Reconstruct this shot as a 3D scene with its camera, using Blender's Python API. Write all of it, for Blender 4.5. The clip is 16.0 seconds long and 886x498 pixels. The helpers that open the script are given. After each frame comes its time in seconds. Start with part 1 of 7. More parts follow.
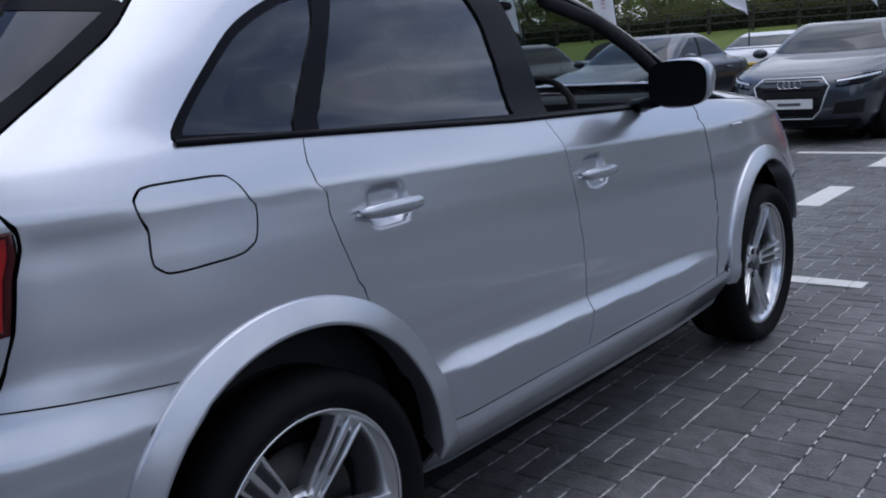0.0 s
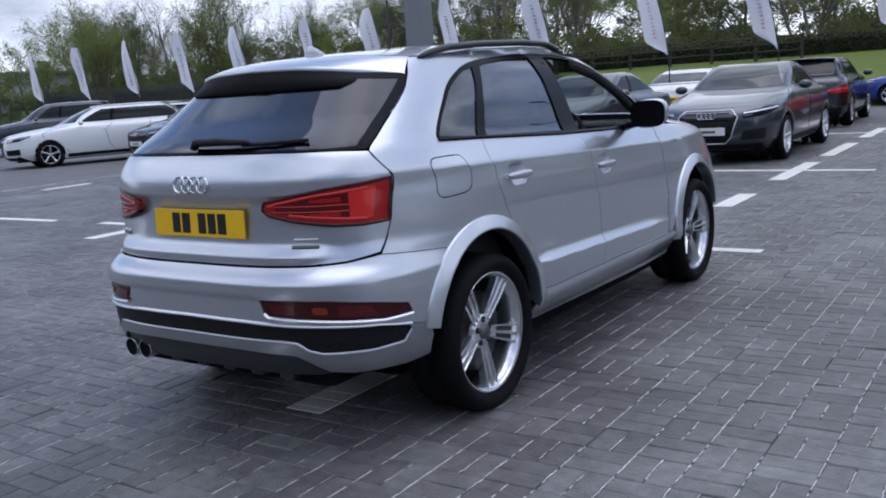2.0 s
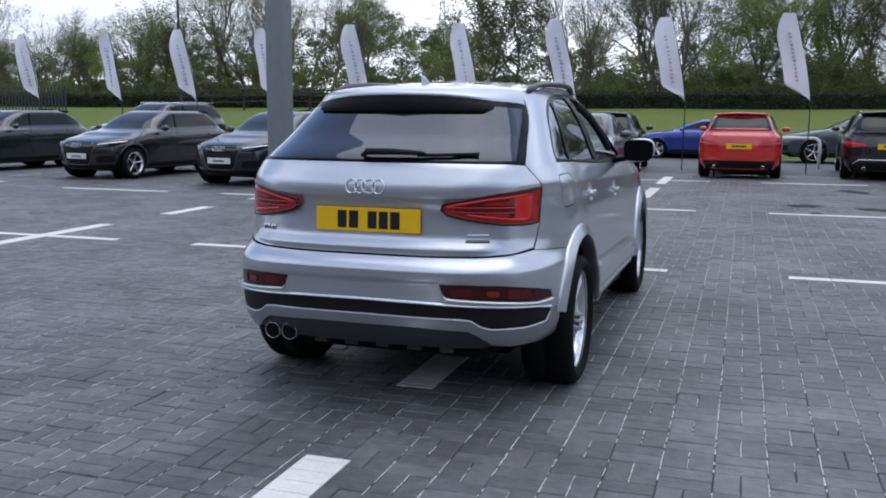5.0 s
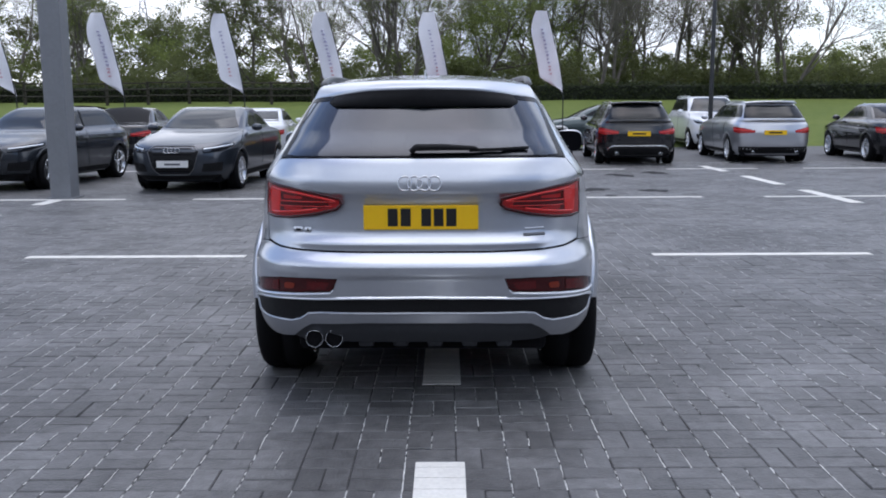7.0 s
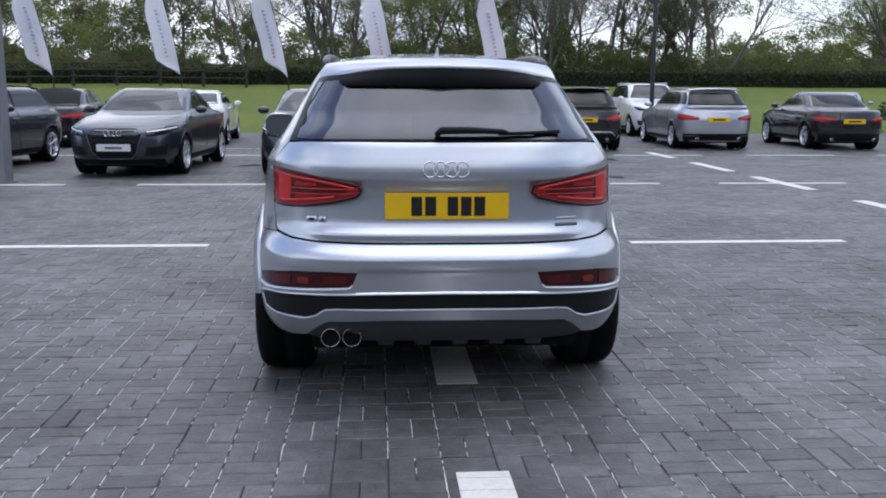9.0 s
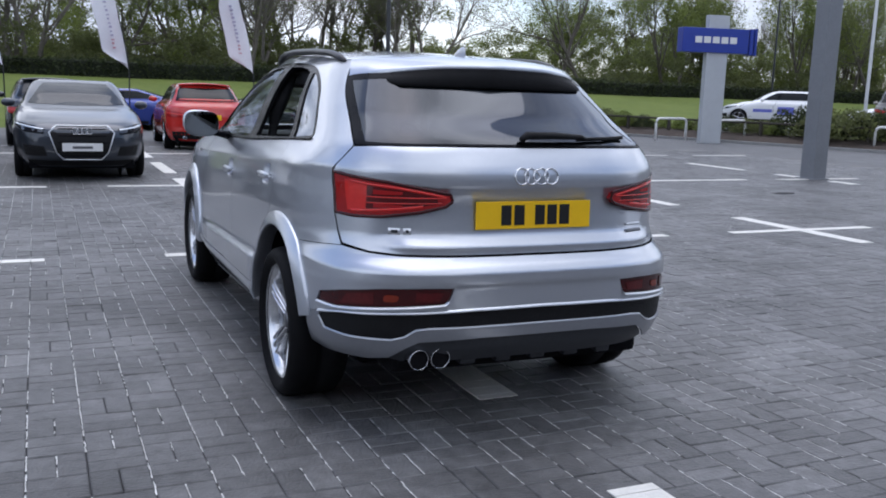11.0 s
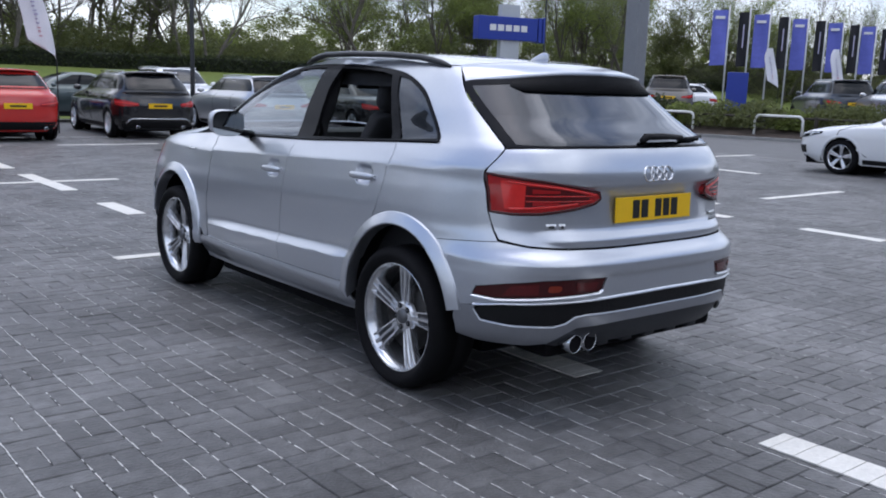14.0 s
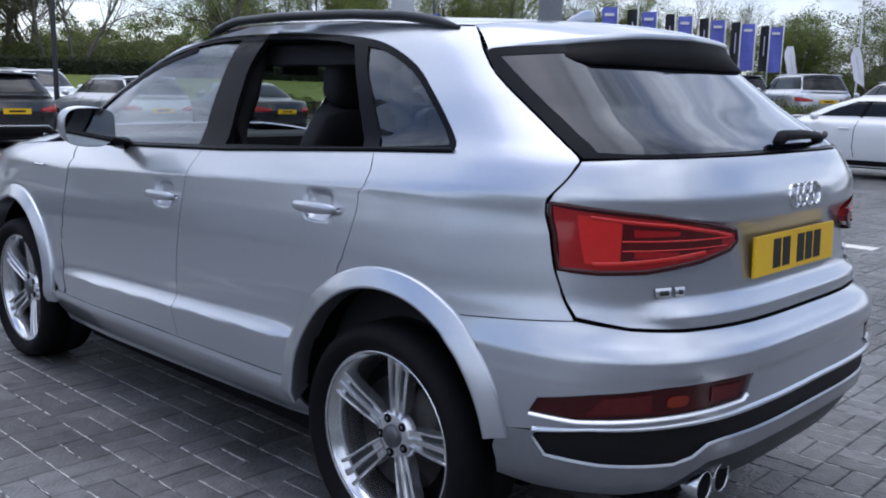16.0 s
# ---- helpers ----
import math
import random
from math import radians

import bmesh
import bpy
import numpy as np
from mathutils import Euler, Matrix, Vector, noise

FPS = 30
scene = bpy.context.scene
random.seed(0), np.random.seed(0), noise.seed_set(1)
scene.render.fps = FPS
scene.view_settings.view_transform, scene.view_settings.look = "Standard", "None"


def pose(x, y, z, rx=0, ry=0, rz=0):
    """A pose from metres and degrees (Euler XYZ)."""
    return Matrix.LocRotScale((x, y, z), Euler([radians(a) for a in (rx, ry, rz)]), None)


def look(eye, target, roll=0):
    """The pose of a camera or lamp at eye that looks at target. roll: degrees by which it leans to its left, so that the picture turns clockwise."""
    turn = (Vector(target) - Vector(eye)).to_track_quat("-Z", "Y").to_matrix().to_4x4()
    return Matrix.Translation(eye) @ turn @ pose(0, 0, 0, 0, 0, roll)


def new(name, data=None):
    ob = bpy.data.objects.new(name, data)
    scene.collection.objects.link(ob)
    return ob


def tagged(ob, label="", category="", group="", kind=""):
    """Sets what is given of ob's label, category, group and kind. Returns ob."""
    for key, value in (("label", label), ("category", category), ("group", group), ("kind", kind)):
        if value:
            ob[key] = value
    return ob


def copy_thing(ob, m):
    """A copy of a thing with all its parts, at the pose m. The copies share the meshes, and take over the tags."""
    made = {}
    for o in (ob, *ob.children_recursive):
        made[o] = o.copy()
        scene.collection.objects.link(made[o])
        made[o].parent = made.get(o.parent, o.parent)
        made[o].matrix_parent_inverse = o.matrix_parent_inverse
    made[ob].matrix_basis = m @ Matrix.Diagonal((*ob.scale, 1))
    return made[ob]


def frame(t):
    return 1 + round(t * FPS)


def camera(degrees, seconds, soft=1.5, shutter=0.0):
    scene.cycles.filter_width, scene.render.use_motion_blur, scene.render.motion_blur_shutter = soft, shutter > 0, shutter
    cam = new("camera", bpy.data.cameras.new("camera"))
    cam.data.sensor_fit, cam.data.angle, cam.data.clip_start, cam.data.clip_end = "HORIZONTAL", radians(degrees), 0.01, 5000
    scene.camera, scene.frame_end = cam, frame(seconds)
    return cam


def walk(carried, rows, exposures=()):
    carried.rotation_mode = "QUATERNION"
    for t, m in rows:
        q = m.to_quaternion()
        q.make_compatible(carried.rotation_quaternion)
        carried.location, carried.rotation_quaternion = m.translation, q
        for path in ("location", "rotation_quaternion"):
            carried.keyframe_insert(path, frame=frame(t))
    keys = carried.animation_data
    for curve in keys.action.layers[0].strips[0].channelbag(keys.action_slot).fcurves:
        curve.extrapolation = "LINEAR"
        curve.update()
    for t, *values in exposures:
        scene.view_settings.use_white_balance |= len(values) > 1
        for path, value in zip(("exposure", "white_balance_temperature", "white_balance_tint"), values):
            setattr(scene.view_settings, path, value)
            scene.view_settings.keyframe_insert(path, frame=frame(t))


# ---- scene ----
cam = camera(52.0, 16.0, soft=1.9)
PATH = [
    (0, (2.177, -1.191, 1.285), (0.943, 0.328, 0.876), -4.2),
    (0.5, (2.350, -1.754, 1.297), (1.128, -0.222, 0.898), -4.7),
    (1, (2.494, -2.293, 1.318), (1.303, -0.735, 0.925), -4.5),
    (1.5, (2.612, -2.778, 1.343), (1.476, -1.174, 0.979), -4.5),
    (2, (2.788, -3.225, 1.381), (1.682, -1.596, 1.027), -3.9),
    (2.5, (2.833, -3.616, 1.407), (1.762, -1.968, 1.040), -3.8),
    (3, (2.895, -3.938, 1.406), (1.841, -2.275, 1.054), -3.7),
    (5.5, (1.132, -4.687, 1.394), (0.711, -2.755, 1.095), 0.2),
    (6, (0.700, -4.660, 1.366), (0.481, -2.696, 1.058), -0.6),
    (6.5, (0.344, -4.746, 1.383), (0.261, -2.771, 1.084), -0.7),
    (7, (0.098, -4.877, 1.409), (0.088, -2.902, 1.096), -0.3),
    (7.5, (0.032, -4.880, 1.409), (0.055, -2.909, 1.076), -0.0),
    (8, (0.022, -4.819, 1.405), (0.048, -2.849, 1.061), 0.3),
    (10.5, (-1.445, -4.125, 1.366), (-0.823, -2.254, 1.032), 1.1),
    (11, (-1.836, -3.960, 1.375), (-1.029, -2.161, 1.038), 1.9),
    (11.5, (-2.171, -3.668, 1.376), (-1.237, -1.932, 1.037), 1.2),
    (12, (-2.508, -3.438, 1.389), (-1.419, -1.797, 1.039), 1.6),
    (12.5, (-2.766, -3.380, 1.393), (-1.582, -1.808, 1.037), 1.9),
    (13, (-2.972, -3.418, 1.412), (-1.778, -1.852, 1.062), 1.8),
    (13.5, (-3.190, -3.386, 1.423), (-1.976, -1.837, 1.072), 1.6),
    (14, (-3.322, -3.353, 1.421), (-2.078, -1.828, 1.064), 2.0),
    (14.5, (-3.277, -3.200, 1.388), (-2.001, -1.704, 1.022), 2.5),
    (15, (-3.072, -2.820, 1.369), (-1.755, -1.363, 0.991), 2.5),
    (15.5, (-2.840, -2.336, 1.320), (-1.468, -0.930, 0.943), 2.2),
    (16, (-2.542, -1.824, 1.326), (-1.115, -0.466, 0.980), 1.3),
]
walk(cam, [(t, look(eye, target, roll)) for t, eye, target, roll in PATH], exposures=[(0, -0.09, 6010, 16), (0.7, 0.10, 6010, 16), (1.5, 0.20, 6010, 16), (3, 0.30, 6060, 16), (5.5, 0.31, 6150, 15), (6.5, 0.42, 6200, 15), (12, 0.43, 6200, 15), (14, 0.41, 6200, 15), (16, 0.38, 6100, 15)])

# ---- sky, sun, exposure ----
world = bpy.data.worlds.new("sky")
scene.world = world
world.use_nodes = True
wt = world.node_tree
SUN_EL, SUN_AZ = radians(78), radians(4)
sky = wt.nodes.new("ShaderNodeTexSky")
sky.sky_type = "NISHITA"
sky.sun_disc = False
sky.sun_elevation, sky.sun_rotation = SUN_EL, SUN_AZ
co = wt.nodes.new("ShaderNodeTexCoord")


def cloud_noise(place, stretch, size, detail, rough, twist=0.0):
    """Noise over the sky's directions, flattened towards the horizon."""
    m = wt.nodes.new("ShaderNodeMapping")
    m.inputs["Location"].default_value = place
    m.inputs["Scale"].default_value = (1.0, 1.0, stretch)
    wt.links.new(co.outputs["Generated"], m.inputs["Vector"])
    n = wt.nodes.new("ShaderNodeTexNoise")
    n.inputs["Scale"].default_value, n.inputs["Detail"].default_value, n.inputs["Roughness"].default_value = size, detail, rough
    n.inputs["Distortion"].default_value = twist
    wt.links.new(m.outputs[0], n.inputs["Vector"])
    return m, n


def ramp(source, stops):
    r = wt.nodes.new("ShaderNodeValToRGB")
    while len(r.color_ramp.elements) < len(stops):
        r.color_ramp.elements.new(0.5)
    for e, (pos, col) in zip(r.color_ramp.elements, stops):
        e.position, e.color = pos, (*col, 1)
    wt.links.new(source, r.inputs[0])
    return r


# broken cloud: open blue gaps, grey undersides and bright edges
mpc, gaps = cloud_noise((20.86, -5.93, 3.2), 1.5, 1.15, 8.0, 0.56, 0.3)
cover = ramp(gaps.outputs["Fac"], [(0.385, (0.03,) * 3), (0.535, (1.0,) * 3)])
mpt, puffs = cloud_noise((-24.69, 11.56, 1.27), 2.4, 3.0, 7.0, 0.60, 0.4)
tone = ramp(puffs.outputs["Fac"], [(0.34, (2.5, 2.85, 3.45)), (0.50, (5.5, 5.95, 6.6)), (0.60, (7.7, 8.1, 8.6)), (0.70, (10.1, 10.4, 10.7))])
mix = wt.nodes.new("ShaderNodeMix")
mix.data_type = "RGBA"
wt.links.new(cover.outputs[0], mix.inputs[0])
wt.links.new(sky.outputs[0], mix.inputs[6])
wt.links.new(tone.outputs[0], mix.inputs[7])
# cloud is a little brighter overhead than at the horizon
sep = wt.nodes.new("ShaderNodeSeparateXYZ")
wt.links.new(co.outputs["Generated"], sep.inputs[0])
rise = wt.nodes.new("ShaderNodeMapRange")
rise.inputs["From Min"].default_value, rise.inputs["From Max"].default_value = 0.0, 0.85
rise.inputs["To Min"].default_value, rise.inputs["To Max"].default_value = 0.92, 1.02
wt.links.new(sep.outputs[2], rise.inputs["Value"])
scl = wt.nodes.new("ShaderNodeVectorMath")
scl.operation = "SCALE"
wt.links.new(mix.outputs[2], scl.inputs[0])
wt.links.new(rise.outputs[0], scl.inputs["Scale"])
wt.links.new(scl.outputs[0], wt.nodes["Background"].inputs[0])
wt.nodes["Background"].inputs[1].default_value = 0.15

sun_data = bpy.data.lights.new("sun", "SUN")
sun_data.energy, sun_data.angle, sun_data.color = 0.72, radians(56), (1.0, 0.97, 0.93)
sun = new("sun", sun_data)
# the sky texture counts its sun's turn clockwise from +y
sun.matrix_world = look((0, 0, 0), (-math.sin(SUN_AZ) * math.cos(SUN_EL), -math.cos(SUN_AZ) * math.cos(SUN_EL), -math.sin(SUN_EL)))

# ---- materials ----
def material(name, color, rough=0.5, metal=0.0, coat=0.0, vary=0.0, scale=8.0, bump=0.0, bump_scale=60.0, ior=1.45, color2=None, random=0.0, spec=0.5):
    """A principled material with two scales of noise in colour, roughness and relief."""
    m = bpy.data.materials.new(name)
    m.use_nodes = True
    nt = m.node_tree
    b = nt.nodes["Principled BSDF"]
    b.inputs["Base Color"].default_value = (*color, 1)
    b.inputs["Roughness"].default_value = rough
    b.inputs["Metallic"].default_value = metal
    b.inputs["Coat Weight"].default_value = coat
    b.inputs["Coat Roughness"].default_value = 0.06
    b.inputs["IOR"].default_value = ior
    b.inputs["Specular IOR Level"].default_value = spec
    tc = nt.nodes.new("ShaderNodeTexCoord")
    src = tc.outputs["Object"]
    if vary or random:
        n1 = nt.nodes.new("ShaderNodeTexNoise")
        n1.inputs["Scale"].default_value, n1.inputs["Detail"].default_value = scale, 6.0
        nt.links.new(src, n1.inputs["Vector"])
        n2 = nt.nodes.new("ShaderNodeTexNoise")
        n2.inputs["Scale"].default_value, n2.inputs["Detail"].default_value = scale * 9.0, 4.0
        nt.links.new(src, n2.inputs["Vector"])
        add = nt.nodes.new("ShaderNodeMath")
        add.operation = "ADD"
        nt.links.new(n1.outputs["Fac"], add.inputs[0])
        nt.links.new(n2.outputs["Fac"], add.inputs[1])
        mr = nt.nodes.new("ShaderNodeMapRange")
        mr.inputs["From Min"].default_value, mr.inputs["From Max"].default_value = 0.65, 1.35
        nt.links.new(add.outputs[0], mr.inputs["Value"])
        mx = nt.nodes.new("ShaderNodeMix")
        mx.data_type = "RGBA"
        c2 = color2 or tuple(min(1, c * (1 + vary)) for c in color)
        c1 = color if color2 else tuple(c * (1 - vary) for c in color)
        mx.inputs[6].default_value, mx.inputs[7].default_value = (*c1, 1), (*c2, 1)
        nt.links.new(mr.outputs[0], mx.inputs[0])
        last = mx.outputs[2]
        if random:
            geo = nt.nodes.new("ShaderNodeNewGeometry")
            oi = nt.nodes.new("ShaderNodeObjectInfo")
            ad = nt.nodes.new("ShaderNodeMath")
            ad.operation = "ADD"
            nt.links.new(geo.outputs["Random Per Island"], ad.inputs[0])
            nt.links.new(oi.outputs["Random"], ad.inputs[1])
            fr = nt.nodes.new("ShaderNodeMath")
            fr.operation = "FRACT"
            nt.links.new(ad.outputs[0], fr.inputs[0])
            rr = nt.nodes.new("ShaderNodeMapRange")
            rr.inputs["To Min"].default_value, rr.inputs["To Max"].default_value = 1 - random, 1 + random
            nt.links.new(fr.outputs[0], rr.inputs["Value"])
            mu = nt.nodes.new("ShaderNodeMix")
            mu.data_type, mu.blend_type = "RGBA", "MULTIPLY"
            mu.inputs[0].default_value = 1
            nt.links.new(last, mu.inputs[6])
            nt.links.new(rr.outputs[0], mu.inputs[7])
            last = mu.outputs[2]
        nt.links.new(last, b.inputs["Base Color"])
    if bump:
        n3 = nt.nodes.new("ShaderNodeTexNoise")
        n3.inputs["Scale"].default_value, n3.inputs["Detail"].default_value = bump_scale, 5.0
        nt.links.new(src, n3.inputs["Vector"])
        bp = nt.nodes.new("ShaderNodeBump")
        bp.inputs["Strength"].default_value, bp.inputs["Distance"].default_value = bump, 0.01
        nt.links.new(n3.outputs["Fac"], bp.inputs["Height"])
        nt.links.new(bp.outputs[0], b.inputs["Normal"])
    return m


def glass(name, tint, through_part, low=0.085, gloss=0.5):
    """Thin tinted pane: part of the light goes straight through, the rest is a dark glossy face."""
    m = bpy.data.materials.new(name)
    m.use_nodes = True
    nt = m.node_tree
    b = nt.nodes["Principled BSDF"]
    b.inputs["Base Color"].default_value = (0.004, 0.005, 0.006, 1)
    b.inputs["Roughness"].default_value = 0.015
    b.inputs["IOR"].default_value = 1.55
    b.inputs["Specular IOR Level"].default_value = gloss
    tr = nt.nodes.new("ShaderNodeBsdfTransparent")
    tr.inputs[0].default_value = (*tint, 1)
    lw = nt.nodes.new("ShaderNodeLayerWeight")
    lw.inputs[0].default_value = 0.5
    pw = nt.nodes.new("ShaderNodeMath")
    pw.operation = "POWER"
    pw.inputs[1].default_value = 3.3
    nt.links.new(lw.outputs["Facing"], pw.inputs[0])
    fr = nt.nodes.new("ShaderNodeMapRange")
    fr.inputs["To Min"].default_value, fr.inputs["To Max"].default_value = low, 0.85
    nt.links.new(pw.outputs[0], fr.inputs["Value"])
    gl = nt.nodes.new("ShaderNodeBsdfGlossy")
    gl.inputs["Roughness"].default_value = 0.01
    gl.inputs["Color"].default_value = (0.80, 0.86, 0.96, 1)
    m1 = nt.nodes.new("ShaderNodeMixShader")
    m1.inputs[0].default_value = through_part
    nt.links.new(b.outputs[0], m1.inputs[1])
    nt.links.new(tr.outputs[0], m1.inputs[2])
    m2 = nt.nodes.new("ShaderNodeMixShader")
    nt.links.new(fr.outputs[0], m2.inputs[0])
    nt.links.new(m1.outputs[0], m2.inputs[1])
    nt.links.new(gl.outputs[0], m2.inputs[2])
    nt.links.new(m2.outputs[0], nt.nodes["Material Output"].inputs[0])
    return m


SILVER = material("silver_paint", (0.525, 0.552, 0.600), 0.31, 0.85, 1.0, vary=0.025, scale=60, bump=0.015, bump_scale=1500)
BLACK_TRIM = material("black_trim", (0.007, 0.007, 0.008), 0.22, 0.0, 0.0, vary=0.2, scale=40, spec=0.08)
BLACK_TRIM.node_tree.nodes["Principled BSDF"].inputs["Specular Tint"].default_value = (0.62, 0.75, 1.0, 1)
BLACK_MATT = material("black_plastic", (0.010, 0.010, 0.011), 0.6, vary=0.25, scale=30, bump=0.25, bump_scale=500, spec=0.2)
GRILLE_MAT = material("dark_mesh", (0.008, 0.008, 0.009), 0.5, vary=0.3, scale=120, bump=0.5, bump_scale=260, spec=0.25)
UNDER = material("underbody", (0.006, 0.006, 0.007), 0.85, vary=0.3, scale=12, spec=0.1)
RUBBER = material("tyre_rubber", (0.008, 0.008, 0.009), 0.7, vary=0.25, scale=20, bump=0.2, bump_scale=220, spec=0.12)
ALLOY = material("alloy", (0.72, 0.73, 0.75), 0.22, 0.9, 0.5, vary=0.04, scale=40)
ALLOY_DARK = material("alloy_shade", (0.15, 0.155, 0.165), 0.38, 0.8, vary=0.1, scale=30)
CHANNEL = material("channel_grey", (0.055, 0.058, 0.064), 0.45, 0.6, vary=0.1, scale=30)
DISC = material("brake_disc", (0.035, 0.034, 0.033), 0.42, 0.9, vary=0.2, scale=50)
CHROME = material("chrome", (0.74, 0.75, 0.77), 0.16, 1.0, vary=0.02, scale=30)
SATIN = material("satin_trim", (0.66, 0.68, 0.71), 0.28, 0.9, vary=0.03, scale=50)
LAMP_RED = material("red_lens", (0.34, 0.009, 0.010), 0.14, 0.0, 0.25, vary=0.15, scale=50)
LAMP_BRIGHT = material("bright_red_lens", (0.62, 0.024, 0.020), 0.16, 0.0, 0.25, vary=0.08, scale=50)
LAMP_DARK = material("dark_red_lens", (0.045, 0.003, 0.004), 0.2, 0.0, 0.0, vary=0.2, scale=60)
LAMP_MID = material("mid_red_lens", (0.085, 0.004, 0.005), 0.16, 0.0, 0.2, vary=0.25, scale=60)
LAMP_AMBER = material("amber_lens", (0.20, 0.022, 0.008), 0.2, 0.0, 0.2, vary=0.2, scale=80)
LAMP_CLEAR = material("clear_lens", (0.62, 0.66, 0.70), 0.08, 0.6, 1.0, vary=0.15, scale=40)
PLATE_Y = material("yellow_plate", (0.90, 0.54, 0.010), 0.30, vary=0.03, scale=20)
PLATE_W = material("white_plate", (0.72, 0.72, 0.71), 0.32, vary=0.03, scale=20)
INK = material("black_ink", (0.012, 0.012, 0.012), 0.45, vary=0.1, scale=50)
SEAT_MAT = material("seat_cloth", (0.015, 0.016, 0.019), 0.85, vary=0.25, scale=20, bump=0.3, bump_scale=300)
TINT = glass("privacy_glass", (0.16, 0.175, 0.19), 0.24, 0.052, 0.06)
CLEAR = glass("clear_glass", (0.78, 0.86, 0.84), 0.92, 0.09)
WIND = glass("rear_glass", (0.12, 0.13, 0.145), 0.10, 0.032, 0.06)
VALANCE = material("grey_valance", (0.33, 0.345, 0.375), 0.34, 0.8, 0.6, vary=0.05, scale=50, bump=0.02, bump_scale=900)
# the valance grey again, darkened for the shade where the bumper turns under
VALANCE_SHADED = material("shaded_valance_grey", (0.060, 0.063, 0.070), 0.42, 0.5, 0.0, vary=0.08, scale=40, bump=0.05, bump_scale=600, spec=0.3)
RAIL = material("dark_satin_rail", (0.040, 0.042, 0.046), 0.34, 0.4, vary=0.1, scale=30, spec=0.4)
MIRROR_FACE = material("mirror_glass", (0.42, 0.45, 0.46), 0.03, 1.0, vary=0.02, scale=20)

# ---- building helpers ----
def mesh_ob(name, verts, faces, mat, parent=None, label="", smooth=True, normals=None):
    me = bpy.data.meshes.new(name)
    me.from_pydata([tuple(map(float, v)) for v in verts], [], [tuple(map(int, f)) for f in faces])
    me.materials.append(mat)
    if smooth:
        me.polygons.foreach_set("use_smooth", np.ones(len(me.polygons), dtype=bool))
    me.update()
    if normals is not None:
        me.normals_split_custom_set_from_vertices([tuple(map(float, n)) for n in normals])
    ob = new(name, me)
    if parent:
        ob.parent = parent
    if label:
        ob["label"] = label
    return ob


def part(name, bm, mat, parent=None, label="", smooth=False):
    bmesh.ops.recalc_face_normals(bm, faces=bm.faces)
    me = bpy.data.meshes.new(name)
    bm.to_mesh(me)
    bm.free()
    me.materials.append(mat)
    if smooth:
        me.polygons.foreach_set("use_smooth", np.ones(len(me.polygons), dtype=bool))
    ob = new(name, me)
    if parent:
        ob.parent = parent
    if label:
        ob["label"] = label
    return ob


def add_box(bm, x0, x1, y0, y1, z0, z1, bevel=0.0, m=None):
    r = bmesh.ops.create_cube(bm, size=1)
    for v in r["verts"]:
        v.co = Vector(((x0 + x1) / 2 + v.co.x * (x1 - x0), (y0 + y1) / 2 + v.co.y * (y1 - y0), (z0 + z1) / 2 + v.co.z * (z1 - z0)))
    vs = list(r["verts"])
    if bevel:
        es = list({e for v in vs for e in v.link_edges})
        rb = bmesh.ops.bevel(bm, geom=es, offset=bevel, segments=2, affect="EDGES", profile=0.6)
        vs = list(set(rb["verts"]) | {v for v in vs if v.is_valid})
    if m is not None:
        for v in vs:
            v.co = m @ v.co
    return vs


def box_ob(name, x0, x1, y0, y1, z0, z1, mat, parent=None, label="", bevel=0.0, m=None):
    bm = bmesh.new()
    add_box(bm, x0, x1, y0, y1, z0, z1, bevel, m)
    return part(name, bm, mat, parent, label)


def tube_ob(name, pts, r, mat, parent=None, label="", n=8, flat=1.0):
    """A round rod along a line of points; r may change from point to point. flat: height over width."""
    P = [Vector(p) for p in pts]
    rr = r if isinstance(r, (list, tuple)) else [r] * len(P)
    vs, fs = [], []
    for i, p in enumerate(P):
        d = (P[min(i + 1, len(P) - 1)] - P[max(i - 1, 0)]).normalized()
        a = d.cross(Vector((0, 0, 1)) if abs(d.z) < 0.95 else Vector((1, 0, 0))).normalized()
        b = a.cross(d)
        for k in range(n):
            t = 2 * math.pi * k / n
            vs.append(p + a * math.cos(t) * rr[i] + b * math.sin(t) * rr[i] * flat)
    for i in range(len(P) - 1):
        for k in range(n):
            fs.append((i * n + k, i * n + (k + 1) % n, (i + 1) * n + (k + 1) % n, (i + 1) * n + k))
    fs.append(tuple(range(n - 1, -1, -1)))
    fs.append(tuple((len(P) - 1) * n + k for k in range(n)))
    return mesh_ob(name, vs, fs, mat, parent, label)


def lathe_data(profile, n=40, closed=False):
    """A profile of (radius, x) turned about the x axis."""
    vs, fs = [], []
    k = len(profile)
    for i in range(n):
        a = 2 * math.pi * i / n
        for r, x in profile:
            vs.append((x, r * math.cos(a), r * math.sin(a)))
    for i in range(n):
        j = (i + 1) % n
        for q in range(k if closed else k - 1):
            w = (q + 1) % k
            fs.append((i * k + q, i * k + w, j * k + w, j * k + q))
    return vs, fs


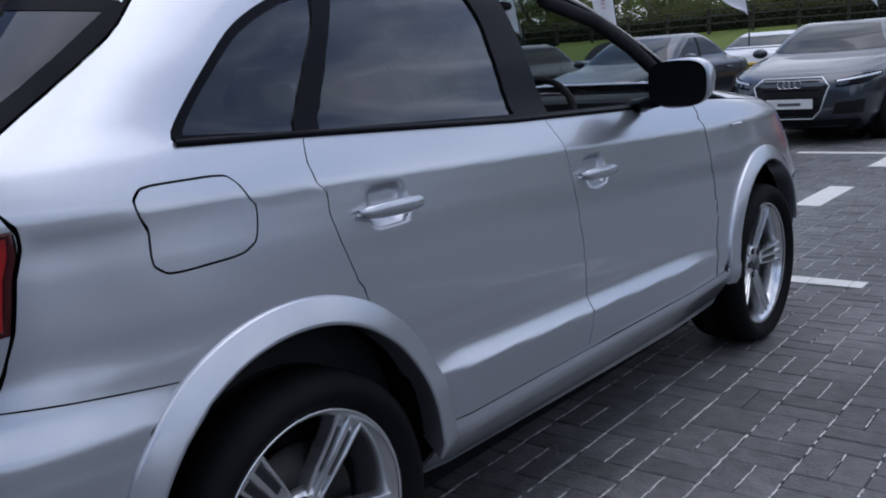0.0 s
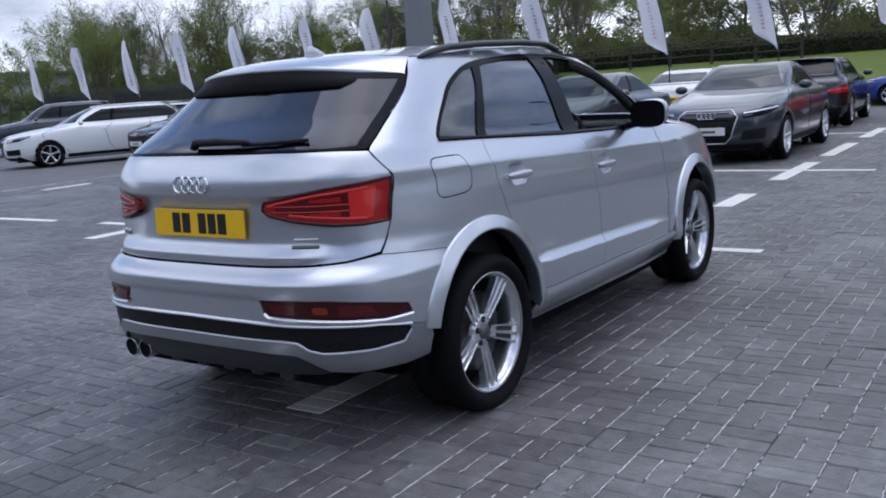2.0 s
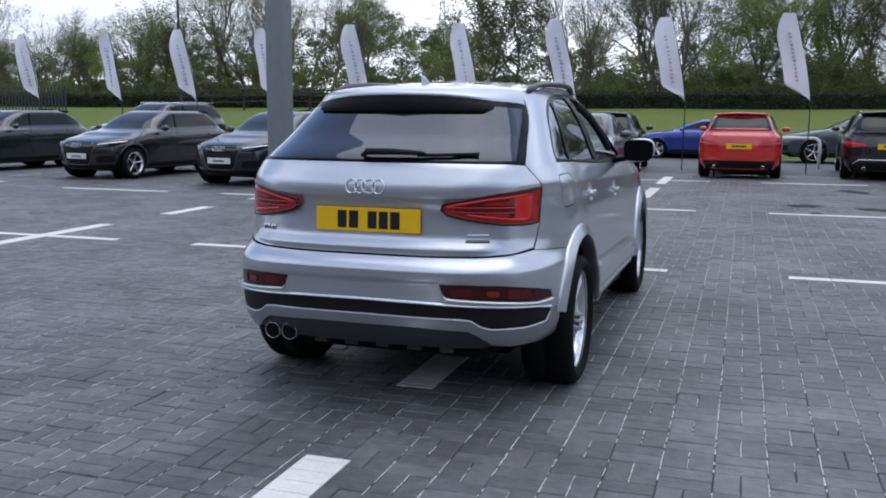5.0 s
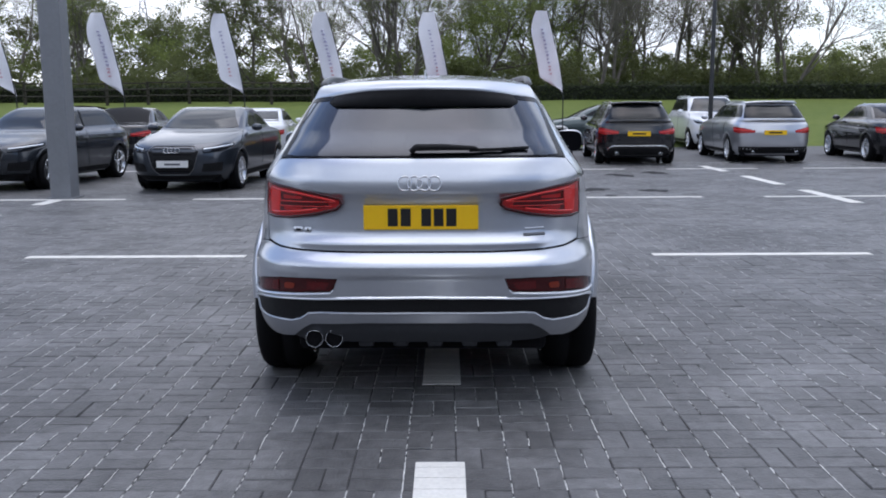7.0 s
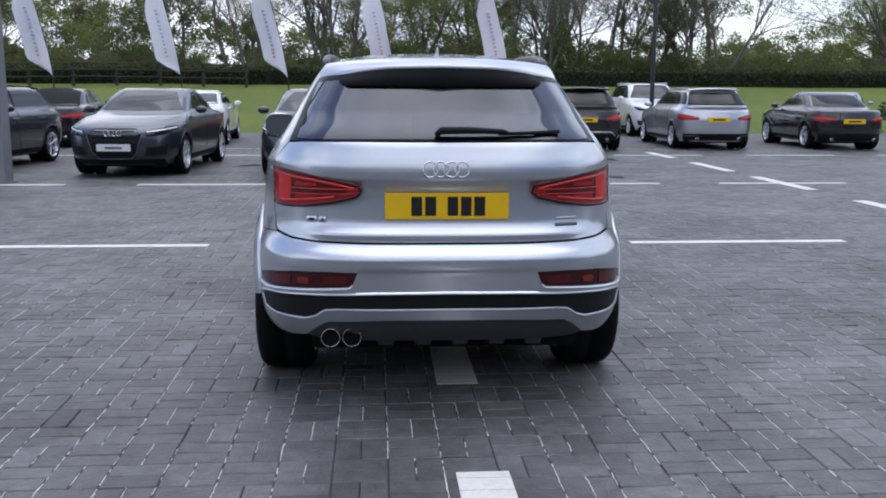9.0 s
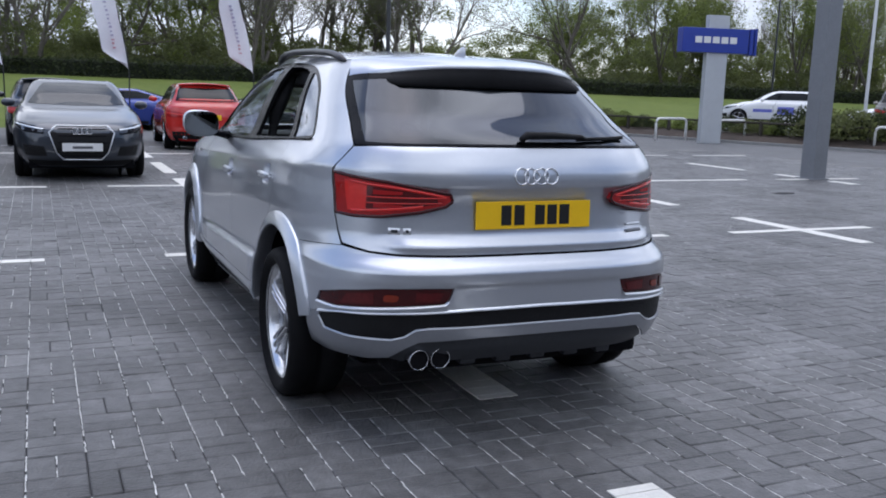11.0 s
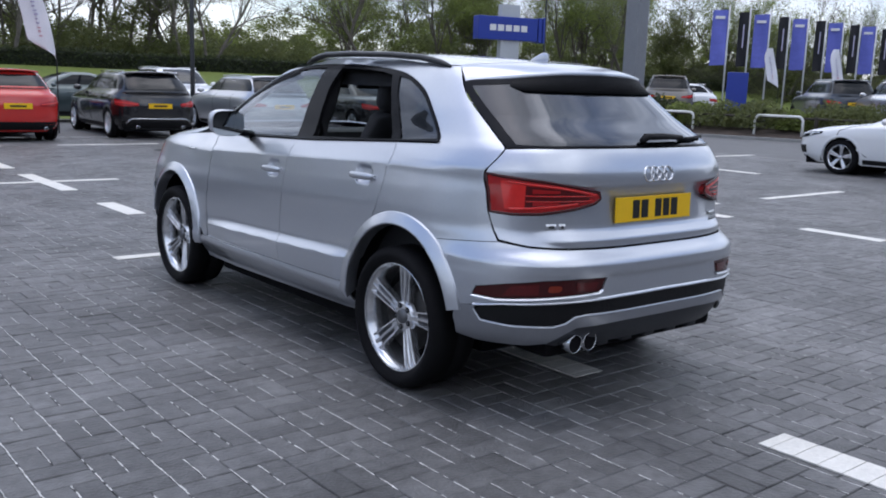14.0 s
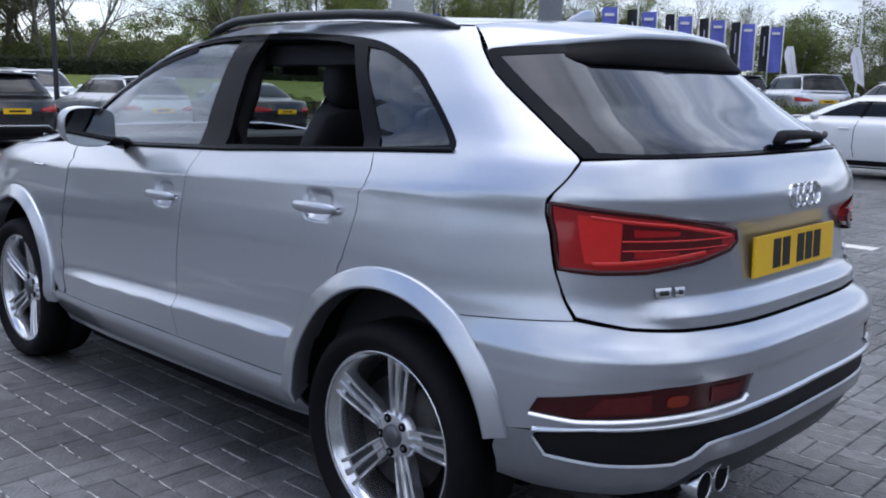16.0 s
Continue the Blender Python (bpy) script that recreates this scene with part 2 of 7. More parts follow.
def pchip(xs, ys):
    """A table of 1200 samples of a smooth curve through the points, with no overshoot."""
    x, y = np.array(xs, float), np.array(ys, float)
    h, d = np.diff(x), np.diff(y) / np.diff(x)
    m = np.zeros(len(x))
    m[0], m[-1] = d[0], d[-1]
    for i in range(1, len(x) - 1):
        if d[i - 1] * d[i] > 0:
            w1, w2 = 2 * h[i] + h[i - 1], h[i] + 2 * h[i - 1]
            m[i] = (w1 + w2) / (w1 / d[i - 1] + w2 / d[i])
    g = np.linspace(x[0], x[-1], 1200)
    i = np.clip(np.searchsorted(x, g, side="right") - 1, 0, len(x) - 2)
    t = (g - x[i]) / h[i]
    v = (2 * t**3 - 3 * t**2 + 1) * y[i] + (t**3 - 2 * t**2 + t) * h[i] * m[i] + (-2 * t**3 + 3 * t**2) * y[i + 1] + (t**3 - t**2) * h[i] * m[i + 1]
    return g, v


def inside(px, py, poly):
    c = np.zeros(len(px), bool)
    n = len(poly)
    for i in range(n):
        x0, y0 = poly[i]
        x1, y1 = poly[(i + 1) % n]
        if y0 == y1:
            continue
        hit = ((y0 > py) != (y1 > py)) & (px < (x1 - x0) * (py - y0) / (y1 - y0) + x0)
        c ^= hit
    return c


def rounded(poly, times=2, ratio=0.2):
    for _ in range(times):
        out = []
        for i in range(len(poly)):
            a, b = np.array(poly[i]), np.array(poly[(i + 1) % len(poly)])
            out += [tuple(a + (b - a) * ratio), tuple(b - (b - a) * ratio)]
        poly = out
    return poly


def shrunk(poly, d):
    """The outline moved inwards by d."""
    a = sum(poly[i][0] * poly[(i + 1) % len(poly)][1] - poly[(i + 1) % len(poly)][0] * poly[i][1] for i in range(len(poly)))
    s = 1 if a > 0 else -1
    out = []
    for i in range(len(poly)):
        p, c, n = (np.array(poly[j % len(poly)]) for j in (i - 1, i, i + 1))
        e1, e2 = c - p, n - c
        e1, e2 = e1 / (np.hypot(*e1) + 1e-9), e2 / (np.hypot(*e2) + 1e-9)
        nn = np.array((-(e1[1] + e2[1]), e1[0] + e2[0])) * s
        nn = nn / max(0.6, np.hypot(*nn)) 
        out.append(tuple(c + nn * d))
    return out


def dense(poly, step):
    out = []
    for i in range(len(poly)):
        a, b = np.array(poly[i]), np.array(poly[(i + 1) % len(poly)])
        k = max(1, int(math.ceil(np.hypot(*(b - a)) / step)))
        out += [tuple(a + (b - a) * j / k) for j in range(k)]
    return out


def smooth(pts, n=4):
    """A flowing line through the points."""
    P = [np.array(p, float) for p in pts]
    P = [2 * P[0] - P[1]] + P + [2 * P[-1] - P[-2]]
    out = []
    for i in range(1, len(P) - 2):
        a, b, c, d = P[i - 1], P[i], P[i + 1], P[i + 2]
        for k in range(n):
            t = k / n
            out.append(tuple(0.5 * (2 * b + (c - a) * t + (2 * a - 5 * b + 4 * c - d) * t * t + (3 * b - a - 3 * c + d) * t**3)))
    out.append(tuple(P[-2]))
    return out


class Shape:
    """A car body as a stack of rounded plans. rows: z, half width, rear end, front end, and two powers that square the corners.
    A place on it is (s, z): the way round from the middle of the rear (right side positive), and the height."""

    def __init__(self, rows, yc, slope=0.0, step_in=None, kink=None, cove=None):
        cols = list(zip(*rows))
        self.z0, self.z1 = cols[0][0], cols[0][-1]
        self.tab = [pchip(cols[0], c) for c in cols[1:]]
        self.yc, self.slope, self.step_in, self.cove = yc, slope, step_in, cove
        u, w = np.linspace(0, 1, 500), np.linspace(0, 1, 300)
        half = np.unique(np.concatenate([np.arcsin(u ** 3.9), np.arccos(w ** 1.7)]))
        th = np.concatenate([half[::-1], -half[1:]])
        x, y = self.plan(th, np.full(len(th), kink or 0.8))
        self.S = np.concatenate([[0], np.cumsum(np.hypot(np.diff(x), np.diff(y)))])
        self.TH = th

    def get(self, k, z):
        g, v = self.tab[k]
        return np.interp(z, g, v)

    def plan(self, th, z):
        p, q = self.get(3, z), self.get(4, z)
        sn, cs = np.sin(th), np.clip(np.cos(th), 0, 1)
        ext = np.where(sn > 0, self.yc - self.get(1, z), self.get(2, z) - self.yc)
        y = self.yc - np.sign(sn) * ext * np.abs(sn) ** (2 / q)
        zz = z + self.slope * (np.clip(y, -0.5, 2.2) - 0.3)
        x = self.get(0, zz) * cs ** (2 / p)
        if self.step_in is not None:
            x = x + self.step_in(y, z) * cs
        if self.cove is not None:
            y = y + np.where(sn > 0, self.cove(x, z), 0.0)
        return x, y

    def at(self, s, z):
        s, z = np.atleast_1d(np.array(s, float)), np.atleast_1d(np.array(z, float))
        th = np.interp(np.abs(s), self.S, self.TH)
        x, y = self.plan(th, z)
        return np.stack([np.sign(s) * x, y, z], 1)

    def normal(self, s, z, d=0.004):
        a = self.at(np.asarray(s) + d, z) - self.at(np.asarray(s) - d, z)
        b = self.at(s, np.asarray(z) + d) - self.at(s, np.asarray(z) - d)
        n = np.cross(a, b)
        return n / (np.linalg.norm(n, axis=1, keepdims=True) + 1e-12)

    def sy(self, y, z, side=1):
        q = float(self.get(4, z))
        if y < self.yc:
            r = min(1.0, (self.yc - y) / (self.yc - float(self.get(1, z))))
            th = math.asin(r ** (q / 2))
        else:
            r = min(1.0, (y - self.yc) / (float(self.get(2, z)) - self.yc))
            th = -math.asin(r ** (q / 2))
        return (side * float(np.interp(-th, -self.TH, self.S)), z)

    def sx(self, x, z, front=False):
        k = 1 if x >= 0 else -1
        lo, hi = (0.0, np.pi / 2) if not front else (-np.pi / 2, 0.0)
        g = np.linspace(lo, hi, 500)
        xs, _ = self.plan(g, np.full(500, float(z)))
        if front:
            th = float(np.interp(abs(x), xs, g))
        else:
            th = float(np.interp(-abs(x), -xs, g))
        return (k * float(np.interp(-th, -self.TH, self.S)), z)

    def panel(self, name, outline, mat, parent, label="", holes=(), step=0.03, lift=0.0, gap=0.0015, thick=0.008, flip_rim=False):
        """A sheet of the body within an outline of (s, z), with its rim turned in."""
        poly = dense(shrunk(outline, gap) if gap else list(outline), step)
        hol = [dense(shrunk(h, -gap) if gap else list(h), step) for h in holes]
        loops = [poly] + hol
        pts, edges = [], []
        for lp in loops:
            o = len(pts)
            pts += lp
            edges += [(o + i, o + (i + 1) % len(lp)) for i in range(len(lp))]
        b = np.array(pts)
        gx, gz = np.meshgrid(np.arange(b[:, 0].min(), b[:, 0].max(), step), np.arange(b[:, 1].min(), b[:, 1].max(), step * 0.8))
        gx, gz = gx.ravel() + 0.0013, gz.ravel() + 0.0007
        ok = inside(gx, gz, poly)
        for h in hol:
            ok &= ~inside(gx, gz, h)
        gx, gz = gx[ok], gz[ok]
        if len(gx):
            d = np.full(len(gx), 9.0)
            for q in b:
                d = np.minimum(d, np.hypot(gx - q[0], gz - q[1]))
            gx, gz = gx[d > step * 0.45], gz[d > step * 0.45]
        allp = pts + list(zip(gx, gz))
        from_cdt = cdt([Vector((float(p[0]), float(p[1]))) for p in allp], edges, [], 0, 1e-6)
        v2 = np.array([tuple(v) for v in from_cdt[0]])
        tri = [f for f in from_cdt[2] if len(f) == 3]
        cen = np.array([v2[list(f)].mean(0) for f in tri])
        keep = inside(cen[:, 0], cen[:, 1], poly)
        for h in hol:
            keep &= ~inside(cen[:, 0], cen[:, 1], h)
        tri = [f for f, k in zip(tri, keep) if k]
        n3 = self.normal(v2[:, 0], v2[:, 1])
        p3 = self.at(v2[:, 0], v2[:, 1]) + n3 * lift
        out = []
        for f in tri:
            a, bb, c = p3[list(f)]
            out.append(f if np.dot(np.cross(bb - a, c - a), n3[f[0]]) > 0 else (f[0], f[2], f[1]))
        verts, norms, faces = list(p3), list(n3), list(out)
        if thick:
            count = {}
            for f in out:
                for i in range(3):
                    e = (f[i], f[(i + 1) % 3])
                    count[e] = 1
            rim = [e for e in count if (e[1], e[0]) not in count]
            for a, c in rim:
                o = len(verts)
                side = np.cross(p3[c] - p3[a], n3[a])
                side = side / (np.linalg.norm(side) + 1e-12)
                verts += [p3[a], p3[c], p3[c] - n3[c] * thick, p3[a] - n3[a] * thick]
                norms += [side] * 4
                faces.append((o + 1, o, o + 3, o + 2))
        return mesh_ob(name, verts, faces, mat, parent, label, True, norms)

    def strip(self, name, line, half, mat, parent, label="", lift=0.003, high=0.004, step=0.03, ledge=False):
        """A raised bead along a line of (s, z); a ledge stands out at its foot and faces up."""
        pts = []
        for i in range(len(line) - 1):
            a, b = np.array(line[i]), np.array(line[i + 1])
            k = max(1, int(np.hypot(*(b - a)) / step))
            pts += [a + (b - a) * j / k for j in range(k)]
        pts.append(np.array(line[-1]))
        pts = np.array(pts)
        n3 = self.normal(pts[:, 0], pts[:, 1])
        p3 = self.at(pts[:, 0], pts[:, 1]) + n3 * lift
        vs, fs = [], []
        for i in range(len(p3)):
            t = p3[min(i + 1, len(p3) - 1)] - p3[max(i - 1, 0)]
            w = np.cross(n3[i], t)
            w = w / (np.linalg.norm(w) + 1e-12) * half
            n = n3[i] * high
            if ledge:
                w = w if w[2] > 0 else -w
                vs += [p3[i] - w - n, p3[i] - w * 0.9 + n * 0.8, p3[i] - w * 0.7 + n, p3[i] + w * 0.2 + n * 0.35, p3[i] + w - n * 0.5]
                continue
            vs += [p3[i] - w - n, p3[i] - w * 0.8 + n * 0.6, p3[i] + n, p3[i] + w * 0.8 + n * 0.6, p3[i] + w - n]
        for i in range(len(p3) - 1):
            for k in range(4):
                fs.append((i * 5 + k, i * 5 + k + 1, i * 5 + 5 + k + 1, i * 5 + 5 + k))
        return mesh_ob(name, vs, fs, mat, parent, label)


from mathutils.geometry import delaunay_2d_cdt as cdt

# ---- ground ----
GROUND = material("grey_tarmac", (0.126, 0.127, 0.129), 0.72, vary=0.22, scale=1.4, bump=0.5, bump_scale=90)
BRICK = material("charcoal_block", (0.118, 0.118, 0.119), 0.49, vary=0.40, scale=1.7, bump=0.7, bump_scale=70, random=0.20)
# wear and damp in patches a metre or so wide run on from block to block
bt = BRICK.node_tree
where = bt.nodes.new("ShaderNodeNewGeometry").outputs["Position"]
for n in [q for q in bt.nodes if q.type == "TEX_NOISE"]:
    bt.links.new(where, n.inputs["Vector"])
patch = bt.nodes.new("ShaderNodeTexNoise")
patch.inputs["Scale"].default_value, patch.inputs["Detail"].default_value, patch.inputs["Roughness"].default_value = 0.75, 5.0, 0.62
bt.links.new(where, patch.inputs["Vector"])
wear = bt.nodes.new("ShaderNodeMapRange")
wear.inputs["From Min"].default_value, wear.inputs["From Max"].default_value = 0.34, 0.66
wear.inputs["To Min"].default_value, wear.inputs["To Max"].default_value = 0.70, 1.26
bt.links.new(patch.outputs["Fac"], wear.inputs["Value"])
worn = bt.nodes.new("ShaderNodeMix")
worn.data_type, worn.blend_type = "RGBA", "MULTIPLY"
worn.inputs[0].default_value = 1.0
paint_in = bt.nodes["Principled BSDF"].inputs["Base Color"]
bt.links.new(paint_in.links[0].from_socket, worn.inputs[6])
bt.links.new(wear.outputs[0], worn.inputs[7])
bt.links.new(worn.outputs[2], paint_in)
SAND = material("joint_sand", (0.58, 0.58, 0.56), 0.9, vary=0.4, scale=7, bump=0.4, bump_scale=200)
JOINT = material("dark_joint", (0.035, 0.035, 0.037), 0.9, vary=0.3, scale=6)
PAINT = material("white_road_paint", (0.74, 0.725, 0.675), 0.6, vary=0.12, scale=6, bump=0.5, bump_scale=120)

CELL, OX, OY = 0.205, 0.950, 1.385
X0, X1, Y0, Y1 = OX - 70 * CELL, OX + 73 * CELL, OY - 43 * CELL, OY + 78 * CELL


def make_ground():
    bm = bmesh.new()
    for x0, x1, y0, y1 in ((-400, 400, -300, Y0 - 0.0), (-400, 400, Y1, 500), (-400, X0, Y0, Y1), (X1, 400, Y0, Y1)):
        bm.faces.new([bm.verts.new(p) for p in ((x0, y0, 0), (x1, y0, 0), (x1, y1, 0), (x0, y1, 0))])
    g = part("ground", bm, GROUND, None, "dark grey paved car park surface")
    tagged(g, "dark grey paved car park surface", "ground", kind="structure")
    bm = bmesh.new()
    bm.faces.new([bm.verts.new(p) for p in ((X0, Y0, -0.007), (X1, Y0, -0.007), (X1, Y1, -0.007), (X0, Y1, -0.007))])
    b = part("paving_bed", bm, JOINT, None, "")
    tagged(b, "dark bedding under the block paving joints", "paving", kind="structure")
    return g


def brick_shape(w, h):
    """Half sizes: a block with a small bevel round its top."""
    c = 0.004
    v = [(-w, -h, -0.03), (w, -h, -0.03), (w, h, -0.03), (-w, h, -0.03), (-w, -h, -c), (w, -h, -c), (w, h, -c), (-w, h, -c), (-w + c, -h + c, 0), (w - c, -h + c, 0), (w - c, h - c, 0), (-w + c, h - c, 0)]
    f = [(8, 9, 10, 11)] + [(a, (a + 1) % 4, 4 + (a + 1) % 4, 4 + a) for a in range(4)] + [(4 + a, 4 + (a + 1) % 4, 8 + (a + 1) % 4, 8 + a) for a in range(4)]
    return v, f


def make_paving():
    rng = np.random.default_rng(5)
    gx, gy = 0.0040, 0.0040
    up, flat = brick_shape(CELL / 4 - gx / 2, CELL / 2 - gy / 2), brick_shape(CELL / 2 - gx / 2, CELL / 4 - gy / 2)
    near = new("block_paving")
    tagged(near, "charcoal block paving laid in basketweave", "paving", kind="structure")
    data = []
    for nm, (v, f) in (("block", up), ("block", flat)):
        me = bpy.data.meshes.new(nm)
        me.from_pydata(v, [], f)
        me.materials.append(BRICK)
        me.polygons.foreach_set("use_smooth", np.zeros(len(me.polygons), dtype=bool))
        data.append(me)
    i0, i1, j0, j1 = -70, 73, -43, 78
    vs, fs = [], []
    V = [np.array(up[0]), np.array(flat[0])]
    F = np.array(up[1])
    blocks, o = [], 0
    near_list = []
    for i in range(i0, i1):
        for j in range(j0, j1):
            k = (i + j) % 2
            cx, cy = OX + (i + 0.5) * CELL, OY + (j + 0.5) * CELL
            for t in (-1, 1):
                px, py = (cx + t * CELL / 4, cy) if k == 0 else (cx, cy + t * CELL / 4)
                dz, tx, ty = rng.normal(0, 0.0011), rng.normal(0, 0.009), rng.normal(0, 0.009)
                dz = min(dz, 0.0018) - 0.001
                if 0 <= i < 12 and -10 <= j < 2:
                    near_list.append((k, px, py, dz, tx, ty))
                    continue
                p = V[k].copy()
                p[:, 2] += dz + p[:, 0] * tx + p[:, 1] * ty
                p[:, 0] += px
                p[:, 1] += py
                vs.append(p)
                fs.append(F + o)
                o += 12
    vs, fs = np.concatenate(vs), np.concatenate(fs)
    me = bpy.data.meshes.new("paving_blocks")
    me.vertices.add(len(vs))
    me.vertices.foreach_set("co", vs.astype(np.float32).ravel())
    me.loops.add(len(fs) * 4)
    me.loops.foreach_set("vertex_index", fs.astype(np.int32).ravel())
    me.polygons.add(len(fs))
    me.polygons.foreach_set("loop_start", np.arange(0, len(fs) * 4, 4, dtype=np.int32))
    me.materials.append(BRICK)
    me.polygons.foreach_set("use_smooth", np.zeros(len(fs), dtype=bool))
    me.update(calc_edges=True)
    ob = new("paving_blocks", me)
    tagged(ob, "charcoal paving blocks with pale sand joints", "paving", kind="stuff")
    # sand in the joints that run along y
    sv, sf = [], []
    for i in range(i0, i1 + 1):
        x = OX + i * CELL
        for j in range(j0, j1):
            segs = [(x, 0.0040)]
            if (i + j) % 2 == 0 and i < i1:
                segs.append((x + CELL / 2, 0.0034))
            for xx, hw in segs:
                full = 0.5 + 0.5 * math.sin(xx * 0.9 + 1.3) * math.sin((OY + j * CELL) * 0.55 + xx * 0.3)
                if rng.random() < 0.26 - 0.24 * full:
                    continue
                y0 = OY + j * CELL
                for q in range(7):
                    if rng.random() < 0.34 - 0.20 * full:
                        continue
                    a, b = hw * rng.uniform(0.25, 0.80 + 0.40 * full), hw * rng.uniform(0.25, 0.80 + 0.40 * full)
                    z = -0.0010 - rng.random() * 0.0018
                    ya, yb = y0 + CELL * q / 7, y0 + CELL * (q + 1) / 7
                    sh = rng.normal(0, 0.0009)
                    n = len(sv)
                    sv += [(xx - a + sh, ya, z), (xx + a + sh, ya, z), (xx + b + sh, yb, z), (xx - b + sh, yb, z)]
                    sf.append((n, n + 1, n + 2, n + 3))
    sand = mesh_ob("joint_sand", sv, sf, SAND, None, "", False)
    tagged(sand, "pale sand lying in the paving joints", "sand", kind="stuff")
    for k, px, py, dz, tx, ty in near_list:
        b = new("block", data[k])
        b.parent = near
        b.matrix_basis = pose(px, py, dz, math.degrees(ty), -math.degrees(tx), 0)


def marking(x0, x1, y0, y1):
    """A painted mark, broken where the joints pass under it."""
    bm = bmesh.new()
    g = 0.004
    def cuts(a, b, o, c=CELL):
        k = [a] + [o + n * c for n in range(int(math.ceil((a - o) / c)), int(math.floor((b - o) / c)) + 1)] + [b]
        return [(p, q) for p, q in zip(k, k[1:]) if q - p > 0.012]
    near = x0 > -7 and x1 < 9 and y1 < 12
    xs = cuts(x0, x1, OX) if near and x1 - x0 > 0.3 else [(x0, x1)]
    yy = cuts(y0, y1, OY, CELL / 2) if near and y1 - y0 > 0.3 else [(y0, y1)]
    for a, b in xs:
        for c, d in yy:
            add_box(bm, a + g / 2, b - g / 2, c + g / 2, d - g / 2, -0.002, 0.0035)
    ob = part("road_marking", bm, PAINT, None, "")
    tagged(ob, "white painted bay line on the paving", "road marking", "bay lines", kind="structure")


make_ground()

# unseen wall added south of the car park to cut low sky light
BLOCKER_WALL = material("dark_grey_blocker", (0.16, 0.165, 0.175), 0.55, vary=0.08, scale=0.6, bump=0.1, bump_scale=4)
wall = box_ob("south_light_blocker", -48, 48, -17.6, -17.0, 0.0, 7.2, BLOCKER_WALL, None, "", 0.02)
tagged(wall, "unseen dark grey wall added to block low southern light", "wall", kind="structure")

STAIN = material("oil_stain", (0.036, 0.037, 0.039), 0.8, vary=0.3, scale=3, spec=0.15)


def stain(x, y, w, h, seed):
    """A worn dark patch with a ragged edge on the paving."""
    q = np.random.default_rng(seed)
    pts = [(x, y, 0.0024)]
    for k in range(26):
        a = 2 * math.pi * k / 26
        r = 0.72 + 0.18 * math.sin(2 * a + seed) + 0.12 * math.sin(5 * a) + q.normal(0, 0.06)
        pts.append((x + w * r * math.cos(a), y + h * r * math.sin(a), 0.0024))
    o = mesh_ob("oil_stain", pts, [(0, k + 1, (k + 1) % 26 + 1) for k in range(26)], STAIN, None, "", False)
    tagged(o, "dark worn oil stain on the paving", "stain", "paving stains", kind="structure")


for k, (sx_, sy_, sw_, sh_) in enumerate(((2.55, 10.30, 0.30, 0.40), (3.50, 10.05, 0.28, 0.36), (3.57, 13.35, 0.32, 0.50), (4.40, 13.95, 0.34, 0.50), (2.64, 9.15, 0.16, 0.22), (-2.6, 12.4, 0.3, 0.25), (8.9, 6.9, 0.28, 0.2))):
    stain(sx_, sy_, sw_, sh_, k + 1)

